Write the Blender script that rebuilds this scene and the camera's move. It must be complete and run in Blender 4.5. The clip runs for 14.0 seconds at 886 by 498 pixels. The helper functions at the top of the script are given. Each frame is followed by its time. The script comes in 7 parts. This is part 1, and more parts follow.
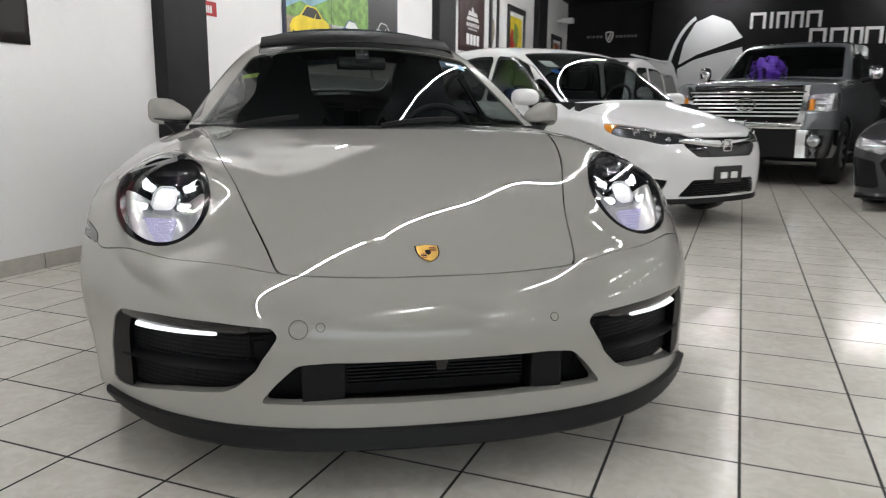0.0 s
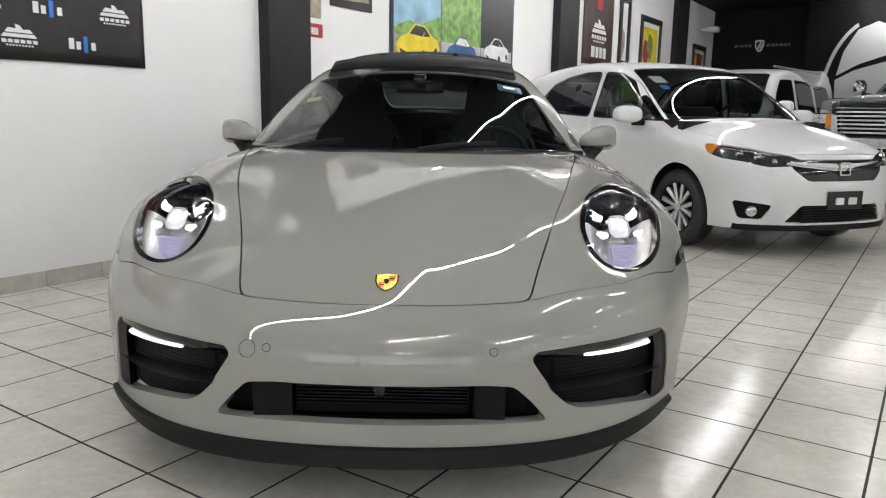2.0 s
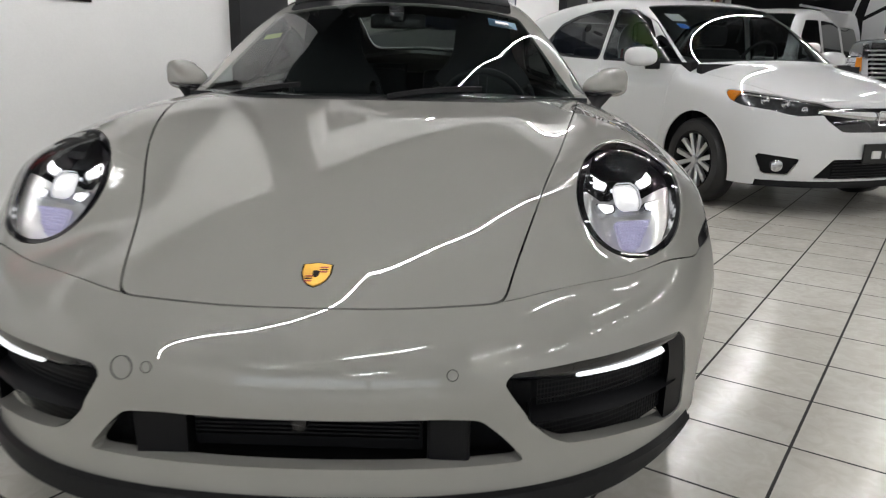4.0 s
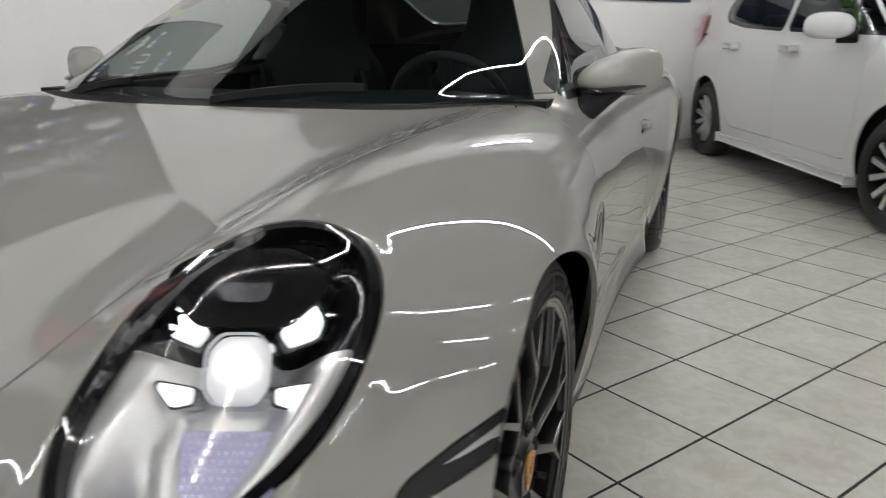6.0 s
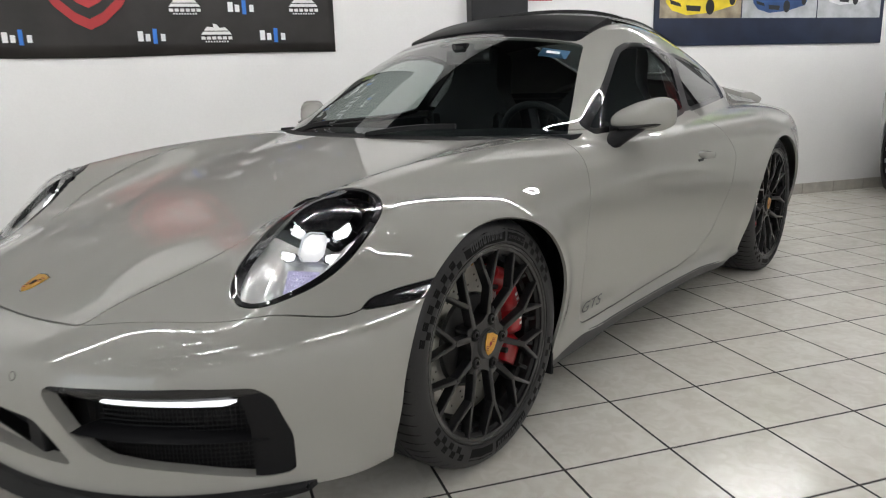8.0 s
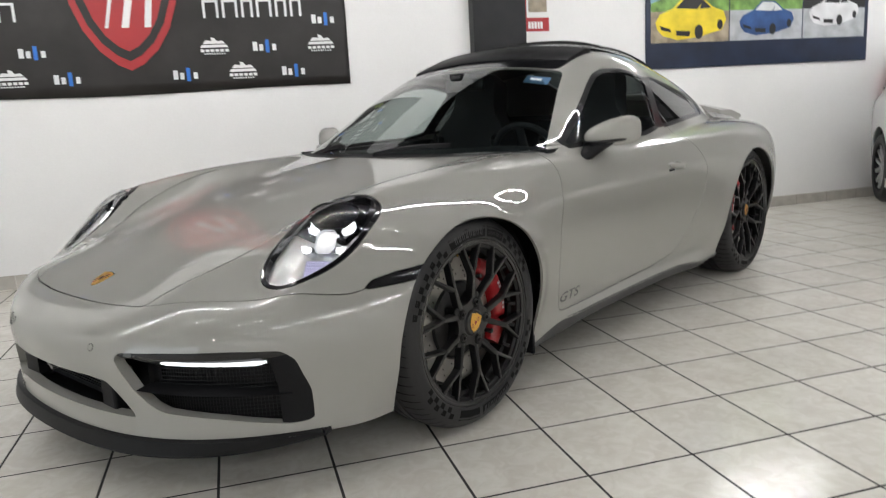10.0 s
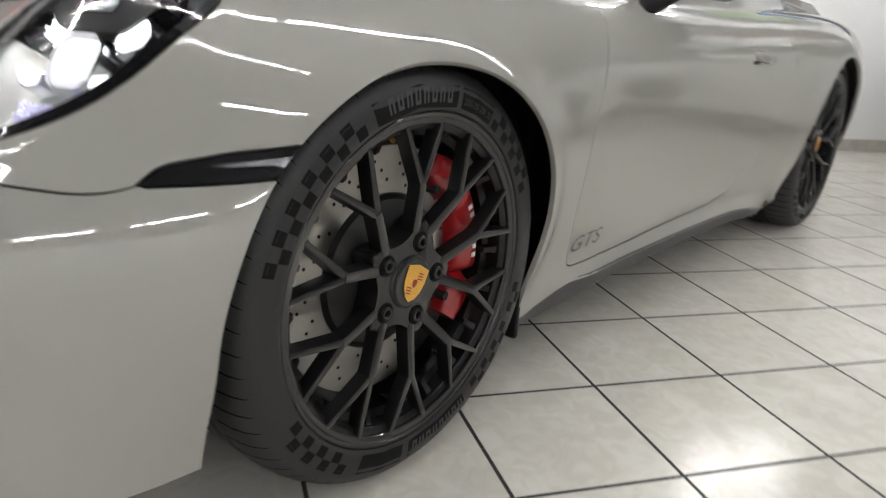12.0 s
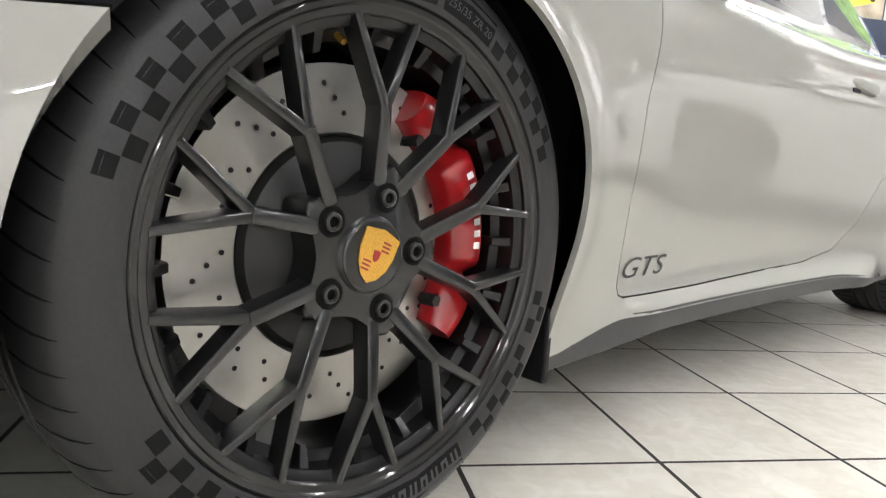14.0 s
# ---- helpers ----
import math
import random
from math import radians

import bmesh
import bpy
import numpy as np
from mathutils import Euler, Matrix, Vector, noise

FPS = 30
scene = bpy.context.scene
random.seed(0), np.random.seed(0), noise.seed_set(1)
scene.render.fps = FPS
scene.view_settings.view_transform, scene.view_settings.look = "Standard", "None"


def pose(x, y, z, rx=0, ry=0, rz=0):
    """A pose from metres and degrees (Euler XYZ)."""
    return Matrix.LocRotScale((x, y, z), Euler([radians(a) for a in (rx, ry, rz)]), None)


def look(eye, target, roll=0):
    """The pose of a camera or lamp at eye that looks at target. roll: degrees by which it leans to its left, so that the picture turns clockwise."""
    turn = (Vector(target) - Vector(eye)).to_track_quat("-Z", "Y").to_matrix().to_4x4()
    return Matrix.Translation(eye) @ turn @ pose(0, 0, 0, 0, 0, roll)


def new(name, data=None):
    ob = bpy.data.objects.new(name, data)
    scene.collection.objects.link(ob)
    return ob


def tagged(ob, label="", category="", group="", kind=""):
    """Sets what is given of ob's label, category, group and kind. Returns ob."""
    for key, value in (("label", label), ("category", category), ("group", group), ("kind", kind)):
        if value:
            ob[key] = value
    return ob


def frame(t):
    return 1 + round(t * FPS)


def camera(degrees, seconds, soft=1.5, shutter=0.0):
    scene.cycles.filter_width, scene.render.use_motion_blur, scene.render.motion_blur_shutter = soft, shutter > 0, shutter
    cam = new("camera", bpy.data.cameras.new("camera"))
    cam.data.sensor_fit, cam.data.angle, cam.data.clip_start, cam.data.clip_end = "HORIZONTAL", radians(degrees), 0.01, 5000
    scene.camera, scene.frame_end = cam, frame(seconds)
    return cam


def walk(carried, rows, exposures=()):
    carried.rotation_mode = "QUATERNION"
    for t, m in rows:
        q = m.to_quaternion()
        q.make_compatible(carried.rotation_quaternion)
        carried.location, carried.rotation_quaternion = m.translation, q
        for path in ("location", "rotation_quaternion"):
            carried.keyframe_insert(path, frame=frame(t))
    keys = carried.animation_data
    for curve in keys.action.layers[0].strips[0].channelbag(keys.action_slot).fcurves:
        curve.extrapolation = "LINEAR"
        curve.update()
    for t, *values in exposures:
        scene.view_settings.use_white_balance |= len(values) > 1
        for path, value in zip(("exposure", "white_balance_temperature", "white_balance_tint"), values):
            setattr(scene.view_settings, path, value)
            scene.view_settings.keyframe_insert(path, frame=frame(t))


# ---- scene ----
cam = camera(62.5, 14.0, 1.1, 0.5)
PATH = [
    (0, (-0.31, -2.478, 0.89), (0.075, -0.552, 0.517), 0.5),
    (0.5, (-0.175, -2.337, 0.88), (0.099, -0.393, 0.496), 0.5),
    (1, (-0.002, -2.34, 0.899), (0.149, -0.382, 0.517), 0.6),
    (1.5, (0.116, -2.435, 0.925), (0.168, -0.471, 0.553), 0.9),
    (2, (0.163, -2.569, 0.967), (0.142, -0.601, 0.608), 1.0),
    (2.2, (0.181, -2.612, 0.983), (0.144, -0.644, 0.626), 1.0),
    (4.3, (0.325, -1.938, 0.949), (0.28, -0.011, 0.418), 1.1),
    (4.5, (0.396, -1.83, 0.953), (0.32, 0.091, 0.403), 1.2),
    (5, (0.633, -1.518, 0.955), (0.425, 0.382, 0.367), 1.2),
    (5.5, (0.847, -1.173, 0.956), (0.453, 0.694, 0.358), 0.9),
    (6, (1.088, -0.943, 0.966), (0.42, 0.856, 0.403), -0.2),
    (6.5, (1.314, -0.921, 0.968), (0.423, 0.79, 0.44), -1.3),
    (7, (1.532, -1.089, 0.957), (0.455, 0.522, 0.46), -2.1),
    (7.5, (1.783, -1.257, 0.979), (0.59, 0.279, 0.515), -2.1),
    (7.7, (1.841, -1.344, 1.005), (0.624, 0.175, 0.544), -1.7),
    (9.8, (2.273, -1.723, 1.012), (0.965, -0.253, 0.655), -2.6),
    (10, (2.252, -1.71, 0.997), (0.96, -0.23, 0.622), -3.3),
    (10.5, (2.133, -1.576, 0.922), (0.892, -0.074, 0.471), -8.8),
    (11, (1.95, -1.348, 0.872), (0.794, 0.202, 0.363), -15.6),
    (11.5, (1.739, -1.058, 0.797), (0.611, 0.492, 0.226), -8.0),
    (12, (1.549, -0.801, 0.738), (0.381, 0.7, 0.12), 4.9),
    (12.5, (1.473, -0.584, 0.629), (0.237, 0.872, 0.031), 10.0),
    (13, (1.475, -0.491, 0.545), (0.131, 0.914, 0.076), 8.5),
    (13.5, (1.472, -0.479, 0.476), (0.084, 0.914, 0.11), 6.0),
    (14, (1.469, -0.493, 0.457), (0.068, 0.908, 0.186), 4.2),
]
walk(cam, [(t, look(eye, target, roll)) for t, eye, target, roll in PATH], exposures=[(0, -0.1), (2.2, -0.1), (4.5, -0.28), (5.5, -0.37), (6.5, -0.25), (7.7, -0.15), (10, -0.06), (11.5, 0.0), (12, 0.2), (12.5, 0.58), (13, 1.0), (14, 1.13)])

# ---- helpers of this place ----
TURN_ROOM = -33.2
ROOM = pose(0.958, 0.528, 0, 0, 0, TURN_ROOM)      # the room's axes: x away from the white side wall, y along it
TILE = 0.3235


def in_room(x, y, z=0.0, rz=0.0):
    return ROOM @ pose(x, y, z, 0, 0, rz)


def part(name, bm, material, parent=None, label="", smooth=0.0):
    """Links a bmesh as one mesh object, under parent where one is given."""
    me = bpy.data.meshes.new(name)
    bm.to_mesh(me)
    bm.free()
    mats = material if isinstance(material, (list, tuple)) else [material]
    for m in mats:
        me.materials.append(m)
    if smooth:
        me.shade_smooth()
        me.set_sharp_from_angle(angle=radians(smooth))
    ob = new(name, me)
    if parent is not None:
        ob.parent = parent
    if label:
        ob["label"] = label
    return ob


def thing(name, m, label, category, group="", kind=""):
    e = new(name)
    e.empty_display_size = 0.1
    e.matrix_world = m
    return tagged(e, label, category, group, kind)


def box(bm, x0, x1, y0, y1, z0, z1, m=None, bevel=0.0):
    """Adds a box to bm, bevelled where asked."""
    made = bmesh.ops.create_cube(bm, size=1.0)["verts"]
    for v in made:
        v.co = Vector(((x0 + x1) / 2 + v.co.x * (x1 - x0), (y0 + y1) / 2 + v.co.y * (y1 - y0), (z0 + z1) / 2 + v.co.z * (z1 - z0)))
    if m is not None:
        for v in made:
            v.co = m @ v.co
    if bevel:
        edges = list({e for v in made for e in v.link_edges})
        bmesh.ops.bevel(bm, geom=edges, offset=bevel, segments=2, affect="EDGES", profile=0.5)
    return made


def boxed(x0, x1, y0, y1, z0, z1, bevel=0.0):
    bm = bmesh.new()
    box(bm, x0, x1, y0, y1, z0, z1, None, bevel)
    return bm


def tube(bm, a, b, r0, r1=None, n=16):
    """A capped cone from a to b."""
    a, b = Vector(a), Vector(b)
    q = (b - a).to_track_quat("Z", "Y").to_matrix().to_4x4()
    m = Matrix.Translation((a + b) / 2) @ q
    return bmesh.ops.create_cone(bm, cap_ends=True, segments=n, radius1=r0, radius2=r0 if r1 is None else r1, depth=(b - a).length, matrix=m)["verts"]


def prism(bm, outline, h0, h1, m=None):
    """A prism over a flat outline (list of x, y), from height h0 to h1."""
    lo = [bm.verts.new((x, y, h0)) for x, y in outline]
    hi = [bm.verts.new((x, y, h1)) for x, y in outline]
    n = len(outline)
    bm.faces.new(lo[::-1])
    bm.faces.new(hi)
    for i in range(n):
        bm.faces.new((lo[i], lo[(i + 1) % n], hi[(i + 1) % n], hi[i]))
    if m is not None:
        for v in lo + hi:
            v.co = m @ v.co
    return lo + hi


def lathe(bm, profile, n=48, m=None, close=False):
    """Turns a profile of (radius, height) round the z axis."""
    rings = []
    for r, h in profile:
        rings.append([bm.verts.new((r * math.cos(2 * math.pi * i / n), r * math.sin(2 * math.pi * i / n), h)) for i in range(n)])
    pairs = list(zip(rings, rings[1:])) + ([(rings[-1], rings[0])] if close else [])
    for a, b in pairs:
        for i in range(n):
            bm.faces.new((a[i], a[(i + 1) % n], b[(i + 1) % n], b[i]))
    if m is not None:
        for ring in rings:
            for v in ring:
                v.co = m @ v.co
    return rings


# ---- world and light ----
world = bpy.data.worlds.new("world")
world.use_nodes = True
scene.world = world
wbg = world.node_tree.nodes["Background"]
wsky = world.node_tree.nodes.new("ShaderNodeTexSky")
wsky.sky_type, wsky.sun_disc, wsky.sun_elevation, wsky.sun_rotation = "NISHITA", False, radians(35), radians(60)
world.node_tree.links.new(wsky.outputs["Color"], wbg.inputs["Color"])
wbg.inputs["Strength"].default_value = 0.08
scene.view_settings.exposure = 0.0


# ---- materials ----
def material(name, colour, rough=0.5, metal=0.0, **more):
    m = bpy.data.materials.new(name)
    m.use_nodes = True
    b = m.node_tree.nodes["Principled BSDF"]
    b.inputs["Base Color"].default_value = (*colour, 1)
    b.inputs["Roughness"].default_value = rough
    b.inputs["Metallic"].default_value = metal
    for key, value in more.items():
        b.inputs[key.replace("_", " ")].default_value = value
    return m


def grain(m, scale, amount, bump=0.0, detail=4.0, rough=0.0, coords="Object"):
    """Varies a material's colour, roughness and relief by noise at a scale (per metre)."""
    nt = m.node_tree
    b = nt.nodes["Principled BSDF"]
    co = nt.nodes.new("ShaderNodeTexCoord")
    no = nt.nodes.new("ShaderNodeTexNoise")
    no.inputs["Scale"].default_value, no.inputs["Detail"].default_value = scale, detail
    nt.links.new(co.outputs[coords], no.inputs["Vector"])
    ra = nt.nodes.new("ShaderNodeMapRange")
    ra.inputs["From Min"].default_value, ra.inputs["From Max"].default_value = 0.3, 0.7
    ra.inputs["To Min"].default_value, ra.inputs["To Max"].default_value = 1 - amount, 1 + amount
    nt.links.new(no.outputs["Fac"], ra.inputs["Value"])
    mix = nt.nodes.new("ShaderNodeVectorMath")
    mix.operation = "SCALE"
    old = b.inputs["Base Color"].links
    if old:
        nt.links.new(old[0].from_socket, mix.inputs[0])
    else:
        mix.inputs[0].default_value = b.inputs["Base Color"].default_value[:3]
    nt.links.new(ra.outputs["Result"], mix.inputs["Scale"])
    nt.links.new(mix.outputs["Vector"], b.inputs["Base Color"])
    if rough:
        rr = nt.nodes.new("ShaderNodeMapRange")
        base = b.inputs["Roughness"].default_value
        rr.inputs["From Min"].default_value, rr.inputs["From Max"].default_value = 0.3, 0.7
        rr.inputs["To Min"].default_value, rr.inputs["To Max"].default_value = max(base - rough, 0.02), base + rough
        nt.links.new(no.outputs["Fac"], rr.inputs["Value"])
        nt.links.new(rr.outputs["Result"], b.inputs["Roughness"])
    if bump:
        bu = nt.nodes.new("ShaderNodeBump")
        bu.inputs["Strength"].default_value, bu.inputs["Distance"].default_value = 0.5, bump
        nt.links.new(no.outputs["Fac"], bu.inputs["Height"])
        nt.links.new(bu.outputs["Normal"], b.inputs["Normal"])
    return m


def glow(name, colour, strength):
    m = bpy.data.materials.new(name)
    m.use_nodes = True
    b = m.node_tree.nodes["Principled BSDF"]
    b.inputs["Base Color"].default_value = (*colour, 1)
    b.inputs["Emission Color"].default_value = (*colour, 1)
    b.inputs["Emission Strength"].default_value = strength
    return m


WHITE_WALL = grain(grain(material("white_wall_paint", (0.74, 0.74, 0.735), 0.6), 1.5, 0.03), 90, 0.015, 0.001)
BLACK_WALL = grain(material("black_wall_paint", (0.008, 0.008, 0.009), 0.55, 0.0, Specular_IOR_Level=0.14), 3, 0.25, 0.0005)
CEILING = grain(material("ceiling_paint", (0.012, 0.012, 0.013), 0.6, 0.0, Specular_IOR_Level=0.15), 2, 0.2)
COLUMN = grain(material("column_paint", (0.014, 0.0145, 0.016), 0.45, 0.0, Specular_IOR_Level=0.25), 4, 0.3, 0.0004)
TUBE_LIGHT = glow("tube_light", (1.0, 0.986, 0.978), 246.0)
WHITE_METAL = material("white_metal", (0.7, 0.7, 0.7), 0.4)

# ---- the room ----
X0, X1, Y0, Y1, HIGH = -2.985, 7.4, -7.0, 12.6, 3.1


def wall(name, x0, x1, y0, y1, z0, z1, mat, label):
    ob = part(name, boxed(x0, x1, y0, y1, z0, z1), mat)
    ob.matrix_world = ROOM
    return tagged(ob, label, "wall", kind="structure")


wall("wall_west", X0 - 0.15, X0, Y0, Y1, 0, HIGH, WHITE_WALL, "white painted plaster wall behind the parked cars")
wall("wall_north", X0, 0.2, Y1, Y1 + 0.15, 0, HIGH, BLACK_WALL, "black painted end wall with a small sign")
wall("wall_east", X1, X1 + 0.15, Y0, Y1, 0, HIGH, WHITE_WALL, "white painted plaster wall facing the cars")
WX0, WX1, WZ0, WZ1 = 0.8, 6.6, 0.30, 2.40
wall("wall_south_west", X0, WX0, Y0 - 0.15, Y0, 0, HIGH, WHITE_WALL, "white painted plaster wall beside the shop window")
wall("wall_south_east", WX1, X1, Y0 - 0.15, Y0, 0, HIGH, WHITE_WALL, "white painted plaster wall beside the shop window")
wall("wall_south_sill", WX0, WX1, Y0 - 0.15, Y0, 0, WZ0, WHITE_WALL, "white painted plaster below the shop window")
wall("wall_south_head", WX0, WX1, Y0 - 0.15, Y0, WZ1, HIGH, WHITE_WALL, "white painted plaster above the shop window")
shop = thing("window_1", ROOM, "wide shop window in dark metal frames", "window", kind="structure")
for k in range(5):
    x = WX0 + 0.03 + (WX1 - WX0 - 0.06) * k / 4
    part("mullion", boxed(x - 0.03, x + 0.03, Y0 - 0.10, Y0 - 0.04, WZ0, WZ1, 0.004), COLUMN, shop)
for z in (WZ0 + 0.03, WZ1 - 0.03):
    part("window_frame", boxed(WX0 + 0.06, WX1 - 0.06, Y0 - 0.098, Y0 - 0.042, z - 0.03, z + 0.03, 0.004), COLUMN, shop)
sky_lamp = bpy.data.lights.new("window_daylight", "AREA")
sky_lamp.shape, sky_lamp.size, sky_lamp.size_y, sky_lamp.energy, sky_lamp.color = "RECTANGLE", WX1 - WX0, WZ1 - WZ0, 55.0, (0.93, 0.97, 1.0)
new("window_daylight", sky_lamp).matrix_world = in_room((WX0 + WX1) / 2, Y0 - 0.13, (WZ0 + WZ1) / 2) @ pose(0, 0, 0, 90, 0, 0)
ceil = part("ceiling", boxed(X0 - 0.15, X1 + 0.15, Y0 - 0.15, Y1 + 0.15, HIGH, HIGH + 0.15), CEILING)
ceil.matrix_world = ROOM
tagged(ceil, "black painted showroom ceiling with tube lights", "ceiling", kind="structure")
flo = part("floor", boxed(X0 - 0.15, X1 + 0.15, Y0 - 0.15, Y1 + 0.15, -0.12, -0.0004), WHITE_WALL)
flo.matrix_world = ROOM
tagged(flo, "glossy cream ceramic floor tiles with dark grout", "floor", kind="structure")
# the row at 5.6 is unseen, added and closely spaced to brighten the car's side
for row, first, last, pitch in ((-0.95, -5.6, 8.8, 1.24), (0.75, -5.2, 8.8, 2.5), (2.65, -5.6, 8.8, 3.0), (5.6, -5.2, 6.8, 1.7)):
    y = first
    while y < last:
        lamp = part("tube_lamp", boxed(-0.0048, 0.0048, -0.59, 0.59, -0.012, 0, 0.0025), TUBE_LIGHT)
        lamp.matrix_world = in_room(row, y, HIGH - 0.06)
        part("batten", boxed(-0.014, 0.014, -0.60, 0.60, 0.0005, 0.0598, 0.003), COLUMN, lamp)
        tagged(lamp, "lit white tube lamp under the black ceiling", "tube lamp", "ceiling tube lamps")
        y += pitch

# the lamp at 3.2 is an unseen extra, added to light the sign's letters
for x in (0.1, 3.2):
    lamp = part("tube_lamp", boxed(-0.59, 0.59, -0.0048, 0.0048, -0.012, 0, 0.0025), TUBE_LIGHT)
    lamp.matrix_world = in_room(x, 11.6, HIGH - 0.06)
    part("batten", boxed(-0.60, 0.60, -0.014, 0.014, 0.0005, 0.0598, 0.003), COLUMN, lamp)
    tagged(lamp, "lit white tube lamp under the black ceiling", "tube lamp", "ceiling tube lamps")

lamp = part("tube_lamp", boxed(-0.0048, 0.0048, -0.59, 0.59, -0.012, 0, 0.0025), TUBE_LIGHT)
lamp.matrix_world = in_room(X0 + 0.075, 3.3, 2.66)
part("batten", boxed(-0.0749, 0.014, -0.60, 0.60, 0.0005, 0.03, 0.003), COLUMN, lamp)
tagged(lamp, "lit white tube lamp on a bracket along the white wall", "tube lamp", "ceiling tube lamps")


# ---- floor, skirting, columns ----
def tile_material():
    m = bpy.data.materials.new("cream_tile")
    m.use_nodes = True
    nt = m.node_tree
    b = nt.nodes["Principled BSDF"]
    co, inf = nt.nodes.new("ShaderNodeTexCoord"), nt.nodes.new("ShaderNodeObjectInfo")
    isl = nt.nodes.new("ShaderNodeNewGeometry")
    add = nt.nodes.new("ShaderNodeVectorMath")
    add.operation = "MULTIPLY_ADD"
    add.inputs[1].default_value = (7.0, 3.0, 5.0)
    sm = nt.nodes.new("ShaderNodeMath")
    sm.operation = "ADD"
    nt.links.new(inf.outputs["Random"], sm.inputs[0])
    nt.links.new(isl.outputs["Random Per Island"], sm.inputs[1])
    nt.links.new(sm.outputs[0], add.inputs[0])
    nt.links.new(isl.outputs["Position"], add.inputs[2])
    big, fine, vein = (nt.nodes.new("ShaderNodeTexNoise") for _ in range(3))
    for n, s, d, w in ((big, 5.0, 3.0, 0.6), (fine, 38.0, 5.0, 0.0), (vein, 16.0, 6.0, 1.6)):
        n.inputs["Scale"].default_value, n.inputs["Detail"].default_value, n.inputs["Distortion"].default_value = s, d, w
        nt.links.new(add.outputs["Vector"], n.inputs["Vector"])
    ramp = nt.nodes.new("ShaderNodeValToRGB")
    ramp.color_ramp.elements[0].position, ramp.color_ramp.elements[0].color = 0.36, (0.63, 0.606, 0.548, 1)
    ramp.color_ramp.elements[1].position, ramp.color_ramp.elements[1].color = 0.62, (0.688, 0.669, 0.611, 1)
    nt.links.new(big.outputs["Fac"], ramp.inputs["Fac"])
    ramp2 = nt.nodes.new("ShaderNodeValToRGB")
    ramp2.color_ramp.elements[0].position, ramp2.color_ramp.elements[0].color = 0.40, (0.94, 0.93, 0.91, 1)
    ramp2.color_ramp.elements[1].position, ramp2.color_ramp.elements[1].color = 0.60, (1.03, 1.03, 1.03, 1)
    nt.links.new(vein.outputs["Fac"], ramp2.inputs["Fac"])
    mul = nt.nodes.new("ShaderNodeMix")
    mul.data_type, mul.blend_type = "RGBA", "MULTIPLY"
    mul.inputs["Factor"].default_value = 0.85
    nt.links.new(ramp.outputs["Color"], mul.inputs["A"])
    nt.links.new(ramp2.outputs["Color"], mul.inputs["B"])
    tone = nt.nodes.new("ShaderNodeMapRange")
    tone.inputs["To Min"].default_value, tone.inputs["To Max"].default_value = 0.96, 1.03
    nt.links.new(sm.outputs[0], tone.inputs["Value"])
    sc = nt.nodes.new("ShaderNodeVectorMath")
    sc.operation = "SCALE"
    nt.links.new(mul.outputs["Result"], sc.inputs[0])
    nt.links.new(tone.outputs["Result"], sc.inputs["Scale"])
    nt.links.new(sc.outputs["Vector"], b.inputs["Base Color"])
    rough = nt.nodes.new("ShaderNodeMapRange")
    rough.inputs["From Min"].default_value, rough.inputs["From Max"].default_value = 0.35, 0.7
    rough.inputs["To Min"].default_value, rough.inputs["To Max"].default_value = 0.13, 0.21
    nt.links.new(fine.outputs["Fac"], rough.inputs["Value"])
    nt.links.new(rough.outputs["Result"], b.inputs["Roughness"])
    b.inputs["Specular IOR Level"].default_value = 0.34
    bu = nt.nodes.new("ShaderNodeBump")
    bu.inputs["Strength"].default_value, bu.inputs["Distance"].default_value = 0.4, 0.0007
    nt.links.new(vein.outputs["Fac"], bu.inputs["Height"])
    nt.links.new(bu.outputs["Normal"], b.inputs["Normal"])
    return m


TILE_MAT = tile_material()
GROUT = grain(material("dark_grout", (0.020, 0.018, 0.016), 0.8), 60, 0.3, 0.001)
SKIRT = grain(material("skirting_tile", (0.42, 0.40, 0.36), 0.35), 12, 0.12)
POSTER_BLACK = grain(material("banner_black", (0.022, 0.020, 0.019), 0.38, 0.0, Specular_IOR_Level=0.3), 5, 0.25, 0.002)
SIGN_WHITE = material("sign_white", (0.72, 0.72, 0.72), 0.5)
SIGN_GREY = material("sign_grey", (0.66, 0.67, 0.68), 0.5)
SIGN_RED = material("sign_red", (0.36, 0.016, 0.02), 0.45)
SIGN_BLUE = material("sign_blue", (0.02, 0.16, 0.60), 0.45)
NAVY = grain(material("poster_navy", (0.012, 0.020, 0.045), 0.3), 4, 0.3)

flo.data.materials.clear()
flo.data.materials.append(GROUT)

tile_half = TILE / 2 - 0.0038
bm = bmesh.new()
box(bm, -tile_half, tile_half, -tile_half, tile_half, -0.010, 0.0)
bmesh.ops.bevel(bm, geom=[e for e in bm.edges if e.verts[0].co.z > -0.005 and e.verts[1].co.z > -0.005], offset=0.0005, segments=1, affect="EDGES", profile=0.5)
bmesh.ops.delete(bm, geom=[f for f in bm.faces if f.normal.z < -0.9], context="FACES")
tile_me = bpy.data.meshes.new("tile")
bm.to_mesh(tile_me)
bm.free()
tile_me.materials.append(TILE_MAT)


def tile_near(i, j):
    x, y = (i + 0.5) * TILE, (j + 0.5) * TILE
    return -0.9 < x < 3.1 and -3.3 < y < 3.2


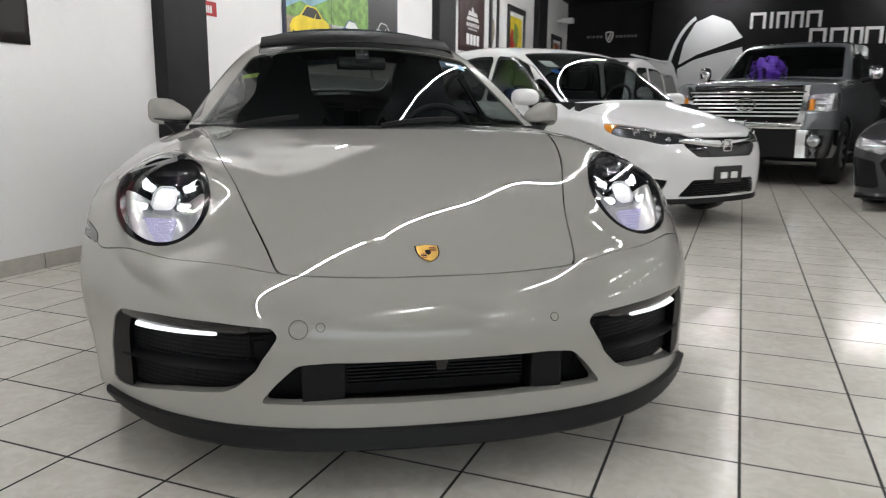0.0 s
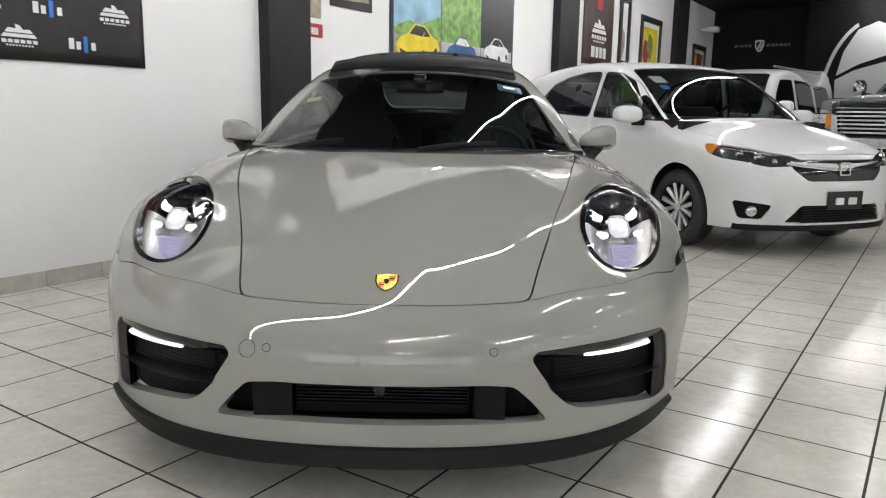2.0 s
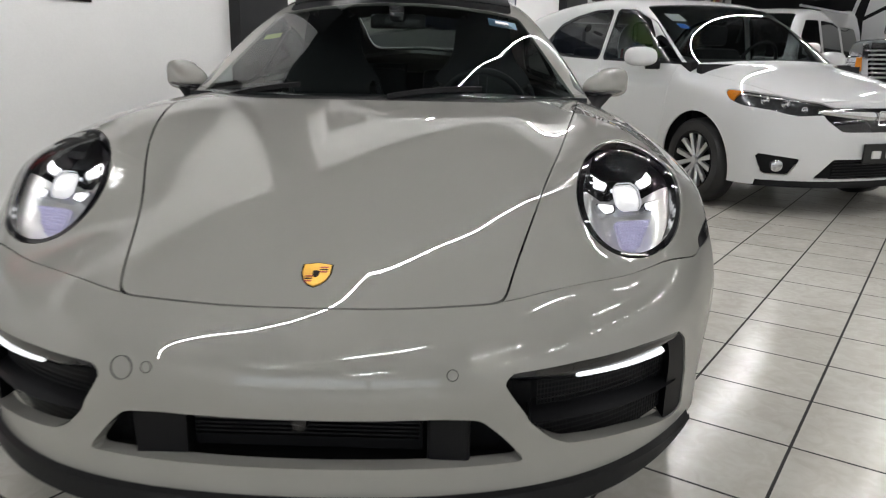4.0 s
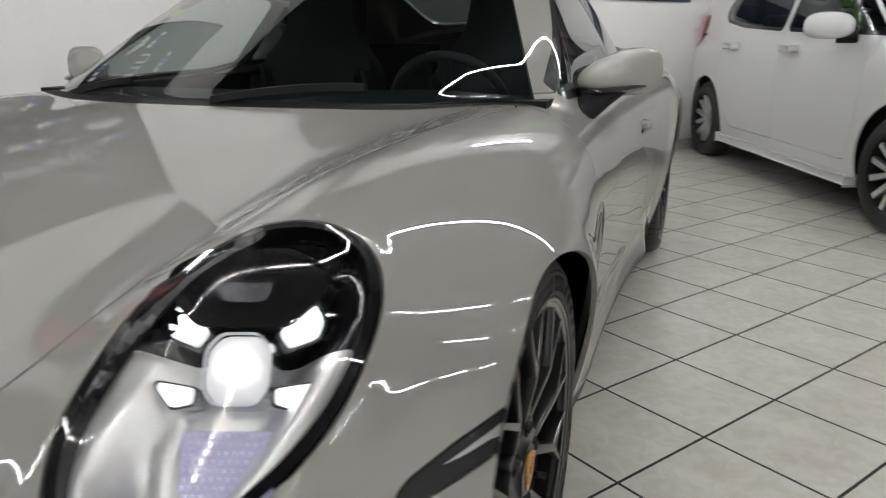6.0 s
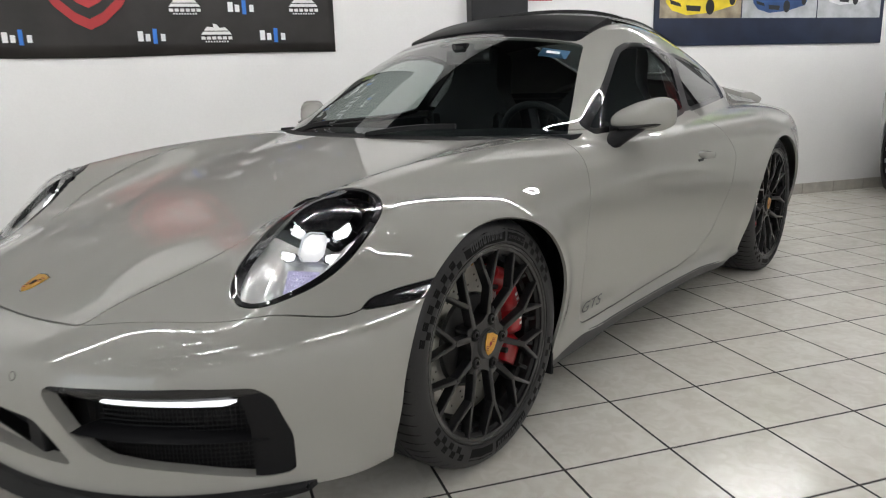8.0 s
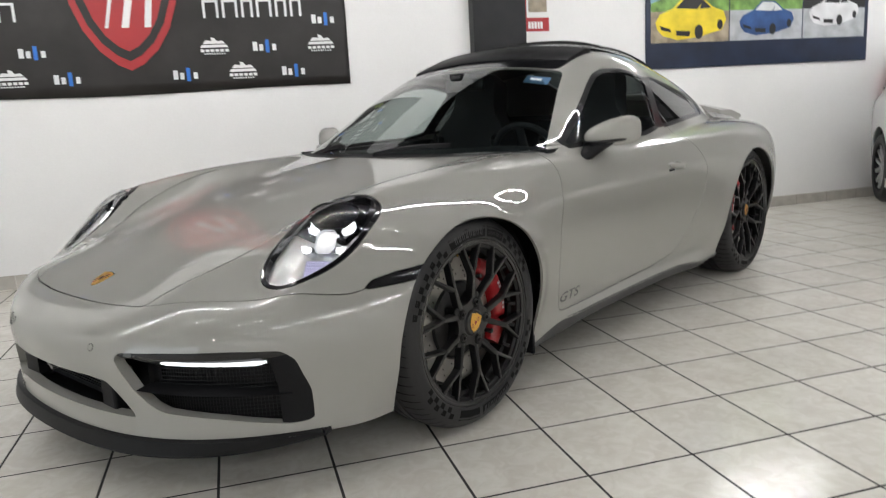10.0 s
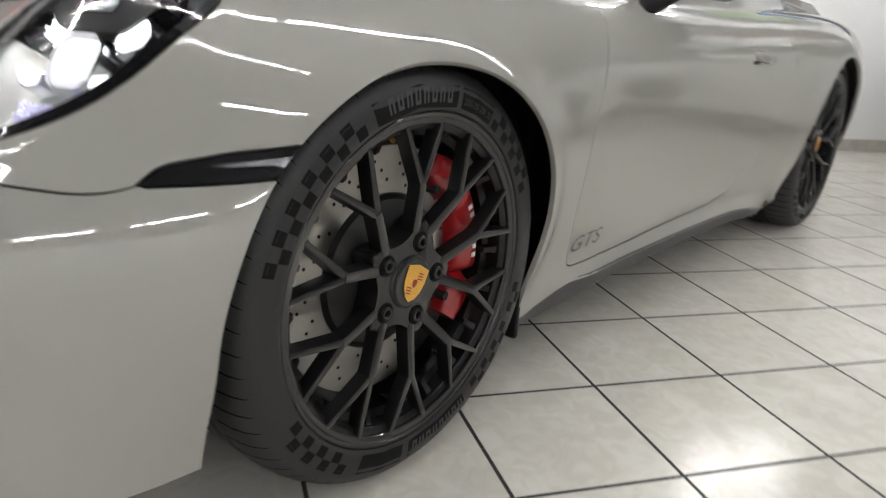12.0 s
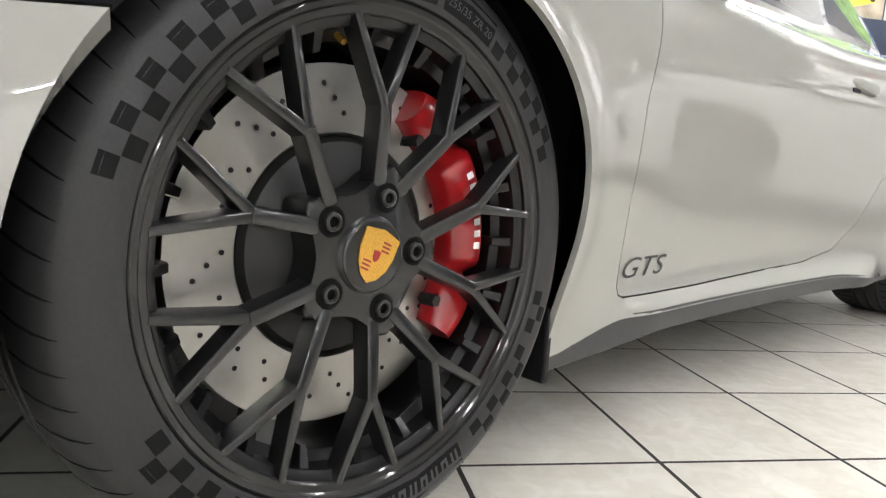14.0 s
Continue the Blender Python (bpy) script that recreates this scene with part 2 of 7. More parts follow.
rest_v, rest_f, near = [], [], 0
src_v = [v.co.copy() for v in tile_me.vertices]
src_f = [tuple(p.vertices) for p in tile_me.polygons]
for i in range(-10, 24):
    for j in range(-22, 40):
        x, y = (i + 0.5) * TILE, (j + 0.5) * TILE
        if x < X0 - 0.1 or x > X1 + 0.1 or y < Y0 - 0.1 or y > Y1 + 0.1:
            continue
        dz = random.uniform(-0.00012, 0.00012)
        if tile_near(i, j) and near < 300:
            near += 1
            t = new("tile", tile_me)
            t.parent = flo
            t.location = (x, y, dz)
        else:
            k = len(rest_v)
            rest_v += [(v.x + x, v.y + y, v.z + dz) for v in src_v]
            rest_f += [tuple(k + n for n in f) for f in src_f]
me = bpy.data.meshes.new("far_tiles")
me.from_pydata(rest_v, [], rest_f)
me.materials.append(TILE_MAT)
far = new("far_tiles", me)
far.parent = flo
far["kind"] = "stuff"


def skirting(x0, x1, y0, y1, along):
    n = int(round(((y1 - y0) if along == "y" else (x1 - x0)) / 0.325))
    base = thing("baseboard", ROOM, "beige tile skirting along the wall", "skirting", kind="structure")
    for k in range(n):
        if along == "y":
            bm = boxed(x0, x1, y0 + 0.325 * k, y0 + 0.325 * k + 0.321, 0.0, 0.088, 0.002)
        else:
            bm = boxed(x0 + 0.325 * k, x0 + 0.325 * k + 0.321, y0, y1, 0.0, 0.088, 0.002)
        part("skirting_tile", bm, SKIRT, base)


skirting(X0 + 0.001, X0 + 0.011, -4.55, 12.4, "y")


def column(y0, y1, out=0.10):
    ob = part("column", boxed(X0 - 0.01, X0 + out, y0, y1, 0.0, HIGH - 0.002, 0.004), COLUMN)
    ob.matrix_world = ROOM
    tagged(ob, "black painted steel column against the white wall", "column", "wall columns", "structure")


column(0.62, 1.03)
column(5.25, 5.80)
column(9.9, 10.5)


# ---- hangings on the white wall; local axes: u along the wall, v up, w out ----
def hung(y, z):
    return ROOM @ Matrix(((0, 0, 1, X0), (1, 0, 0, y), (0, 1, 0, z), (0, 0, 0, 1)))


def flat(bm, outline, w=0.0):
    f = bm.faces.new([bm.verts.new((u, v, w)) for u, v in outline])
    f.normal_update()
    if f.normal.z < 0:
        f.normal_flip()
    return f


def rect(u0, u1, v0, v1):
    return [(u0, v0), (u1, v0), (u1, v1), (u0, v1)]


def bars(bm, u, v, widths, height, gap, w):
    """A row of plain bars in place of letters."""
    for k in widths:
        flat(bm, rect(u, u + k, v, v + height), w)
        u += k + gap
    return u


def castle(bm, u, v, s, w):
    """A small plain emblem: a stepped roofline over a bar."""
    flat(bm, [(u, v), (u + 1.0 * s, v), (u + 0.93 * s, v + 0.10 * s), (u + 0.07 * s, v + 0.10 * s)], w)
    flat(bm, [(u + 0.10 * s, v + 0.13 * s), (u + 0.90 * s, v + 0.13 * s), (u + 0.80 * s, v + 0.24 * s), (u + 0.62 * s, v + 0.22 * s), (u + 0.52 * s, v + 0.34 * s), (u + 0.40 * s, v + 0.36 * s),
              (u + 0.42 * s, v + 0.24 * s), (u + 0.20 * s, v + 0.26 * s)], w)
    bars(bm, u, v - 0.16 * s, [0.13 * s] * 6, 0.10 * s, 0.045 * s, w)
    bars(bm, u + 0.12 * s, v - 0.25 * s, [0.05 * s] * 9, 0.05 * s, 0.038 * s, w)


def cloth(name, u0, u1, v0, v1, mat, parent, waves=0.006, n=60, label=""):
    """A hanging sheet with faint folds and real thickness."""
    bm = bmesh.new()
    grid = []
    for i in range(n + 1):
        col = []
        for j in range(17):
            u, v = u0 + (u1 - u0) * i / n, v0 + (v1 - v0) * j / 16
            w = 0.010 + waves * (0.5 + 0.5 * math.sin(u * 5.1 + 1.3 * v)) * (0.4 + 0.6 * math.sin(u * 13.0 + v * 2.0) ** 2) + 0.4 * waves * noise.noise(Vector((u * 6, v * 6, 3.0)))
            vv = v + (0.008 * math.sin(u * 2.7) if j == 0 else 0)
            col.append(bm.verts.new((u, vv, w)))
        grid.append(col)
    for a, b in zip(grid, grid[1:]):
        for j in range(16):
            bm.faces.new((a[j], b[j], b[j + 1], a[j + 1]))
    ob = part(name, bm, mat, parent, label, 180)
    so = ob.modifiers.new("thick", "SOLIDIFY")
    so.thickness = 0.003
    return ob


# long banner with emblems
ban = thing("banner", hung(-3.55, 1.21), "long black vinyl banner with white and red emblems", "banner")
cloth("sheet", 0.0, 3.26, 0.0, 1.15, POSTER_BLACK, ban, 0.006, 90)
W0 = 0.0225
def word(u, v):
    """A small word as plain bars, one of them blue."""
    for k, (du, w, h, mat) in enumerate(((0.0, 0.030, 0.058, SIGN_WHITE), (0.042, 0.026, 0.042, SIGN_WHITE), (0.084, 0.024, 0.072, SIGN_BLUE), (0.128, 0.026, 0.042, SIGN_WHITE))):
        bm = bmesh.new()
        flat(bm, rect(u + du, u + du + w, v - (0.014 if mat is SIGN_BLUE else 0.0), v + h), W0)
        part("word_bar", bm, mat, ban)


def crest(u, v, s=0.18):
    bm = bmesh.new()
    castle(bm, u, v + 0.25 * s, s, W0)
    part("emblem", bm, SIGN_WHITE, ban)


for k, u in enumerate((0.0, 0.35, 0.70, 1.03, 1.35, 2.07, 2.44, 2.78)):
    if k in (1, 3, 6):
        crest(u, 0.072)
    else:
        word(u + 0.01, 0.082)
for k, u in enumerate((0.14, 0.50, 0.85, 1.18, 2.27, 2.61, 2.98)):
    if k in (0, 2, 4, 6):
        crest(u, 0.235)
    else:
        word(u, 0.25)
for u, v in ((3.02, 0.42), (2.82, 0.78), (0.10, 0.44), (0.3, 0.80)):
    word(u, v)
for u0, widths in ((0.66, (0.12, 0.03, 0.10, 0.09, 0.10)), (2.31, (0.10, 0.10, 0.075, 0.10, 0.075, 0.075))):
    u = u0
    for w in widths:
        for du, dv, ww, hh in ((0.0, 0.0, 0.016, 0.115), (w - 0.016, 0.0, 0.016, 0.115), (0.016, 0.099, w - 0.032, 0.016)) if w > 0.05 else ((0.0, 0.0, 0.016, 0.115),):
            bm = bmesh.new()
            flat(bm, rect(u + du, u + du + ww, 0.47 + dv, 0.47 + dv + hh), W0)
            part("name_bar", bm, SIGN_GREY, ban)
        u += w + 0.024
sh = [(0.0, -0.46), (0.10, -0.42), (0.22, -0.33), (0.32, -0.20), (0.39, -0.04), (0.42, 0.14), (0.42, 0.40), (0.0, 0.46), (-0.42, 0.40), (-0.42, 0.14), (-0.39, -0.04), (-0.32, -0.20), (-0.22, -0.33), (-0.10, -0.42)]
MID, LOW = 1.83, 0.61
bm = bmesh.new()
flat(bm, [(MID + u * 0.82, LOW + v) for u, v in sh], W0)
part("shield_rim", bm, SIGN_RED, ban)
bm = bmesh.new()
flat(bm, [(MID + u * 0.72, LOW + 0.01 + v * 0.89) for u, v in sh], W0 + 0.001)
part("shield_field", bm, POSTER_BLACK, ban)
bm = bmesh.new()
flat(bm, [(MID + u * 0.60, LOW + 0.02 + v * 0.78) for u, v in sh], W0 + 0.002)
part("shield", bm, SIGN_RED, ban)
for du, lean, w in ((-0.13, 0.10, 0.022), (-0.03, 0.10, 0.045), (0.11, 0.06, 0.040)):
    bm = bmesh.new()
    flat(bm, [(MID + du, 0.42), (MID + du + w, 0.42), (MID + du + w + lean, 0.86), (MID + du + lean, 0.86)], W0 + 0.003)
    part("monogram_stroke", bm, SIGN_WHITE, ban)


# picture of three cars
def car_picture(parent, u, v, s, body_mat, glass_mat, tyre_mat, w):
    """A plain flat drawing of a car seen from the front quarter."""
    bm = bmesh.new()
    flat(bm, [(u + s * a, v + s * b) for a, b in ((0.02, 0.16), (0.10, 0.08), (0.30, 0.03), (0.62, 0.06), (0.93, 0.14), (0.99, 0.26), (0.95, 0.36), (0.80, 0.41), (0.64, 0.53), (0.40, 0.54), (0.24, 0.40), (0.06, 0.33), (0.0, 0.24))], w)
    part("drawn_body", bm, body_mat, parent)
    bm = bmesh.new()
    flat(bm, [(u + s * a, v + s * b) for a, b in ((0.28, 0.40), (0.58, 0.385), (0.66, 0.49), (0.60, 0.515), (0.41, 0.52))], w + 0.001)
    flat(bm, [(u + s * a, v + s * b) for a, b in ((0.61, 0.385), (0.77, 0.40), (0.65, 0.50))], w + 0.001)
    part("drawn_window", bm, glass_mat, parent)
    for a, b, r in ((0.60, 0.12, 0.085), (0.90, 0.20, 0.06)):
        bm = bmesh.new()
        flat(bm, [(u + s * (a + r * 0.7 * math.cos(k * math.pi / 8)), v + s * (b + r * math.sin(k * math.pi / 8))) for k in range(16)], w + 0.001)
        part("drawn_wheel", bm, tyre_mat, parent)
    bm = bmesh.new()
    flat(bm, [(u + s * a, v + s * b) for a, b in ((0.06, 0.20), (0.20, 0.16), (0.22, 0.12), (0.08, 0.15))], w + 0.001)
    flat(bm, [(u + s * a, v + s * b) for a, b in ((0.28, 0.14), (0.48, 0.13), (0.47, 0.07), (0.29, 0.08))], w + 0.001)
    part("drawn_intake", bm, tyre_mat, parent)


pos = thing("poster", hung(2.08, 1.215), "wide framed picture of yellow blue and white cars", "poster")
part("board", boxed(0, 2.17, 0, 1.18, 0.002, 0.018, 0.003), NAVY, pos)
SKY_INK = grain(material("picture_sky", (0.22, 0.40, 0.52), 0.35), 6, 0.3)
GREEN_INK = grain(material("picture_green", (0.16, 0.30, 0.07), 0.35), 14, 0.5)
ROAD_INK = grain(material("picture_road", (0.42, 0.44, 0.46), 0.35), 9, 0.2)
STONE_INK = grain(material("picture_stone", (0.30, 0.25, 0.18), 0.35), 12, 0.4)
YELLOW_INK = grain(material("picture_yellow", (0.75, 0.58, 0.03), 0.3), 9, 0.15)
BLUE_INK = grain(material("picture_blue", (0.03, 0.08, 0.22), 0.3), 9, 0.3)
PALE_INK = grain(material("picture_pale", (0.68, 0.69, 0.70), 0.3), 9, 0.12)
INK = material("picture_black", (0.015, 0.015, 0.017), 0.3)
for u0, u1, low, high in ((0.04, 0.76, STONE_INK, SKY_INK), (0.77, 1.48, ROAD_INK, GREEN_INK), (1.49, 2.13, ROAD_INK, INK)):
    for mat, v0, v1 in ((low, 0.20, 0.44), (high, 0.441, 0.98)):
        bm = bmesh.new()
        flat(bm, rect(u0, u1, v0, v1), 0.0195)
        part("picture_ground" if v0 < 0.3 else "picture_sky", bm, mat, pos)
bm = bmesh.new()
flat(bm, [(0.04, 0.50), (0.25, 0.58), (0.42, 0.55), (0.76, 0.66), (0.76, 0.44), (0.04, 0.44)], 0.0203)
part("picture_wall", bm, GREEN_INK, pos)
bm = bmesh.new()
flat(bm, [(0.77, 0.44), (0.77, 0.74), (0.95, 0.83), (1.12, 0.70), (1.30, 0.86), (1.48, 0.78), (1.48, 0.44)], 0.0203)
part("picture_wood", bm, GREEN_INK, pos)
car_picture(pos, 0.08, 0.20, 0.66, YELLOW_INK, INK, INK, 0.0215)
car_picture(pos, 0.86, 0.22, 0.54, BLUE_INK, PALE_INK, INK, 0.0215)
car_picture(pos, 1.55, 0.28, 0.52, PALE_INK, INK, INK, 0.0215)
for k in range(9):
    bm = bmesh.new()
    flat(bm, rect(0.80 + 0.07 * k, 0.845 + 0.07 * k, 1.03, 1.08), 0.0195)
    part("word_bar", bm, SIGN_GREY, pos)

# small notice beside the column
noti = thing("notice", hung(1.055, 1.535), "small printed notice with a red edge", "notice")
part("sheet", boxed(0, 0.20, 0, 0.62, 0.001, 0.005), SIGN_WHITE, noti)
bm = bmesh.new()
flat(bm, rect(0.0, 0.20, 0.0, 0.10), 0.0062)
flat(bm, rect(0.0, 0.02, 0.10, 0.62), 0.0062)
part("red_edge", bm, SIGN_RED, noti)
bm = bmesh.new()
bars(bm, 0.03, 0.02, [0.02, 0.018, 0.02, 0.016, 0.02], 0.05, 0.006, 0.0072)
part("word_bar", bm, SIGN_WHITE, noti)
bm = bmesh.new()
flat(bm, rect(0.035, 0.185, 0.14, 0.55), 0.0062)
part("dark_picture", bm, STONE_INK, noti)
small = thing("poster", hung(1.34, 1.79), "small dark poster with a pale picture", "poster")
part("board", boxed(0, 0.50, 0, 0.62, 0.002, 0.012), POSTER_BLACK, small)
bm = bmesh.new()
flat(bm, [(0.04, 0.05), (0.46, 0.07), (0.40, 0.26), (0.12, 0.30)], 0.0135)
part("pale_picture", bm, STONE_INK, small)

# narrow banner, framed pictures, camera
nar = thing("banner", hung(6.12, 1.68), "narrow dark red banner with white marks", "banner")
cloth("sheet", 0, 1.05, 0, 1.35, grain(material("banner_maroon", (0.035, 0.012, 0.012), 0.4), 5, 0.3), nar, 0.004, 20)
bm = bmesh.new()
castle(bm, 0.28, 0.42, 0.50, 0.022)
bars(bm, 0.28, 0.10, [0.12, 0.10, 0.10, 0.11], 0.14, 0.03, 0.022)
part("word_bar", bm, SIGN_WHITE, nar)
bm = bmesh.new()
bars(bm, 0.42, 0.72, [0.20], 0.5, 0.02, 0.022)
part("red_word_bar", bm, SIGN_RED, nar)


def framed(y, z, w, h, mats, out=0.03, label="black framed abstract painting in warm colours"):
    fr = thing("framed_picture", hung(y, z), label, "picture", "framed pictures")
    for u0, u1, v0, v1 in ((0, w, 0, 0.09), (0, w, h - 0.09, h), (0, 0.09, 0.09, h - 0.09), (w - 0.09, w, 0.09, h - 0.09)):
        part("frame_bar", boxed(u0, u1, v0, v1, 0.0, out, 0.006), INK, fr)
    part("backing", boxed(0.09, w - 0.09, 0.09, h - 0.09, 0.0, 0.008), SIGN_WHITE, fr)
    bm = bmesh.new()
    flat(bm, rect(0.16, w - 0.16, 0.16, h - 0.16), 0.0095)
    part("painting", bm, mats[0], fr)
    for k, mt in enumerate(mats[1:]):
        bm = bmesh.new()
        flat(bm, [(w * (0.3 + 0.18 * k) + 0.14 * math.cos(a * 0.7), h * (0.35 + 0.12 * k) + 0.2 * math.sin(a * 0.7) * (1 + 0.3 * math.sin(3 * a))) for a in range(9)], 0.0105 + 0.001 * k)
        part("painted_patch", bm, mt, fr)


framed(8.3, 1.70, 0.98, 0.85, (YELLOW_INK, SIGN_RED, GREEN_INK))
framed(11.2, 1.75, 0.85, 0.62, (STONE_INK, YELLOW_INK, SIGN_RED))
framed(7.40, 1.72, 0.42, 1.0, (PALE_INK, STONE_INK))
cctv = thing("security_camera", hung(11.7, 2.66), "small white security camera on the wall", "camera")
bm = bmesh.new()
tube(bm, (0, 0, 0), (0, 0, 0.12), 0.03, 0.03, 16)
part("arm", bm, WHITE_METAL, cctv)
bm = bmesh.new()
box(bm, -0.08, 0.10, -0.05, 0.05, 0.10, 0.32, None, 0.02)
part("body", bm, WHITE_METAL, cctv, "", 40)

# ---- black end wall with sign work; local axes: u to the right, v up, w towards the room ----
def on_end(x, z, y=Y1):
    return ROOM @ Matrix(((1, 0, 0, x), (0, 0, -1, y), (0, 1, 0, z), (0, 0, 0, 1)))


wall("wall_north_east", -1.2, X1, Y1 - 0.45, Y1 + 0.15, 0, HIGH, BLACK_WALL, "black painted end wall with large sign work")
sg = thing("wall_sign", on_end(-2.56, 2.33), "small shield sign between plain grey letter bars", "sign")
SIGN_DIM = material("sign_dim", (0.12, 0.12, 0.12), 0.5)
for u, widths, gap in ((0.0, (0.052, 0.017, 0.052, 0.052, 0.052), 0.023), (0.592, (0.058, 0.064, 0.046, 0.064, 0.046, 0.046), 0.020)):
    for w in widths:
        bm = bmesh.new()
        box(bm, u, u + w, 0.065, 0.115, 0.002, 0.012)
        part("letter_bar", bm, SIGN_DIM, sg)
        u += w + gap
bm = bmesh.new()
flat(bm, [(0.464 + u * 0.20, 0.081 + v * 0.25) for u, v in sh], 0.012)
part("shield", bm, SIGN_WHITE, sg)
bm = bmesh.new()
flat(bm, [(0.464 + u * 0.15, 0.081 + v * 0.19) for u, v in sh], 0.014)
part("shield_field", bm, INK, sg)
bm = bmesh.new()
flat(bm, [(0.418, 0.023), (0.441, 0.023), (0.510, 0.157), (0.481, 0.157)], 0.016)
flat(bm, [(0.464, 0.023), (0.487, 0.023), (0.534, 0.116), (0.516, 0.128)], 0.016)
part("monogram", bm, SIGN_WHITE, sg)
big = thing("wall_sign", on_end(-0.98, 1.50, Y1 - 0.45), "large white arc and shield painted on the black wall", "sign")
bm = bmesh.new()
arc_o = [(0.891 - 0.825 * math.cos(a), -0.15 + 1.462 * math.sin(a)) for a in [radians(5 + 4.5 * k) for k in range(15)]]
arc_i = [(0.891 - 0.766 * math.cos(a), -0.15 + 1.395 * math.sin(a)) for a in [radians(5 + 4.5 * k) for k in range(15)]]
for k in range(14):
    flat(bm, [arc_o[k], arc_o[k + 1], arc_i[k + 1], arc_i[k]], 0.006)
part("arc", bm, SIGN_GREY, big)
bm = bmesh.new()
flat(bm, [(0.317, 0.3), (0.396, 0.712), (0.594, 1.09), (0.891, 1.22), (1.22, 1.09), (1.45, 0.788), (1.06, 0.637), (0.66, 0.495)], 0.006)
flat(bm, [(0.304, 0.225), (0.594, 0.39), (0.99, 0.51), (1.45, 0.615), (1.52, 0.225), (0.99, -0.15), (0.33, -0.225)], 0.006)
part("shield_half", bm, SIGN_GREY, big)
big2 = thing("wall_sign", on_end(0.58, 2.44, Y1 - 0.45), "two rows of large white letter bars", "sign")
for v, starts, wides in ((0.0, (0.0, 0.34, 0.45, 0.70, 0.95), (0.27, 0.05, 0.20, 0.20, 0.25)), (-0.31, (1.02, 1.36, 1.69, 1.92, 2.25, 2.48), (0.28, 0.28, 0.20, 0.28, 0.20, 0.20))):
    for u, wd in zip(starts, wides):
        for u0, u1, v0, v1 in ((0, 0.05, 0, 0.29), (wd - 0.05, wd, 0, 0.29), (0.0501, wd - 0.0501, 0.24, 0.29)) if wd > 0.1 else ((0, 0.05, 0, 0.29),):
            bm = bmesh.new()
            box(bm, u + u0, u + u1, v + v0, v + v1, 0.002, 0.022)
            part("letter_bar", bm, SIGN_WHITE, big2)

# ---- the sports car's form: a smooth field, negative inside ----
def curve(*knots):
    """A natural cubic spline through (place, value) knots, straight beyond its ends."""
    ks = np.array(knots, float)
    xs, ys = ks[:, 0], ks[:, 1]
    n = len(xs)
    h, a, r = np.diff(xs), np.eye(n), np.zeros(n)
    for i in range(1, n - 1):
        a[i, i - 1:i + 2] = h[i - 1], 2 * (h[i - 1] + h[i]), h[i]
        r[i] = 6 * ((ys[i + 1] - ys[i]) / h[i] - (ys[i] - ys[i - 1]) / h[i - 1])
    m = np.linalg.solve(a, r)
    s0 = (ys[1] - ys[0]) / h[0] - h[0] * (2 * m[0] + m[1]) / 6
    s1 = (ys[-1] - ys[-2]) / h[-1] + h[-1] * (m[-2] + 2 * m[-1]) / 6

    def at(x):
        x = np.asarray(x, float)
        c = np.clip(x, xs[0], xs[-1])
        i = np.clip(np.searchsorted(xs, c) - 1, 0, n - 2)
        t, u = c - xs[i], xs[i + 1] - c
        v = (m[i] * u**3 + m[i + 1] * t**3) / (6 * h[i]) + (ys[i] / h[i] - m[i] * h[i] / 6) * u + (ys[i + 1] / h[i] - m[i + 1] * h[i] / 6) * t
        return v + np.minimum(x - xs[0], 0) * s0 + np.maximum(x - xs[-1], 0) * s1
    return at


def smax(a, b, k):
    return k * np.logaddexp(a / k, b / k)


def smin(a, b, k):
    return -k * np.logaddexp(-a / k, -b / k)


def ease(x, a, b):
    t = np.clip((x - a) / (b - a), 0, 1)
    return t * t * (3 - 2 * t)


HOOD = curve((-1.0, 0.470), (-0.92, 0.496), (-0.80, 0.5365), (-0.70, 0.570), (-0.60, 0.603), (-0.3, 0.684), (0.0, 0.748), (0.3, 0.80), (0.6, 0.840), (1.0, 0.862),
             (1.6, 0.87), (2.2, 0.885), (2.7, 0.89), (3.05, 0.85), (3.3, 0.76), (3.5, 0.62))
CREST_UP = curve((-0.95, 0.0), (-0.8, -0.012), (-0.66, -0.030), (-0.557, -0.016), (-0.5, 0.022), (-0.45, 0.058), (-0.4, 0.093), (-0.3, 0.106), (-0.1, 0.092), (0.15, 0.066), (0.45, 0.032), (0.8, 0.006), (1.2, 0.0), (2.0, 0.0))
CREST_X = curve((-0.8, 0.66), (-0.4, 0.645), (0.0, 0.655), (0.4, 0.69), (0.8, 0.72))
WIDE = curve((-0.7, 0.90), (-0.35, 0.913), (0.0, 0.921), (0.3, 0.905), (0.6, 0.878), (1.0, 0.868), (1.5, 0.878), (1.9, 0.905), (2.3, 0.930), (2.6, 0.930), (2.95, 0.89), (3.3, 0.76), (3.5, 0.62))
ROCKER = curve((0.15, -0.004), (0.195, -0.005), (0.235, -0.0255), (0.265, -0.0315), (0.30, -0.0290), (0.36, -0.0232), (0.42, -0.0172), (0.48, -0.0112), (0.54, -0.0055), (0.60, -0.0010), (0.635, -0.0002), (0.665, -0.0022), (0.70, -0.009), (0.76, -0.028), (0.82, -0.056), (0.9, -0.105))
TUCK = curve((0.10, -0.060), (0.20, -0.050), (0.32, -0.027), (0.45, -0.004), (0.58, 0.002), (0.70, -0.010), (0.80, -0.040), (0.9, -0.09))
ROOF = curve((0.30, 0.728), (0.46, 0.825), (0.75, 0.992), (1.0, 1.125), (1.2, 1.2135), (1.4, 1.270), (1.62, 1.287), (1.9, 1.255), (2.2, 1.175), (2.5, 1.070), (2.8, 0.960), (3.1, 0.85), (3.4, 0.72))


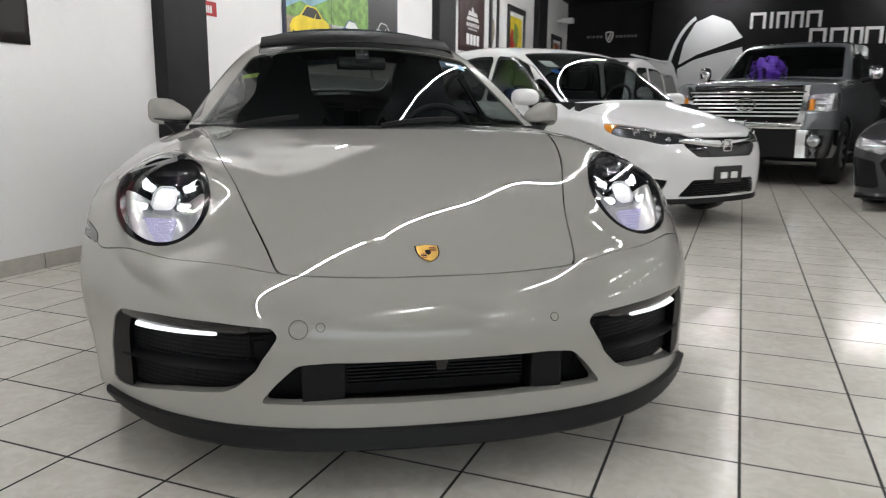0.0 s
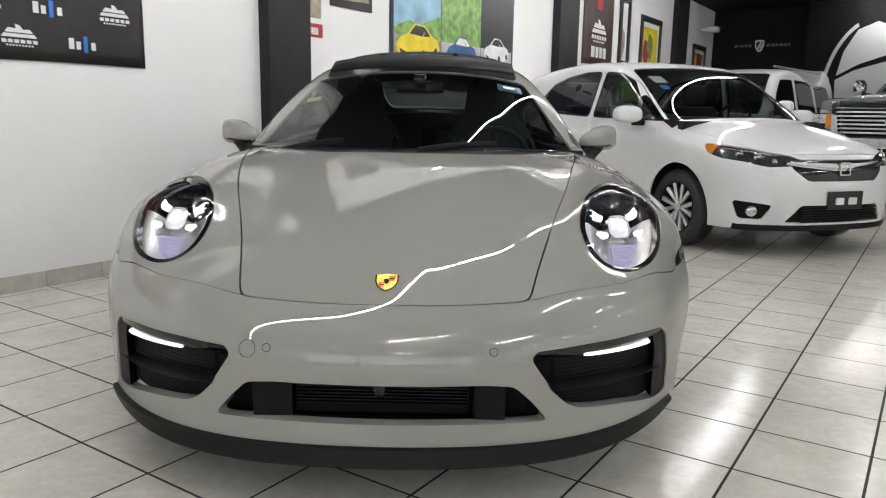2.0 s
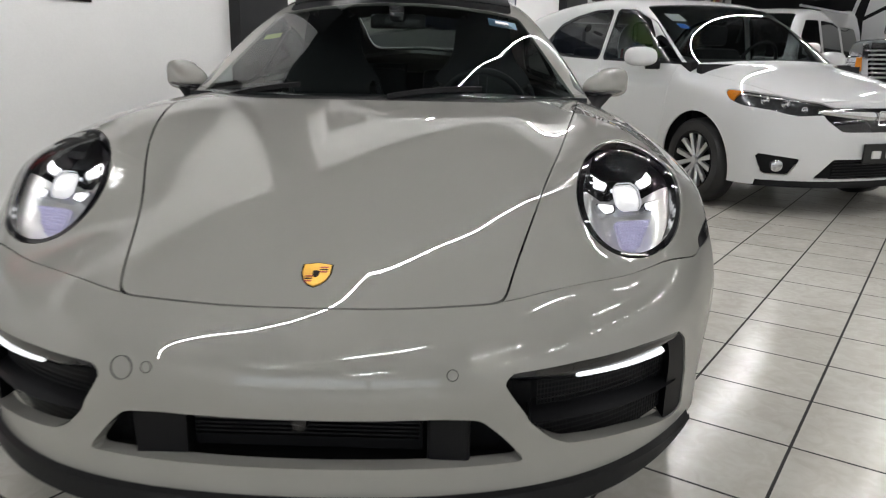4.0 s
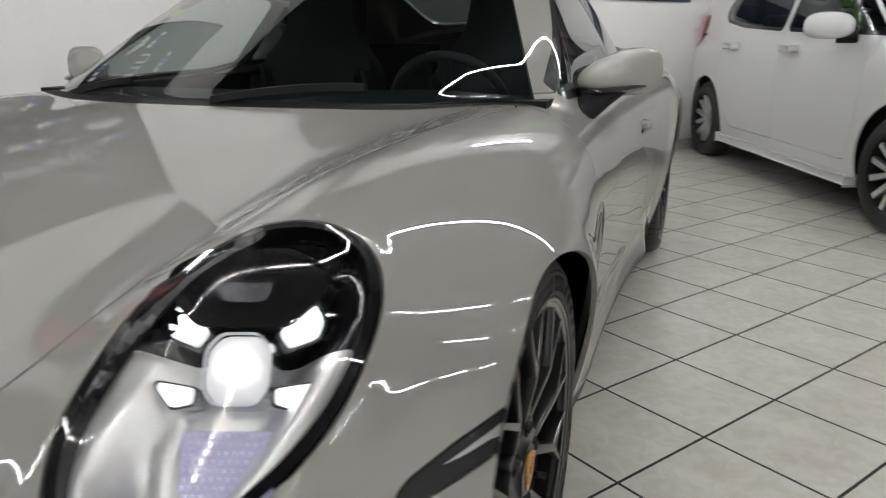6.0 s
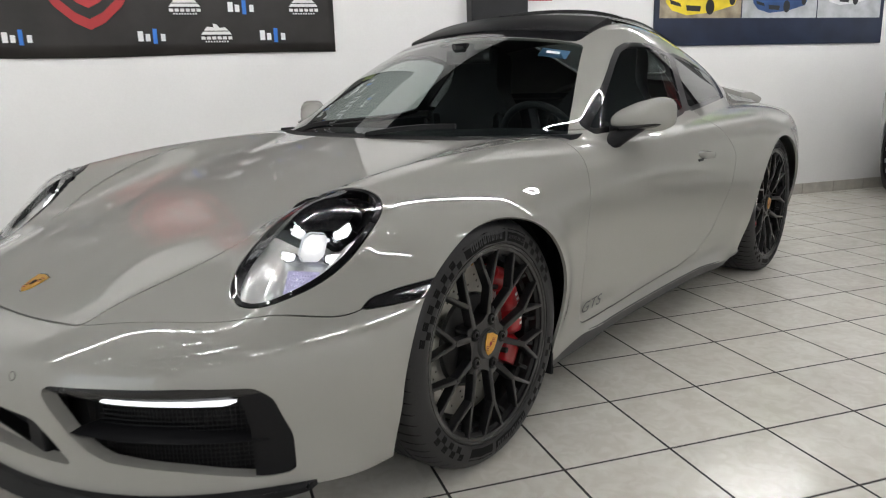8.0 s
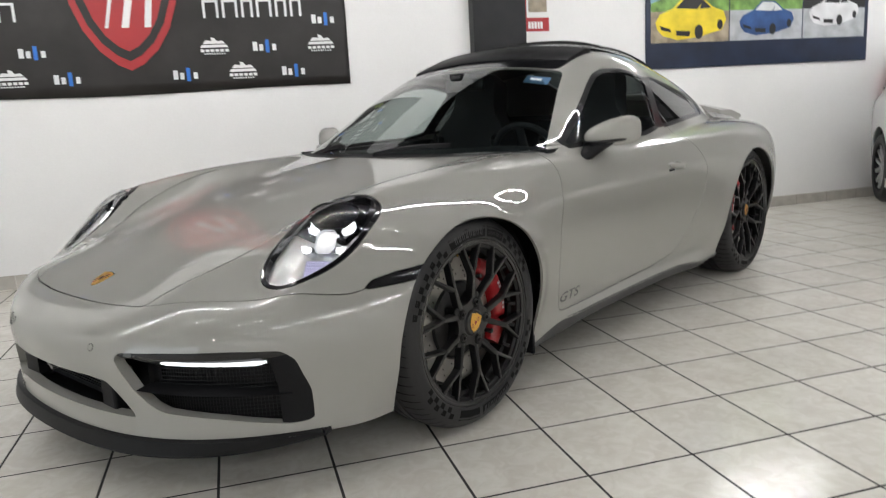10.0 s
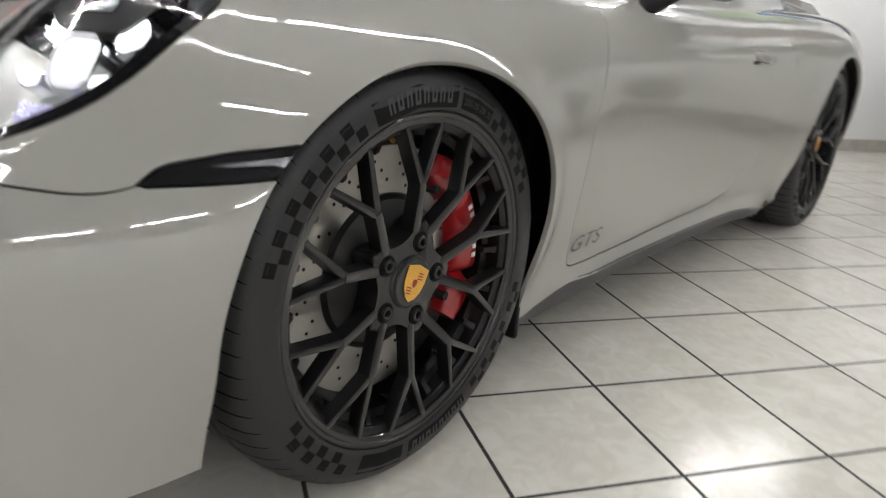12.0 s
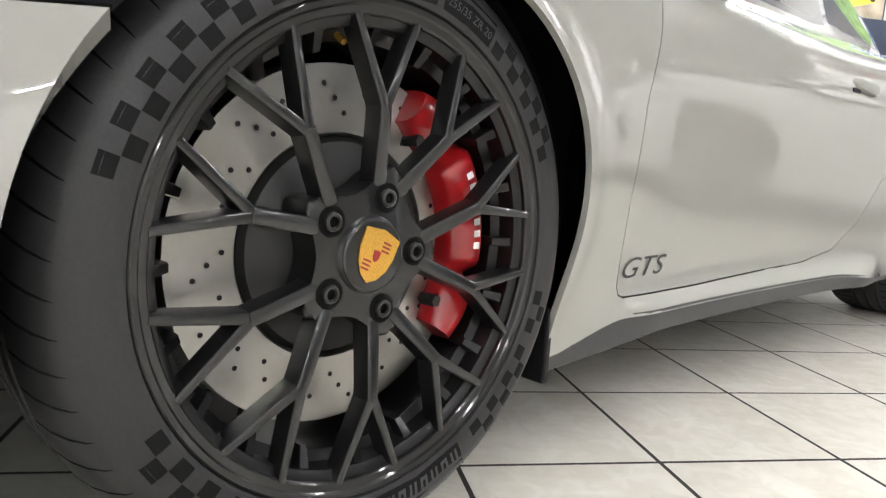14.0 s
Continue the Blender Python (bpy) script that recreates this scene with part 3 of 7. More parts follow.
def bow_of(x):
    """How far the windscreen's foot runs back towards its corners."""
    return 0.41 * x**2


def side_of(y, z):
    """The side's section: full over the wheels, drawn in above the rocker between them."""
    t = ease(y, 0.40, 0.66) * (1 - ease(y, 1.70, 2.05))
    return TUCK(z) + t * (ROCKER(z) - TUCK(z))


def top_of(x, y):
    d = x - CREST_X(y)
    bump = np.exp(-(d / np.where(d < 0, 0.15, 0.23)) ** 2)
    return HOOD(y) - 0.08 * x * x + CREST_UP(y) * bump


LAMP_AT, LAMP_WIDE, LAMP_LONG = (0.6642, -0.4028, 0.649), (0.1171, -0.007, -0.0377), (0.0476, 0.168, 0.1078)


def lamp_sd(x, y, z):
    """About the distance to the headlamp's oval outline, negative inside."""
    qx, qy, qz = np.abs(x) - LAMP_AT[0], y - LAMP_AT[1], z - LAMP_AT[2]
    a2, b2 = sum(k * k for k in LAMP_WIDE), sum(k * k for k in LAMP_LONG)
    a = (qx * LAMP_WIDE[0] + qy * LAMP_WIDE[1] + qz * LAMP_WIDE[2]) / a2
    b = (qx * LAMP_LONG[0] + qy * LAMP_LONG[1] + qz * LAMP_LONG[2]) / b2
    rho = np.hypot(a, b) + 1e-6
    d = (rho - 1) * rho / np.sqrt(a * a / a2 + b * b / b2 + 1e-9)
    return np.maximum(d, np.abs(0.221 * qx - 0.570 * qy + 0.791 * qz) - 0.12)


def body_field(x, y, z):
    x = np.abs(x)
    up = z - top_of(x, y)
    up = up / np.sqrt(1 + 0.08)
    flare = 0.013 * np.exp(-((np.hypot(y + 0.003, 1.06 * (z - 0.335)) - 0.364) / 0.045) ** 2) + 0.012 * np.exp(-((np.hypot(y - 2.45, z - 0.325) - 0.385) / 0.06) ** 2)
    side = x - WIDE(y) - side_of(y, z) - flare * ease(z, 0.15, 0.35)
    lean = curve((0.1, 0.0), (0.3, 0.004), (0.40, 0.0), (0.48, 0.03), (0.55, 0.09))
    roll = curve((0.1, 0.0), (0.3, 0.004), (0.40, 0.0), (0.44, 0.02), (0.48, 0.07), (0.52, 0.16))
    inner = 0.85 * (1 - ease(x, 0.10, 0.64))
    front = (-0.94 + 0.25 * x**2 + 0.54 * x**4 + lean(z) + inner * (roll(z) - lean(z))) - y
    front = front / np.sqrt(1 + (0.5 * x + 2 * x**3) ** 2)
    rear = y - (3.44 - 0.25 * x**2 - 0.25 * x**4 - 0.3 * np.maximum(z - 0.55, 0))
    f = smax(up, side, 0.045)
    f = smax(f, front, 0.012)
    f = f - 0.0018 * np.exp(-((lamp_sd(x, y, z) - 0.006) / 0.013) ** 2)
    return smax(f, rear, 0.05)


def cabin_field(x, y, z):
    x = np.abs(x)
    fade = 1 - ease(y, 0.8, 1.6)
    up = (z - (ROOF(y - bow_of(x) * fade) - (0.06 + 0.15 * ease(y, 0.7, 1.35)) * x * x)) / (1 + 0.18 * fade)
    wide = 0.765 - 0.06 * ease(y, 1.5, 2.6) - 0.10 * ease(y, 2.2, 3.0)
    side = (x - wide + 0.50 * (z - 0.82)) / 1.118
    return smax(smax(up, side, 0.013 + 0.037 * ease(y, 0.9, 1.45)), 0.74 - z, 0.01)


def car_field(x, y, z):
    return smin(body_field(x, y, z), cabin_field(x, y, z), 0.003)


# ---- the shell: the field's surface, cut along seams and openings ----
def shell_grid(field, n_round=400, n_nose=96, n_mid=236, n_tail=36, y0=-0.2, y1=2.95, zc=0.42):
    """Points of the field's surface on rays from the car's spine, as a grid of rings."""
    th = np.linspace(0, 2 * np.pi, n_round, endpoint=False)
    rings = []
    for k in range(1, n_nose + 1):
        rings.append((y0, np.pi / 2 * (1 - k / (n_nose + 1)), -1.0))
    for y in np.linspace(y0, y1, n_mid):
        rings.append((y, 0.0, -1.0))
    for k in range(1, n_tail):
        rings.append((y1, np.pi / 2 * k / n_tail, 1.0))
    r = np.array(rings)
    yc, ph, sg = r[:, 0:1], r[:, 1:2], r[:, 2:3]
    one = np.ones_like(th)[None]
    d = np.stack([np.cos(ph) * np.cos(th)[None], sg * np.sin(ph) * one, np.cos(ph) * np.sin(th)[None]], -1)
    c = np.stack([0 * yc * one, yc * one, zc + 0 * yc * one], -1)
    lo, hi = np.zeros(d.shape[:2]), np.full(d.shape[:2], 2.0)
    for _ in range(24):
        mid = (lo + hi) / 2
        p = c + d * mid[..., None]
        out = field(p[..., 0], p[..., 1], p[..., 2]) > 0
        hi, lo = np.where(out, mid, hi), np.where(out, lo, mid)
    return c + d * hi[..., None]


def field_normals(p, field=None, h=5e-4):
    field = field or car_field
    p = np.asarray(p, float)
    g = np.stack([field(*(p + h * e).T) - field(*(p - h * e).T) for e in np.eye(3)], 1)
    return g / np.linalg.norm(g, axis=1, keepdims=True)


class Cutter:
    """Polygons on shared points, cut by functions of the place."""

    def __init__(self, grid, field):
        self.field = field
        u, v = grid.shape[:2]
        self.p = [tuple(q) for q in grid.reshape(-1, 3)]
        self.all = [tuple(range(v))]
        for i in range(u - 1):
            for j in range(v):
                k = (j + 1) % v
                self.all.append((i * v + j, (i + 1) * v + j, (i + 1) * v + k, i * v + k))

    def keep(self, polys, f, limit=0.0, above=False):
        """The pieces of polys where f < limit (or > limit)."""
        a = np.array(self.p)
        val = f(a[:, 0], a[:, 1], a[:, 2]) - limit
        if above:
            val = -val
        val = np.where(np.abs(val) < 1e-7, -1e-7, val).tolist()
        made, out = {}, []
        for poly in polys:
            vs = [val[i] for i in poly]
            if max(vs) < 0:
                out.append(poly)
                continue
            if min(vs) > 0:
                continue
            new_poly = []
            n = len(poly)
            for a_i in range(n):
                i, j = poly[a_i], poly[(a_i + 1) % n]
                if val[i] < 0:
                    new_poly.append(i)
                if (val[i] < 0) != (val[j] < 0):
                    key = (i, j) if i < j else (j, i)
                    if key not in made:
                        t = val[key[0]] / (val[key[0]] - val[key[1]])
                        pa, pb = self.p[key[0]], self.p[key[1]]
                        made[key] = len(self.p)
                        self.p.append(tuple(x + t * (y - x) for x, y in zip(pa, pb)))
                    new_poly.append(made[key])
            if len(new_poly) > 2:
                out.append(tuple(new_poly))
        return out

    def split(self, polys, f, gap=0.0):
        return self.keep(polys, f, -gap), self.keep(polys, f, gap, True)

    def mesh(self, name, polys, mats, parent, label="", lip=0.010, sink=0.0):
        """Makes a part of polys, its normals from the field, its open edges turned inwards by lip."""
        used = sorted({i for q in polys for i in q})
        where = {i: n for n, i in enumerate(used)}
        pts = np.array([self.p[i] for i in used])
        nor = field_normals(pts, self.field)
        if sink:
            deep = sink(pts[:, 0], pts[:, 1], pts[:, 2])[:, None] if callable(sink) else sink
            pts = pts - nor * deep
        verts, normals = pts.tolist(), nor.tolist()
        faces = [tuple(where[i] for i in q) for q in polys]
        if lip:
            once = {}
            for f in faces:
                for a, b in zip(f, f[1:] + f[:1]):
                    key = (min(a, b), max(a, b))
                    once[key] = None if key in once else (a, b)
            for e in once.values():
                if e is None:
                    continue
                a, b = e
                pa, pb = pts[a], pts[b]
                qa, qb = pa - nor[a] * lip, pb - nor[b] * lip
                n = np.cross(nor[a], pb - pa) * -1.0
                n = n / (np.linalg.norm(n) + 1e-12)
                k = len(verts)
                verts += [pb.tolist(), pa.tolist(), qa.tolist(), qb.tolist()]
                normals += [n.tolist()] * 4
                faces.append((k, k + 1, k + 2, k + 3))
        me = bpy.data.meshes.new(name)
        me.from_pydata(verts, [], faces)
        for m in mats if isinstance(mats, (list, tuple)) else [mats]:
            me.materials.append(m)
        me.shade_smooth()
        if not callable(sink):
            me.normals_split_custom_set_from_vertices(normals)
        ob = new(name, me)
        ob.parent = parent
        if label:
            ob["label"] = label
        return ob


def polygon_sd(pts):
    """A signed distance to a flat polygon, negative inside."""
    q = np.array(pts, float)

    def sd(a, b):
        a, b = np.asarray(a), np.asarray(b)
        d = np.full(a.shape, 1e9)
        inside = np.zeros(a.shape, bool)
        for (ax, ay), (bx, by) in zip(q, np.roll(q, -1, 0)):
            ex, ey = bx - ax, by - ay
            t = np.clip(((a - ax) * ex + (b - ay) * ey) / (ex * ex + ey * ey), 0, 1)
            d = np.minimum(d, np.hypot(a - ax - t * ex, b - ay - t * ey))
            cross = (ay > b) != (by > b)
            xx = ax + (b - ay) / (ey if abs(ey) > 1e-12 else 1e-12) * ex
            inside ^= cross & (a < xx)
        return np.where(inside, -d, d)
    return sd


def rounded(pts, r=0.012, n=4):
    """An outline whose corners are rounded by about r."""
    out = []
    m = len(pts)
    for i in range(m):
        p0, p1, p2 = (np.array(pts[(i + k) % m], float) for k in (-1, 0, 1))
        a, b = p0 - p1, p2 - p1
        la, lb = np.linalg.norm(a), np.linalg.norm(b)
        s = min(r, 0.45 * la, 0.45 * lb)
        qa, qb = p1 + a / la * s, p1 + b / lb * s
        for k in range(n + 1):
            t = k / n
            out.append(tuple((1 - t) ** 2 * qa + 2 * t * (1 - t) * p1 + t * t * qb))
    return out


# materials of the car
PAINT = grain(material("chalk_grey_paint", (0.318, 0.313, 0.292), 0.6, 0.0, Specular_IOR_Level=0.05, Coat_Weight=1.0, Coat_Roughness=0.006, Coat_IOR=1.72), 700, 0.012)
BLACK_GLOSS = material("black_gloss", (0.004, 0.004, 0.005), 0.3, 0.0, Specular_IOR_Level=0.1, Coat_Weight=1.0, Coat_Roughness=0.02)
BLACK_PLASTIC = grain(material("black_plastic", (0.008, 0.008, 0.009), 0.5, 0.0, Specular_IOR_Level=0.18), 400, 0.2, 0.0002)
GREY_PLASTIC = grain(material("dark_grey_plastic", (0.009, 0.0093, 0.010), 0.5, 0.0, Specular_IOR_Level=0.22), 300, 0.15, 0.0002)
SILL_GREY = grain(material("sill_grey", (0.060, 0.060, 0.061), 0.5, 0.0, Specular_IOR_Level=0.3), 300, 0.12, 0.0002)
RUBBER = material("tyre_rubber", (0.018, 0.018, 0.0192), 0.48, 0.0, Specular_IOR_Level=0.45)
TYRE_MARK = material("tyre_mark", (0.005, 0.005, 0.0053), 0.7, 0.0, Specular_IOR_Level=0.15)
TYRE_BLACK = material("tyre_black", (0.003, 0.003, 0.003), 0.8, 0.0, Specular_IOR_Level=0.12)
BOWL = material("bowl_reflector", (0.84, 0.84, 0.83), 0.32, 0.9)
SMOKE_METAL = grain(material("smoky_reflector", (0.10, 0.10, 0.11), 0.22, 0.9), 30, 0.2)
RUBBER = grain(RUBBER, 250, 0.15, 0.0003)
# paler rubber for the raised bars and size lettering
RUBBER_LIGHT = grain(material("rubber_pale", (0.060, 0.060, 0.063), 0.7, 0.0, Specular_IOR_Level=0.3), 250, 0.12, 0.0003)
GRILLE_GREY = material("grille_grey", (0.016, 0.016, 0.017), 0.45, 0.0, Specular_IOR_Level=0.25)
BARREL_BLACK = grain(material("barrel_black", (0.005, 0.005, 0.0055), 0.35, 0.0, Specular_IOR_Level=0.2, Coat_Weight=0.3, Coat_Roughness=0.15), 300, 0.1)
RIM_BLACK = grain(material("satin_black_rim", (0.006, 0.006, 0.0065), 0.35, 0.0, Specular_IOR_Level=0.2, Coat_Weight=0.9, Coat_Roughness=0.10), 900, 0.08)
CALIPER_RED = grain(material("caliper_red", (0.34, 0.006, 0.010), 0.3, 0.0, Coat_Weight=0.8, Coat_Roughness=0.08), 60, 0.06)
STEEL = grain(material("brushed_steel", (0.42, 0.41, 0.385), 0.28, 1.0, Anisotropic=0.85), 90, 0.02)
turned = STEEL.node_tree.nodes.new("ShaderNodeTangent")
turned.direction_type, turned.axis = "RADIAL", "Z"
STEEL.node_tree.links.new(turned.outputs["Tangent"], STEEL.node_tree.nodes["Principled BSDF"].inputs["Tangent"])
DARK_STEEL = material("dark_steel", (0.05, 0.05, 0.05), 0.5, 0.8)
CHROME = material("chrome", (0.75, 0.75, 0.76), 0.06, 1.0)
# faint violet emission stands in for lamp light scattered by the prisms
PRISM = material("prism_glow_glass", (0.55, 0.54, 0.68), 0.3, 0.7, Emission_Color=(0.74, 0.71, 1.0, 1.0), Emission_Strength=0.25)
REFLECTOR = material("lamp_reflector", (0.72, 0.73, 0.75), 0.16, 1.0)
GOLD = grain(material("crest_gold", (0.75, 0.42, 0.08), 0.28, 0.7), 900, 0.2)
CREST_RED = material("crest_red", (0.30, 0.02, 0.02), 0.3)
LEATHER = grain(material("dark_leather", (0.032, 0.034, 0.038), 0.55, 0.0, Specular_IOR_Level=0.25), 350, 0.2, 0.0006)
DASH = grain(material("dash_soft_black", (0.012, 0.0135, 0.016), 0.6, 0.0, Specular_IOR_Level=0.2), 400, 0.2, 0.0004)
WHITE_INK = material("white_ink", (0.75, 0.75, 0.75), 0.5)
GREY_INK = material("grey_ink", (0.022, 0.022, 0.024), 0.45)
DRL_LIGHT = glow("daylight_led", (0.95, 0.97, 1.0), 1.25)


def lamp_glow(name, colour, core, rim, soft):
    """A lit lens, strongest at its core."""
    m = glow(name, colour, core)
    nt = m.node_tree
    co, di, ra = nt.nodes.new("ShaderNodeTexCoord"), nt.nodes.new("ShaderNodeVectorMath"), nt.nodes.new("ShaderNodeMapRange")
    di.operation = "DISTANCE"
    di.inputs[1].default_value = (0.5, 0.5, 0.5)
    nt.links.new(co.outputs["Generated"], di.inputs[0])
    ra.interpolation_type = "SMOOTHSTEP"
    ra.inputs["From Min"].default_value, ra.inputs["From Max"].default_value = 0.08, soft
    ra.inputs["To Min"].default_value, ra.inputs["To Max"].default_value = core, rim
    nt.links.new(di.outputs["Value"], ra.inputs["Value"])
    nt.links.new(ra.outputs["Result"], nt.nodes["Principled BSDF"].inputs["Emission Strength"])
    return m


PROJECTOR = lamp_glow("projector_light", (0.98, 0.98, 1.0), 9.0, 0.4, 0.46)
LED_SPOT = lamp_glow("led_spot", (0.96, 0.97, 1.0), 9.0, 0.6, 0.6)


def pane(name, tint, rough=0.0):
    """Thin glass: clear but tinted, mirror-like at a flat angle."""
    m = bpy.data.materials.new(name)
    m.use_nodes = True
    nt = m.node_tree
    nt.nodes.remove(nt.nodes["Principled BSDF"])
    out = nt.nodes["Material Output"]
    tr, gl, mx, lw, pw, fr = (nt.nodes.new("ShaderNode" + k) for k in ("BsdfTransparent", "BsdfGlossy", "MixShader", "LayerWeight", "Math", "MapRange"))
    tr.inputs["Color"].default_value = (*tint, 1)
    gl.inputs["Color"].default_value = (1, 1, 1, 1)
    gl.inputs["Roughness"].default_value = rough
    lw.inputs["Blend"].default_value = 0.5
    pw.operation = "POWER"
    pw.inputs[1].default_value = 4.6
    nt.links.new(lw.outputs["Facing"], pw.inputs[0])
    fr.inputs["To Min"].default_value, fr.inputs["To Max"].default_value = 0.055, 1.0
    nt.links.new(pw.outputs[0], fr.inputs["Value"])
    nt.links.new(fr.outputs["Result"], mx.inputs["Fac"])
    nt.links.new(tr.outputs["BSDF"], mx.inputs[1])
    nt.links.new(gl.outputs["BSDF"], mx.inputs[2])
    nt.links.new(mx.outputs["Shader"], out.inputs["Surface"])
    return m


WINDSCREEN = pane("windscreen_glass", (0.56, 0.61, 0.595))
SIDE_GLASS = pane("side_glass", (0.74, 0.80, 0.78))
DARK_GLASS = pane("privacy_glass", (0.10, 0.11, 0.11))
LENS_GLASS = pane("lamp_lens", (0.96, 0.96, 0.96))

car = thing("sports_car", Matrix.Identity(4), "chalk grey sports coupe with black wheels and lit headlamps", "car")
cut = Cutter(shell_grid(car_field), car_field)

# lines of the body, in metres from the front axle
HOOD_SIDE = curve((-0.82, 0.358), (-0.70, 0.388), (-0.45, 0.455), (-0.24, 0.522), (0.0, 0.580), (0.3, 0.640), (0.62, 0.690))
VENT = rounded([(0.362, 0.397), (0.375, 0.415), (0.51, 0.421), (0.645, 0.420), (0.742, 0.411), (0.765, 0.385), (0.782, 0.30), (0.782, 0.212),
                (0.745, 0.208), (0.63, 0.236), (0.49, 0.256), (0.455, 0.274), (0.412, 0.316), (0.404, 0.335), (0.385, 0.362)], 0.010)
MOUTH = rounded([(-0.41, 0.236), (-0.365, 0.290), (-0.322, 0.332), (-0.25, 0.339), (0.25, 0.339), (0.322, 0.332), (0.365, 0.290), (0.41, 0.236),
                 (0.2, 0.238), (-0.2, 0.238)], 0.014)
MARKER = rounded([(-0.424, 0.536), (-0.392, 0.558), (-0.325, 0.571), (-0.225, 0.581), (-0.235, 0.546), (-0.30, 0.541), (-0.353, 0.538)], 0.008)
DOOR_GLASS = rounded([(0.775, 0.838), (0.93, 0.918), (1.05, 0.984), (1.18, 1.054), (1.275, 1.098), (1.37, 1.120), (1.53, 1.122), (1.67, 1.098), (1.71, 1.08),
                      (1.60, 0.868), (1.45, 0.848)], 0.02)
QUARTER_GLASS = rounded([(1.785, 1.084), (1.90, 1.066), (2.05, 1.034), (2.18, 0.998), (2.27, 0.957), (2.335, 0.916), (2.30, 0.908), (2.147, 0.899), (1.94, 0.886), (1.68, 0.870)], 0.02)
DOOR = rounded([(0.655, 0.835), (0.60, 0.80), (0.545, 0.70), (0.50, 0.55), (0.505, 0.40), (0.533, 0.238), (0.80, 0.237), (1.36, 0.250), (1.54, 0.272), (1.68, 0.35),
                (1.81, 0.52), (1.84, 0.66), (1.77, 0.80), (1.72, 0.862), (1.2, 0.845)], 0.018)

vent_sd, mouth_sd, marker_sd = (polygon_sd(q) for q in (VENT, MOUTH, MARKER))
door_glass_sd, quarter_sd, door_sd = (polygon_sd(q) for q in (DOOR_GLASS, QUARTER_GLASS, DOOR))


def low_of(y):
    """The height at which the painted shell ends."""
    return 0.176 - 0.012 * ease(y, 0.30, 0.34) + 0.041 * ease(y, 0.38, 0.56) - 0.029 * ease(y, 1.5, 2.0)


def f_low(x, y, z):
    return low_of(y) - z


def f_front_arch(x, y, z):
    r = np.hypot(y + 0.003, 1.06 * np.maximum(z - 0.335, 0)) - 0.358 - 0.02 * np.maximum(0.312 - z, 0)
    return np.maximum(r, 0.5 - np.abs(x))


def f_rear_arch(x, y, z):
    r = np.hypot(y - 2.45, np.maximum(z - 0.325, 0)) - 0.372 - 0.25 * np.maximum(0.325 - z, 0)
    return np.maximum(r, 0.5 - np.abs(x))


def f_lamp(x, y, z):
    return lamp_sd(x, y, z)


def f_vent(x, y, z):
    return np.maximum(vent_sd(np.abs(x), z), y + 0.40)


def f_mouth(x, y, z):
    return np.maximum(mouth_sd(x, z), y + 0.5)


def f_marker(x, y, z):
    return np.maximum(marker_sd(y, z), 0.5 - np.abs(x))


def f_hood(x, y, z):
    a = smax(np.abs(x) - HOOD_SIDE(y), (-0.825 + 0.22 * x * x) - y, 0.010)
    return np.maximum(np.maximum(a, y - (0.415 + bow_of(x))), 0.3 - z)


def f_screen(x, y, z):
    q = y - bow_of(x) * (1 - ease(y, 0.8, 1.6))
    a = smax(np.abs(x) - (0.704 - 0.63 * (z - 0.815)), q - 1.115, 0.012)
    return np.maximum(smax(a, 0.462 - q, 0.01), 0.79 - z)


def f_scuttle(x, y, z):
    q = y - bow_of(x)
    return np.maximum(np.maximum(np.abs(x) - 0.70, q - 0.462), np.maximum(0.415 - q, 0.5 - z))


def f_roof_glass(x, y, z):
    q = y - bow_of(x) * (1 - ease(y, 0.8, 1.6))
    return np.maximum(smax(smax(np.abs(x) - 0.475, 1.121 - q, 0.02), y - 1.98, 0.02), 1.0 - z)


def f_rear_glass(x, y, z):
    return np.maximum(smax(smax(np.abs(x) - 0.31 + 0.05 * (y - 2.0), 2.04 - y, 0.03), y - 2.62, 0.05), 0.8 - z)


def f_door_glass(x, y, z):
    return np.maximum(door_glass_sd(y, z), 0.4 - np.abs(x))


def f_quarter(x, y, z):
    return np.maximum(quarter_sd(y, z), 0.4 - np.abs(x))


def f_window_trim(x, y, z):
    both = np.minimum(door_glass_sd(y, z), quarter_sd(y, z)) - 0.019
    pillar = polygon_sd([(1.60, 0.868), (1.70, 1.088), (1.78, 1.085), (1.66, 0.868)])(y, z) - 0.012
    return np.maximum(np.minimum(both, pillar), 0.4 - np.abs(x))


def f_door(x, y, z):
    return np.maximum(door_sd(y, z), 0.5 - np.abs(x))


SEAM = curve((0.0, -0.79), (0.15, -0.79), (0.30, -0.795), (0.36, -0.792), (0.42, -0.770), (0.50, -0.728), (0.591, -0.662), (0.67, -0.604), (0.745, -0.548), (0.798, -0.488), (0.838, -0.42), (0.86, -0.36))


def f_bumper(x, y, z):
    """Below and ahead of the seam under the headlamps."""
    ax = np.abs(x)
    return np.maximum(np.maximum(y - SEAM(ax), z - 0.545), y + 0.18)


def right_of(polys):
    return [q for q in polys if sum(cut.p[i][0] for i in q) > 0], [q for q in polys if sum(cut.p[i][0] for i in q) <= 0]


rest = cut.keep(cut.all, f_low)
rest = cut.keep(rest, f_front_arch, 0, True)
rest = cut.keep(rest, f_rear_arch, 0, True)
lamps, rest = cut.split(rest, f_lamp, 0.0016)
_, rest = cut.split(rest, f_vent)
_, rest = cut.split(rest, f_mouth)
markers, rest = cut.split(rest, f_marker, 0.0012)
screen, rest = cut.split(rest, f_screen)
scuttle, rest = cut.split(rest, f_scuttle)
roof_glass, rest = cut.split(rest, f_roof_glass, 0.0015)
rear_glass, rest = cut.split(rest, f_rear_glass, 0.001)
door_glass, rest = cut.split(rest, f_door_glass)
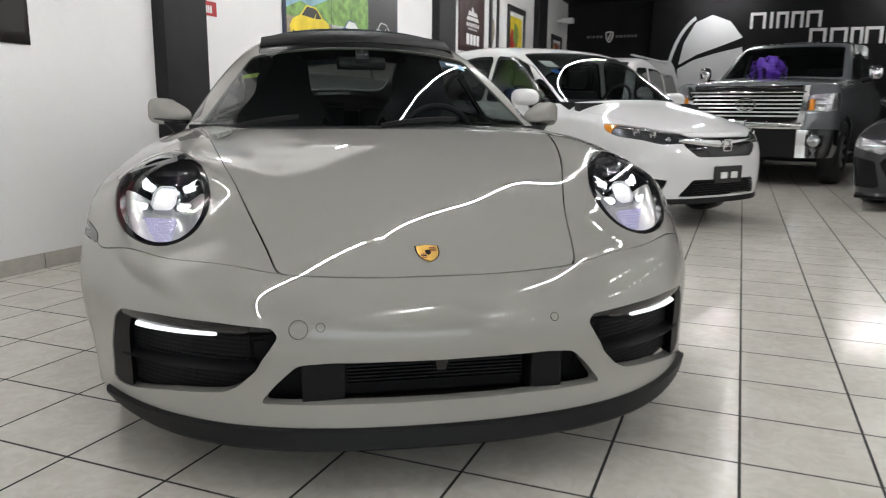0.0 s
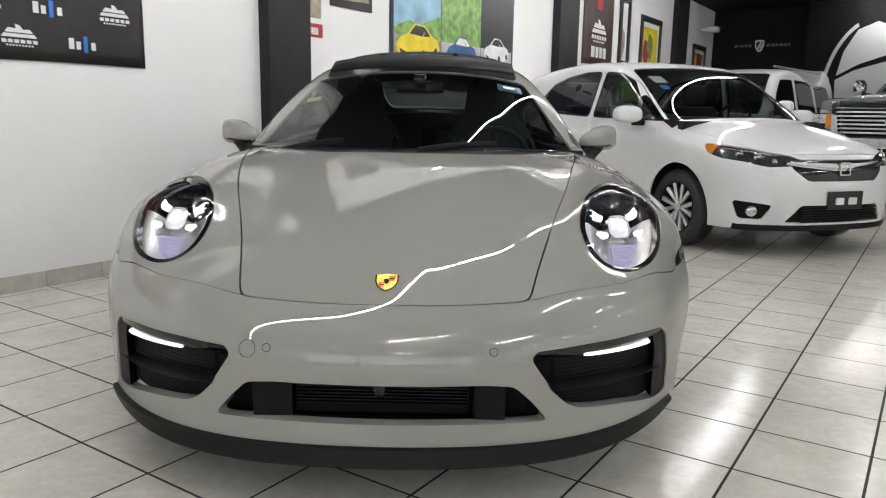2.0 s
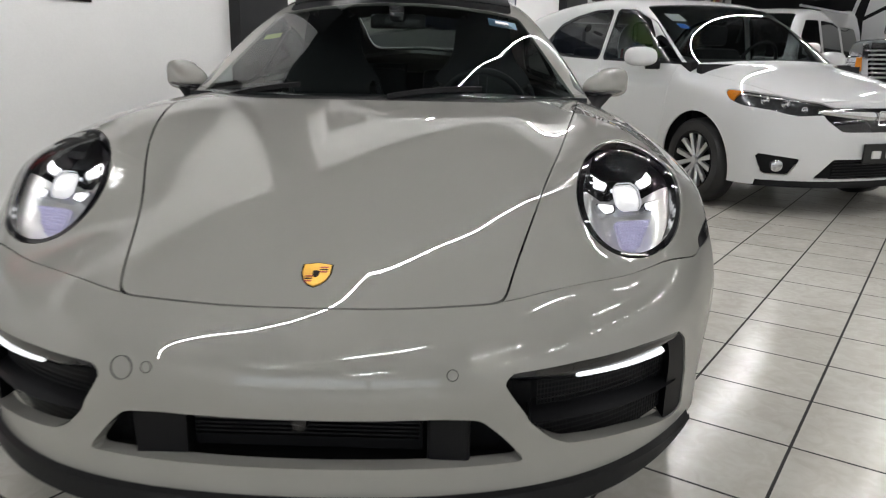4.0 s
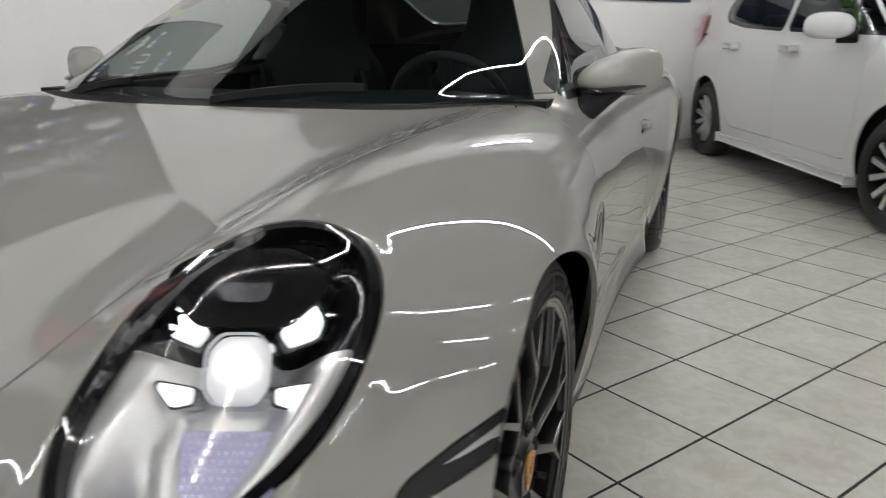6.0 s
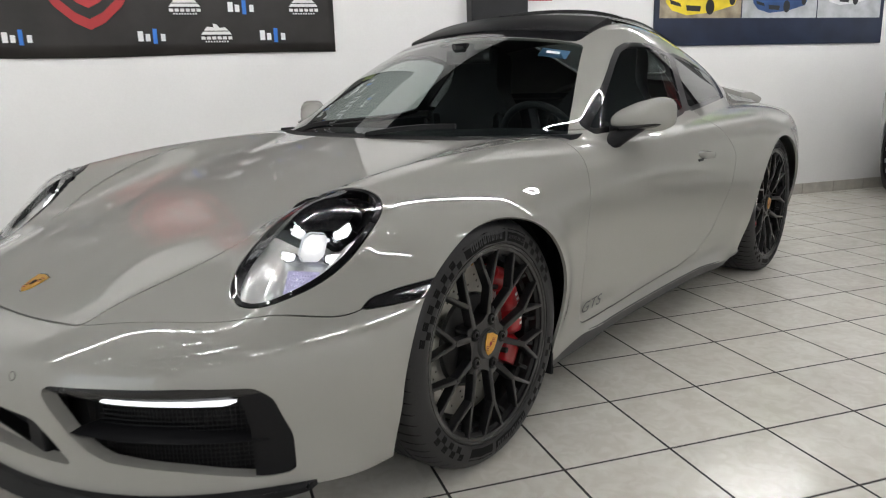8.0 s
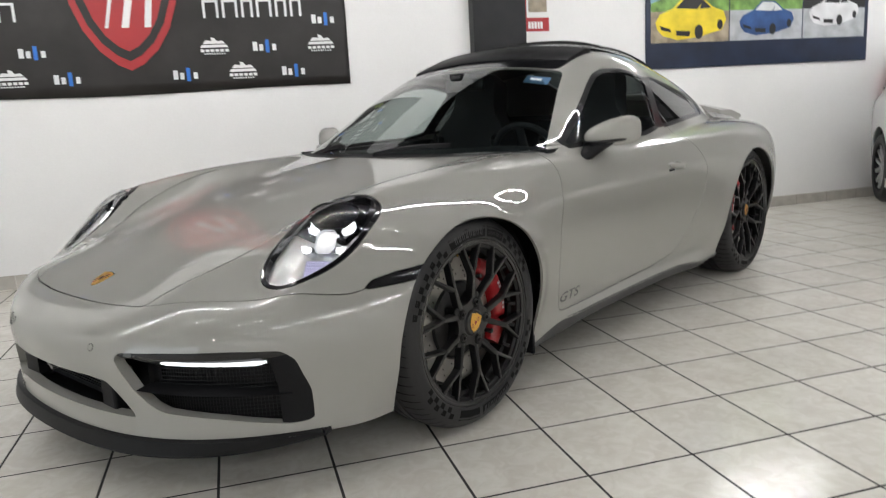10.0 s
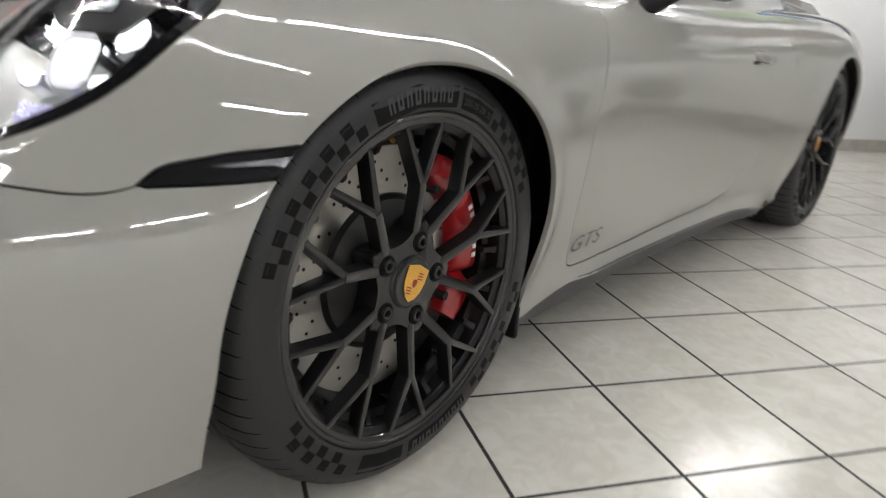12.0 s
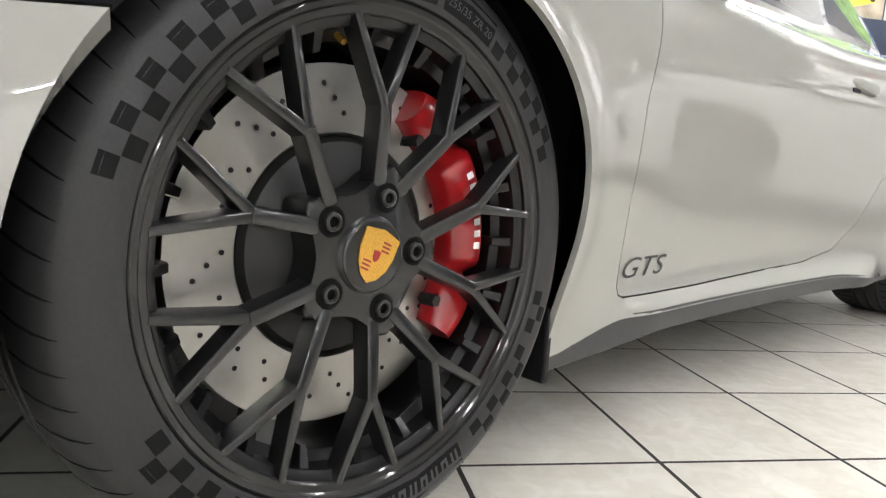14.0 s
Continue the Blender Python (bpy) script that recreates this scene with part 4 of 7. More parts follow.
quarter, rest = cut.split(rest, f_quarter)
trims, rest = cut.split(rest, f_window_trim)
hood, rest = cut.split(rest, f_hood, 0.0022)
doors, rest = cut.split(rest, f_door, 0.0014)
bumper, rest = cut.split(rest, f_bumper, 0.0012)

cut.mesh("body", rest, PAINT, car)
cut.mesh("bonnet", hood, PAINT, car)
cut.mesh("front_bumper", bumper, PAINT, car, lip=0.035)
cut.mesh("windscreen", screen, WINDSCREEN, car, "tinted windscreen glass", lip=0)
cut.mesh("scuttle_panel", scuttle, BLACK_PLASTIC, car, "black plastic scuttle below the windscreen")
cut.mesh("glass_roof", roof_glass, BLACK_GLOSS, car, "black panoramic glass roof")
cut.mesh("rear_window", rear_glass, DARK_GLASS, car, lip=0)
for polys in right_of(doors):
    cut.mesh("door", polys, PAINT, car)
for polys in right_of(door_glass):
    cut.mesh("side_window", polys, SIDE_GLASS, car, lip=0)
for polys in right_of(quarter):
    cut.mesh("quarter_window", polys, DARK_GLASS, car, lip=0)
for polys in right_of(trims):
    cut.mesh("window_trim", polys, BLACK_GLOSS, car, "glossy black window surround")
strip_sd = polygon_sd(rounded([(-0.405, 0.5445), (-0.36, 0.556), (-0.30, 0.563), (-0.228, 0.570), (-0.230, 0.560), (-0.30, 0.5525), (-0.36, 0.5455)], 0.003))
pipes, markers = cut.split(markers, lambda x, y, z: strip_sd(y, z))
for polys, strip in zip(right_of(markers), right_of(pipes)):
    lamp = cut.mesh("side_marker", polys, BLACK_GLOSS, car, "smoked side marker lamp")
    cut.mesh("light_pipe", strip, REFLECTOR, lamp, "clear light pipe in the marker", lip=0.003)
inner = cut.keep(lamps, f_lamp, -0.013)
ring = cut.keep(lamps, f_lamp, -0.013, True)
for polys, ring_polys in zip(right_of(inner), right_of(ring)):
    cut.mesh("headlamp_lens", polys, LENS_GLASS, car, "clear headlamp lens", lip=0)
    cut.mesh("headlamp_ring", ring_polys, BLACK_GLOSS, car, "black headlamp surround", lip=0.02)


# ---- wheels and brakes ----
def bar(bm, a, b, wa, wb, top_a, top_b, deep):
    """A tapered bar in the wheel's plane from a to b, chamfered along its top."""
    ax, ay = a
    bx, by = b
    l = math.hypot(bx - ax, by - ay)
    nx, ny = -(by - ay) / l, (bx - ax) / l
    ring = []
    for (px, py), w, top in ((a, wa, top_a), (b, wb, top_b)):
        sec = [(-w / 2 * 0.9, top - deep), (-w / 2, top - 0.004), (-w / 2 * 0.80, top), (w / 2 * 0.80, top), (w / 2, top - 0.004), (w / 2 * 0.9, top - deep)]
        ring.append([bm.verts.new((px + nx * o, py + ny * o, h)) for o, h in sec])
    n = len(ring[0])
    for i in range(n):
        bm.faces.new((ring[0][i], ring[0][(i + 1) % n], ring[1][(i + 1) % n], ring[1][i]))
    bm.faces.new(ring[0])
    bm.faces.new(ring[1][::-1])


def on_wheel(r, deg):
    a = radians(deg)
    return (-r * math.sin(a), r * math.cos(a))


def shield_outline(w, h):
    return [(-0.5 * w, 0.42 * h), (-0.25 * w, 0.46 * h), (0, 0.5 * h), (0.25 * w, 0.46 * h), (0.5 * w, 0.42 * h), (0.49 * w, 0.05 * h), (0.40 * w, -0.2 * h),
            (0.22 * w, -0.40 * h), (0, -0.5 * h), (-0.22 * w, -0.40 * h), (-0.40 * w, -0.2 * h), (-0.49 * w, 0.05 * h)]


def emblem(parent, m, w, h):
    """A small shield badge in gold with dark red and black bars."""
    bm = bmesh.new()
    prism(bm, shield_outline(w, h), 0, 0.0022, m)
    base = part("badge", bm, GOLD, parent, "gold and red shield badge")
    bm, bk = bmesh.new(), bmesh.new()
    for sx, sy in ((1, 1), (-1, -1)):
        for k in range(3):
            y = sy * (0.10 + 0.10 * k) * h
            box(bm if k % 2 == 0 else bk, sx * 0.10 * w if sx > 0 else -0.36 * w, 0.40 * w if sx > 0 else -0.10 * w, y - 0.024 * h, y + 0.024 * h, 0.0022, 0.0030, m)
    prism(bk, [(x, y) for x, y in shield_outline(w * 0.26, h * 0.30)], 0.0022, 0.0034, m)
    part("badge_stripe", bm, CREST_RED, base)
    part("badge_horse_field", bk, BLACK_GLOSS, base)
    return base


def sweep_text(bm, text, radius, deg, height, size, side):
    """Letters of the built-in font, laid round the wheel."""
    cu = bpy.data.curves.new("letters", "FONT")
    cu.body, cu.size, cu.align_x = text, size, "CENTER"
    cu.resolution_u = 2
    ob = bpy.data.objects.new("letters", cu)
    me = bpy.data.meshes.new_from_object(ob)
    bpy.data.objects.remove(ob)
    vs = []
    for v in me.vertices:
        r = radius + v.co.y
        a = radians(deg) - v.co.x / radius
        vs.append(bm.verts.new((-r * math.sin(a), r * math.cos(a), height)))
    for p in me.polygons:
        try:
            bm.faces.new([vs[i] for i in p.vertices])
        except ValueError:
            pass
    bpy.data.meshes.remove(me)


def make_wheel(place, mirror, radius, rim, half, cap_z, turn=0.0):
    m0 = Matrix.Translation(place) @ pose(0, 0, 0, 0, -90 if mirror else 90, 0)
    # the barrel and its outer flange
    bm = bmesh.new()
    zf = half - 0.012
    lathe(bm, [(rim + 0.006, -half + 0.01), (rim - 0.006, -half + 0.012), (rim - 0.018, -half + 0.04), (rim - 0.034, 0.0), (rim - 0.036, zf - 0.045), (rim - 0.024, zf - 0.040), (rim - 0.023, zf - 0.016),
               (rim - 0.014, zf - 0.010), (rim + 0.006, zf - 0.010), (rim + 0.010, -half + 0.02)], 96, None, True)
    wheel = part("wheel", bm, BARREL_BLACK, car, "satin black ten-spoke alloy wheel", 40)
    wheel.matrix_world = m0
    bm = bmesh.new()
    lathe(bm, [(rim - 0.0135, zf - 0.012), (rim - 0.0130, zf - 0.0055), (rim - 0.0115, zf - 0.0040), (rim - 0.0045, zf - 0.0025), (rim - 0.0020, zf + 0.0002), (rim + 0.0030, zf + 0.0012), (rim + 0.0060, zf - 0.0010), (rim + 0.0065, zf - 0.012)], 128)
    part("rim_lip", bm, RIM_BLACK, wheel, "", 25)
    # short ribs in the barrel's step between the tips
    for k in range(20):
        bm = bmesh.new()
        a = 18 * k + 1 + turn
        bar(bm, on_wheel(rim - 0.044, a), on_wheel(rim - 0.022, a), 0.010, 0.014, zf - 0.034, zf - 0.020, 0.03)
        part("barrel_rib", bm, BARREL_BLACK, wheel, "", 30)
    # spokes: five pairs of stems from the bolts, each parting in two
    hub_r, split_r, tip_r = 0.084, rim * 0.60, rim - 0.0105
    hub_z, split_z, tip_z = cap_z - 0.006, cap_z + 0.010, zf - 0.002
    def height(r):
        if r < split_r:
            return hub_z + (split_z - hub_z) * (r - hub_r) / (split_r - hub_r)
        return split_z + (tip_z - split_z) * (r - split_r) / (tip_r - split_r)

    for k in range(5):
        for s in (-1, 1):
            lug, mid = 72 * k + 1 + turn, 72 * k + 1 + turn + 18 * s
            foot, fork = Vector(on_wheel(hub_r - 0.01, lug + 10 * s)), Vector(on_wheel(split_r, mid))
            tips = [Vector(on_wheel(tip_r, mid + 9.3 * e)) for e in (1, -1)]
            bm = bmesh.new()
            on = (fork - foot).normalized()
            runs = [(foot, fork + on * 0.004, 0.0094, 0.0080, 0.0)]
            runs += [(fork - (tip - fork).normalized() * 0.004, tip, 0.0068, 0.0050, 0.0004 + 0.0003 * i) for i, tip in enumerate(tips)]
            for start, end, w0, w1, down in runs:
                along = (end - start).normalized()
                across = Vector((-along.y, along.x))
                rows = []
                for i in range(7):
                    u = i / 6
                    mid_line, w = start.lerp(end, u), w0 + (w1 - w0) * u
                    ring = []
                    for off, drop in ((-w - 0.0012, 0.024), (-w, 0.0042), (-w + 0.0010, 0.0012), (-w + 0.0030, 0.0), (w - 0.0030, 0.0), (w - 0.0010, 0.0012), (w, 0.0042), (w + 0.0012, 0.024)):
                        v = mid_line + across * off
                        ring.append(bm.verts.new((v.x, v.y, height(mid_line.length) - drop - down)))
                    rows.append(ring)
                for p, q in zip(rows, rows[1:]):
                    for i in range(7):
                        bm.faces.new((p[i], q[i], q[i + 1], p[i + 1]))
                bm.faces.new(rows[0])
                bm.faces.new(rows[-1][::-1])
            bmesh.ops.recalc_face_normals(bm, faces=bm.faces)
            part("spoke", bm, RIM_BLACK, wheel, "", 40)
    bm = bmesh.new()
    star = []
    for k in range(10):
        star.append(on_wheel(0.108 if k % 2 == 0 else 0.066, 36 * k + 1 + turn))
    prism(bm, rounded(star, 0.02), cap_z - 0.05, cap_z - 0.008)
    bmesh.ops.bevel(bm, geom=[e for e in bm.edges if min(v.co.z for v in e.verts) > cap_z - 0.009], offset=0.006, segments=2, affect='EDGES', profile=0.5)
    lathe(bm, [(0.001, cap_z - 0.004), (0.040, cap_z - 0.004), (0.046, cap_z - 0.012)], 40)
    part("hub", bm, RIM_BLACK, wheel, "", 35)
    for k in range(5):
        x, y = on_wheel(0.064, 72 * k + 1 + turn)
        # flat black disc on the hub, its colour standing in for a pocket's shade
        bm = bmesh.new()
        tube(bm, (x, y, cap_z - 0.03), (x, y, cap_z - 0.0070), 0.0165, 0.0165, 24)
        part("bolt_shade_disc", bm, TYRE_BLACK, wheel, "", 35)
        bm = bmesh.new()
        lathe(bm, [(0.0105, cap_z - 0.0075), (0.0100, cap_z - 0.003), (0.0082, cap_z - 0.002), (0.0062, cap_z - 0.0026), (0.0060, cap_z - 0.006)], 12, Matrix.Translation((x, y, 0)))
        part("bolt", bm, DARK_STEEL, wheel, "", 35)
    bm = bmesh.new()
    lathe(bm, [(0.0400, cap_z - 0.008), (0.0400, cap_z - 0.002), (0.0375, cap_z), (0.001, cap_z + 0.001)], 40)
    cap = part("centre_cap", bm, RIM_BLACK, wheel, "", 35)
    badge_m = Matrix.Translation((0, 0, cap_z + 0.001)) @ pose(0, 0, 0, 0, 0, 90 - 22)
    bm = bmesh.new()
    prism(bm, shield_outline(0.050, 0.060), 0, 0.0015, badge_m)
    part("badge", bm, GOLD, wheel, "gold shield badge on the wheel hub")
    bm = bmesh.new()
    for sx, sy in ((1, 1), (-1, -1)):
        for k in range(3):
            y = sy * (0.008 + 0.0045 * k)
            box(bm, 0.004 if sx > 0 else -0.015, 0.015 if sx > 0 else -0.004, y - 0.001, y + 0.001, 0.0015, 0.0021, badge_m)
    prism(bm, shield_outline(0.009, 0.013), 0.0015, 0.0024, badge_m)
    part("badge_stripe", bm, CREST_RED, wheel)
    # valve
    bm = bmesh.new()
    vx, vy = on_wheel(rim - 0.026, 100)
    tube(bm, (vx, vy, zf - 0.05), (vx * 0.95, vy * 0.95, zf - 0.032), 0.004, 0.0036, 12)
    part("valve", bm, GOLD, wheel, "brass valve")
    # tyre
    bm = bmesh.new()
    s = half - 0.011
    side = [(radius, 0.0), (radius - 0.0006, s - 0.064), (radius - 0.004, s - 0.042), (radius - 0.010, s - 0.025), (radius - 0.018, s - 0.012), (radius - 0.028, s - 0.003), (radius - 0.041, s + 0.002),
            (rim + 0.020, s + 0.0035), (rim + 0.011, s + 0.0030), (rim + 0.007, s + 0.0010), (rim + 0.004, s - 0.012)]
    inner = [(r, -z) for r, z in side[:0:-1]]
    tread = [(radius, -0.040), (radius - 0.006, -0.037), (radius - 0.006, -0.030), (radius, -0.027), (radius, -0.006), (radius - 0.006, -0.004), (radius - 0.006, 0.004), (radius, 0.006),
             (radius, 0.027), (radius - 0.006, 0.030), (radius - 0.006, 0.037), (radius, 0.040)]
    lathe(bm, inner[:-1] + [inner[-1]] + tread + side[1:], 144)
    part("tyre", bm, RUBBER, wheel, "black low-profile tyre", 40)
    rise_r, rise_z = np.array([r for r, z in side[::-1]]), np.array([z for r, z in side[::-1]])

    def wall_z(r):
        return float(np.interp(r, rise_r, rise_z)) + 0.0006

    # cross grooves on the shoulder: thin strips laid on, groove shade put into their colour
    bm = bmesh.new()
    for k in range(64):
        for sgn in (-1, 1):
            ends = []
            for n, (r, z, da) in enumerate(((radius, 0.045, 0.0), (radius - 0.0006, s - 0.064, 0.5), (radius - 0.004, s - 0.042, 1.5), (radius - 0.010, s - 0.025, 2.4), (radius - 0.018, s - 0.012, 3.2), (radius - 0.023, s - 0.0075, 3.5))):
                w = (0.55, 0.62, 0.60, 0.52, 0.34, 0.12)[n]
                ends.append([bm.verts.new((*on_wheel(r + 0.0007, 360 / 64 * k + da + e * w), sgn * (z + 0.0004))) for e in (-0.5, 0.5)])
            for p, q in zip(ends, ends[1:]):
                f = (p[0], p[1], q[1], q[0])
                bm.faces.new(f if sgn < 0 else f[::-1])
    part("tread_groove_shade", bm, TYRE_BLACK, wheel)["kind"] = "stuff"

    # chequered fields and bars moulded into the side wall
    def patch(bm, ra, rb, a, b, lift=0.0):
        q = []
        rm = (ra + rb) / 2
        for r, d in ((ra, a), (rm, a), (rb, a), (rb, b), (rm, b), (ra, b)):
            q.append(bm.verts.new((*on_wheel(r, d), wall_z(r) + lift)))
        bm.faces.new((q[0], q[5], q[4], q[1]))
        bm.faces.new((q[1], q[4], q[3], q[2]))

    bm = bmesh.new()
    r0 = rim + 0.0125
    deep = 0.0165
    for lo, hi, way in ((118, 170, 1), (202, 243, -1), (16, 60, -1), (305, 350, 1)):
        n = int((hi - lo) / 3.9)
        for k in range(n):
            thin = (k if way > 0 else n - 1 - k) / n
            for row in range(2):
                if (k + row) % 2 or (thin > 0.62 and (k + 2 * row) % 3 == 0):
                    continue
                patch(bm, r0 + deep * row, r0 + deep * (row + 1), lo + 3.9 * k, lo + 3.9 * k + 3.8)
    part("sidewall_pattern", bm, TYRE_MARK, wheel, "chequered pattern on the tyre wall")["kind"] = "stuff"
    bm = bmesh.new()
    for lo, hi in ((79, 114), (60, 77), (270, 300), (247, 267)):
        patch(bm, r0 + 0.001, r0 + 0.033, lo, (lo + hi) / 2, 0.0002)
        patch(bm, r0 + 0.001, r0 + 0.033, (lo + hi) / 2, hi, 0.0002)
    part("sidewall_band", bm, TYRE_MARK, wheel, "dark band on the tyre wall")["kind"] = "stuff"
    bm = bmesh.new()
    for base in (82, 272):
        for k in range(8):
            a = base + 3.5 * k
            for da, wide_a, ra, rb in ((0.0, 0.75, 0.006, 0.028), (1.55, 0.75, 0.006, 0.028), (0.75, 0.8, 0.0225 if k % 2 else 0.006, 0.028 if k % 2 else 0.0115)):
                patch(bm, r0 + ra, r0 + rb, a + da, a + da + wide_a, 0.0006)
    part("sidewall_mark", bm, RUBBER_LIGHT, wheel, "row of plain raised bars")["kind"] = "stuff"
    if not mirror:
        bm = bmesh.new()
        sweep_text(bm, "255/35 ZR 20" if radius < 0.343 else "305/30 ZR 21", r0 + 0.008, 68.5, wall_z(r0 + 0.014) + 0.0018, 0.0135, 1)
        part("size_mark", bm, RUBBER_LIGHT, wheel, "grey tyre size lettering")
    return wheel


def make_brake(place, mirror, radius, deg, red=True):
    m0 = Matrix.Translation(place) @ pose(0, 0, 0, 0, -90 if mirror else 90, 0)
    bm = bmesh.new()
    lathe(bm, [(radius, 0.0), (radius, 0.036), (0.128, 0.036), (0.124, 0.030), (0.124, 0.0)], 80, None, True)
    disc = part("brake_disc", bm, STEEL, car, "drilled steel brake disc", 35)
    disc.matrix_world = m0
    bm = bmesh.new()
    lathe(bm, [(0.124, 0.026), (0.118, 0.040), (0.090, 0.052), (0.001, 0.052)], 48)
    part("disc_bell", bm, DARK_STEEL, disc, "", 35)
    # black plugs just proud of the face, coloured like the shade inside drilled holes
    bm = bmesh.new()
    for k in range(20):
        for j in range(3):
            x, y = on_wheel(0.141 + 0.016 * j + 0.008 * (k % 2), 18 * k + 4.5 * j)
            tube(bm, (x, y, 0.020), (x, y, 0.0366), 0.0029, None, 12)
    part("drill_hole_shade", bm, BLACK_PLASTIC, disc)["kind"] = "stuff"
    # caliper: a rounded arc block with ribs and a bridge
    bm = bmesh.new()
    prof = [(radius - 0.048, 0.042), (radius - 0.045, 0.056), (radius - 0.036, 0.066), (radius - 0.018, 0.073), (radius + 0.002, 0.070), (radius + 0.011, 0.062), (radius + 0.014, 0.048), (radius + 0.014, -0.02), (radius - 0.048, -0.02)]
    rings = []
    n = 48
    for i in range(n + 1):
        t = i / n
        a = deg - 50 + 100 * t
        end = 1 - 0.32 * max(0, abs(2 * t - 1) - 0.80) / 0.20
        waist = 1 - 0.16 * math.exp(-((t - 0.5) / 0.022) ** 2) - 0.34 * math.exp(-((t - 0.25) / 0.028) ** 2) - 0.34 * math.exp(-((t - 0.75) / 0.028) ** 2)
        pinch = 1 - 0.16 * math.exp(-((t - 0.25) / 0.03) ** 2) - 0.16 * math.exp(-((t - 0.75) / 0.03) ** 2)
        ring = []
        for r, z in prof:
            rm = radius - 0.017 + (r - radius + 0.017) * end * pinch
            x, y = on_wheel(rm, a)
            ring.append(bm.verts.new((x, y, z * waist if z > 0 else z)))
        rings.append(ring)
    for a, b in zip(rings, rings[1:]):
        for i in range(len(prof)):
            j = (i + 1) % len(prof)
            bm.faces.new((a[i], a[j], b[j], b[i]))
    bm.faces.new(rings[0][::-1])
    bm.faces.new(rings[-1])
    bmesh.ops.recalc_face_normals(bm, faces=bm.faces)
    cal = part("brake_caliper", bm, CALIPER_RED, car, "red brake caliper", 48)
    cal.matrix_world = m0
    for k in range(7):
        if k == 3:
            continue
        bm = bmesh.new()
        a = deg + 13 - 4.6 * k
        q = [bm.verts.new((*on_wheel(r, d), 0.0745)) for r, d in ((radius - 0.016, a), (radius - 0.005, a), (radius - 0.005, a + 2.6), (radius - 0.016, a + 2.6))]
        bm.faces.new(q[::-1])
        part("caliper_mark", bm, WHITE_INK, cal)
    for d in (deg - 40, deg + 40):
        bm = bmesh.new()
        x, y = on_wheel(radius - 0.045, d)
        tube(bm, (x, y, 0.03), (x, y, 0.062), 0.009, 0.008, 6)
        part("caliper_bolt", bm, DARK_STEEL, cal)


make_wheel((0.776, 0.0, 0.339), False, 0.340, 0.2585, 0.120, 0.098)
make_wheel((-0.776, 0.0, 0.339), True, 0.340, 0.2585, 0.120, 0.098)
make_wheel((0.765, 2.45, 0.350), False, 0.351, 0.272, 0.145, 0.118, 20)
make_wheel((-0.765, 2.45, 0.350), True, 0.351, 0.272, 0.145, 0.118, 20)
make_brake((0.770, 0.0, 0.339), False, 0.202, 13)
make_brake((-0.770, 0.0, 0.339), True, 0.202, 167)
make_brake((0.80, 2.45, 0.352), False, 0.190, 160)
make_brake((-0.80, 2.45, 0.352), True, 0.190, 20)

# wheel housings
for sx in (1, -1):
    for y0, r, w0, w1, zc in ((-0.003, 0.376, 0.50, 0.840, 0.328), (2.45, 0.395, 0.50, 0.860, 0.325)):
        bm = bmesh.new()
        n = 28
        rows = []
        for i in range(n + 1):
            a = math.pi * (-0.12 + 1.24 * i / n)
            yy, zz = y0 + r * math.cos(a), zc + r * math.sin(a)
            rows.append([bm.verts.new((sx * w1, yy, zz)), bm.verts.new((sx * w0, yy, zz)), bm.verts.new((sx * w0, y0 + 0.02 * math.cos(a), zc + 0.02 * math.sin(a)))])
        for a, b in zip(rows, rows[1:]):
            for i in range(2):
                bm.faces.new((a[i], a[i + 1], b[i + 1], b[i]))
        part("wheel_housing", bm, BLACK_PLASTIC, car, "black plastic wheel housing")

# underbody, sills and front lip
bm = bmesh.new()
prism(bm, [(-0.70, -0.60), (-0.45, -0.80), (0.45, -0.80), (0.70, -0.60), (0.72, -0.42), (0.48, -0.40), (0.48, 0.40), (0.80, 0.42), (0.80, 2.0), (0.48, 2.04), (0.48, 2.9), (0.7, 3.1), (0.5, 3.35),
           (-0.5, 3.35), (-0.7, 3.1), (-0.48, 2.9), (-0.48, 2.04), (-0.80, 2.0), (-0.80, 0.42), (-0.48, 0.40), (-0.48, -0.40), (-0.72, -0.42)], 0.145, 0.155)
part("undertray", bm, BLACK_PLASTIC, car, "black plastic undertray")


def ribbon(name, sections, mat, label="", smooth=50):
    """Joins closed sections (lists of points) into one skin, with capped ends."""
    bm = bmesh.new()
    rings = [[bm.verts.new(p) for p in sec] for sec in sections]
    n = len(rings[0])
    for a, b in zip(rings, rings[1:]):
        for i in range(n):
            bm.faces.new((a[i], a[(i + 1) % n], b[(i + 1) % n], b[i]))
    bm.faces.new(rings[0][::-1])
    bm.faces.new(rings[-1])
    bmesh.ops.recalc_face_normals(bm, faces=bm.faces)
    return part(name, bm, mat, car, label, smooth)


def nose_y(x):
    return -0.94 + 0.25 * x * x + 0.54 * x**4


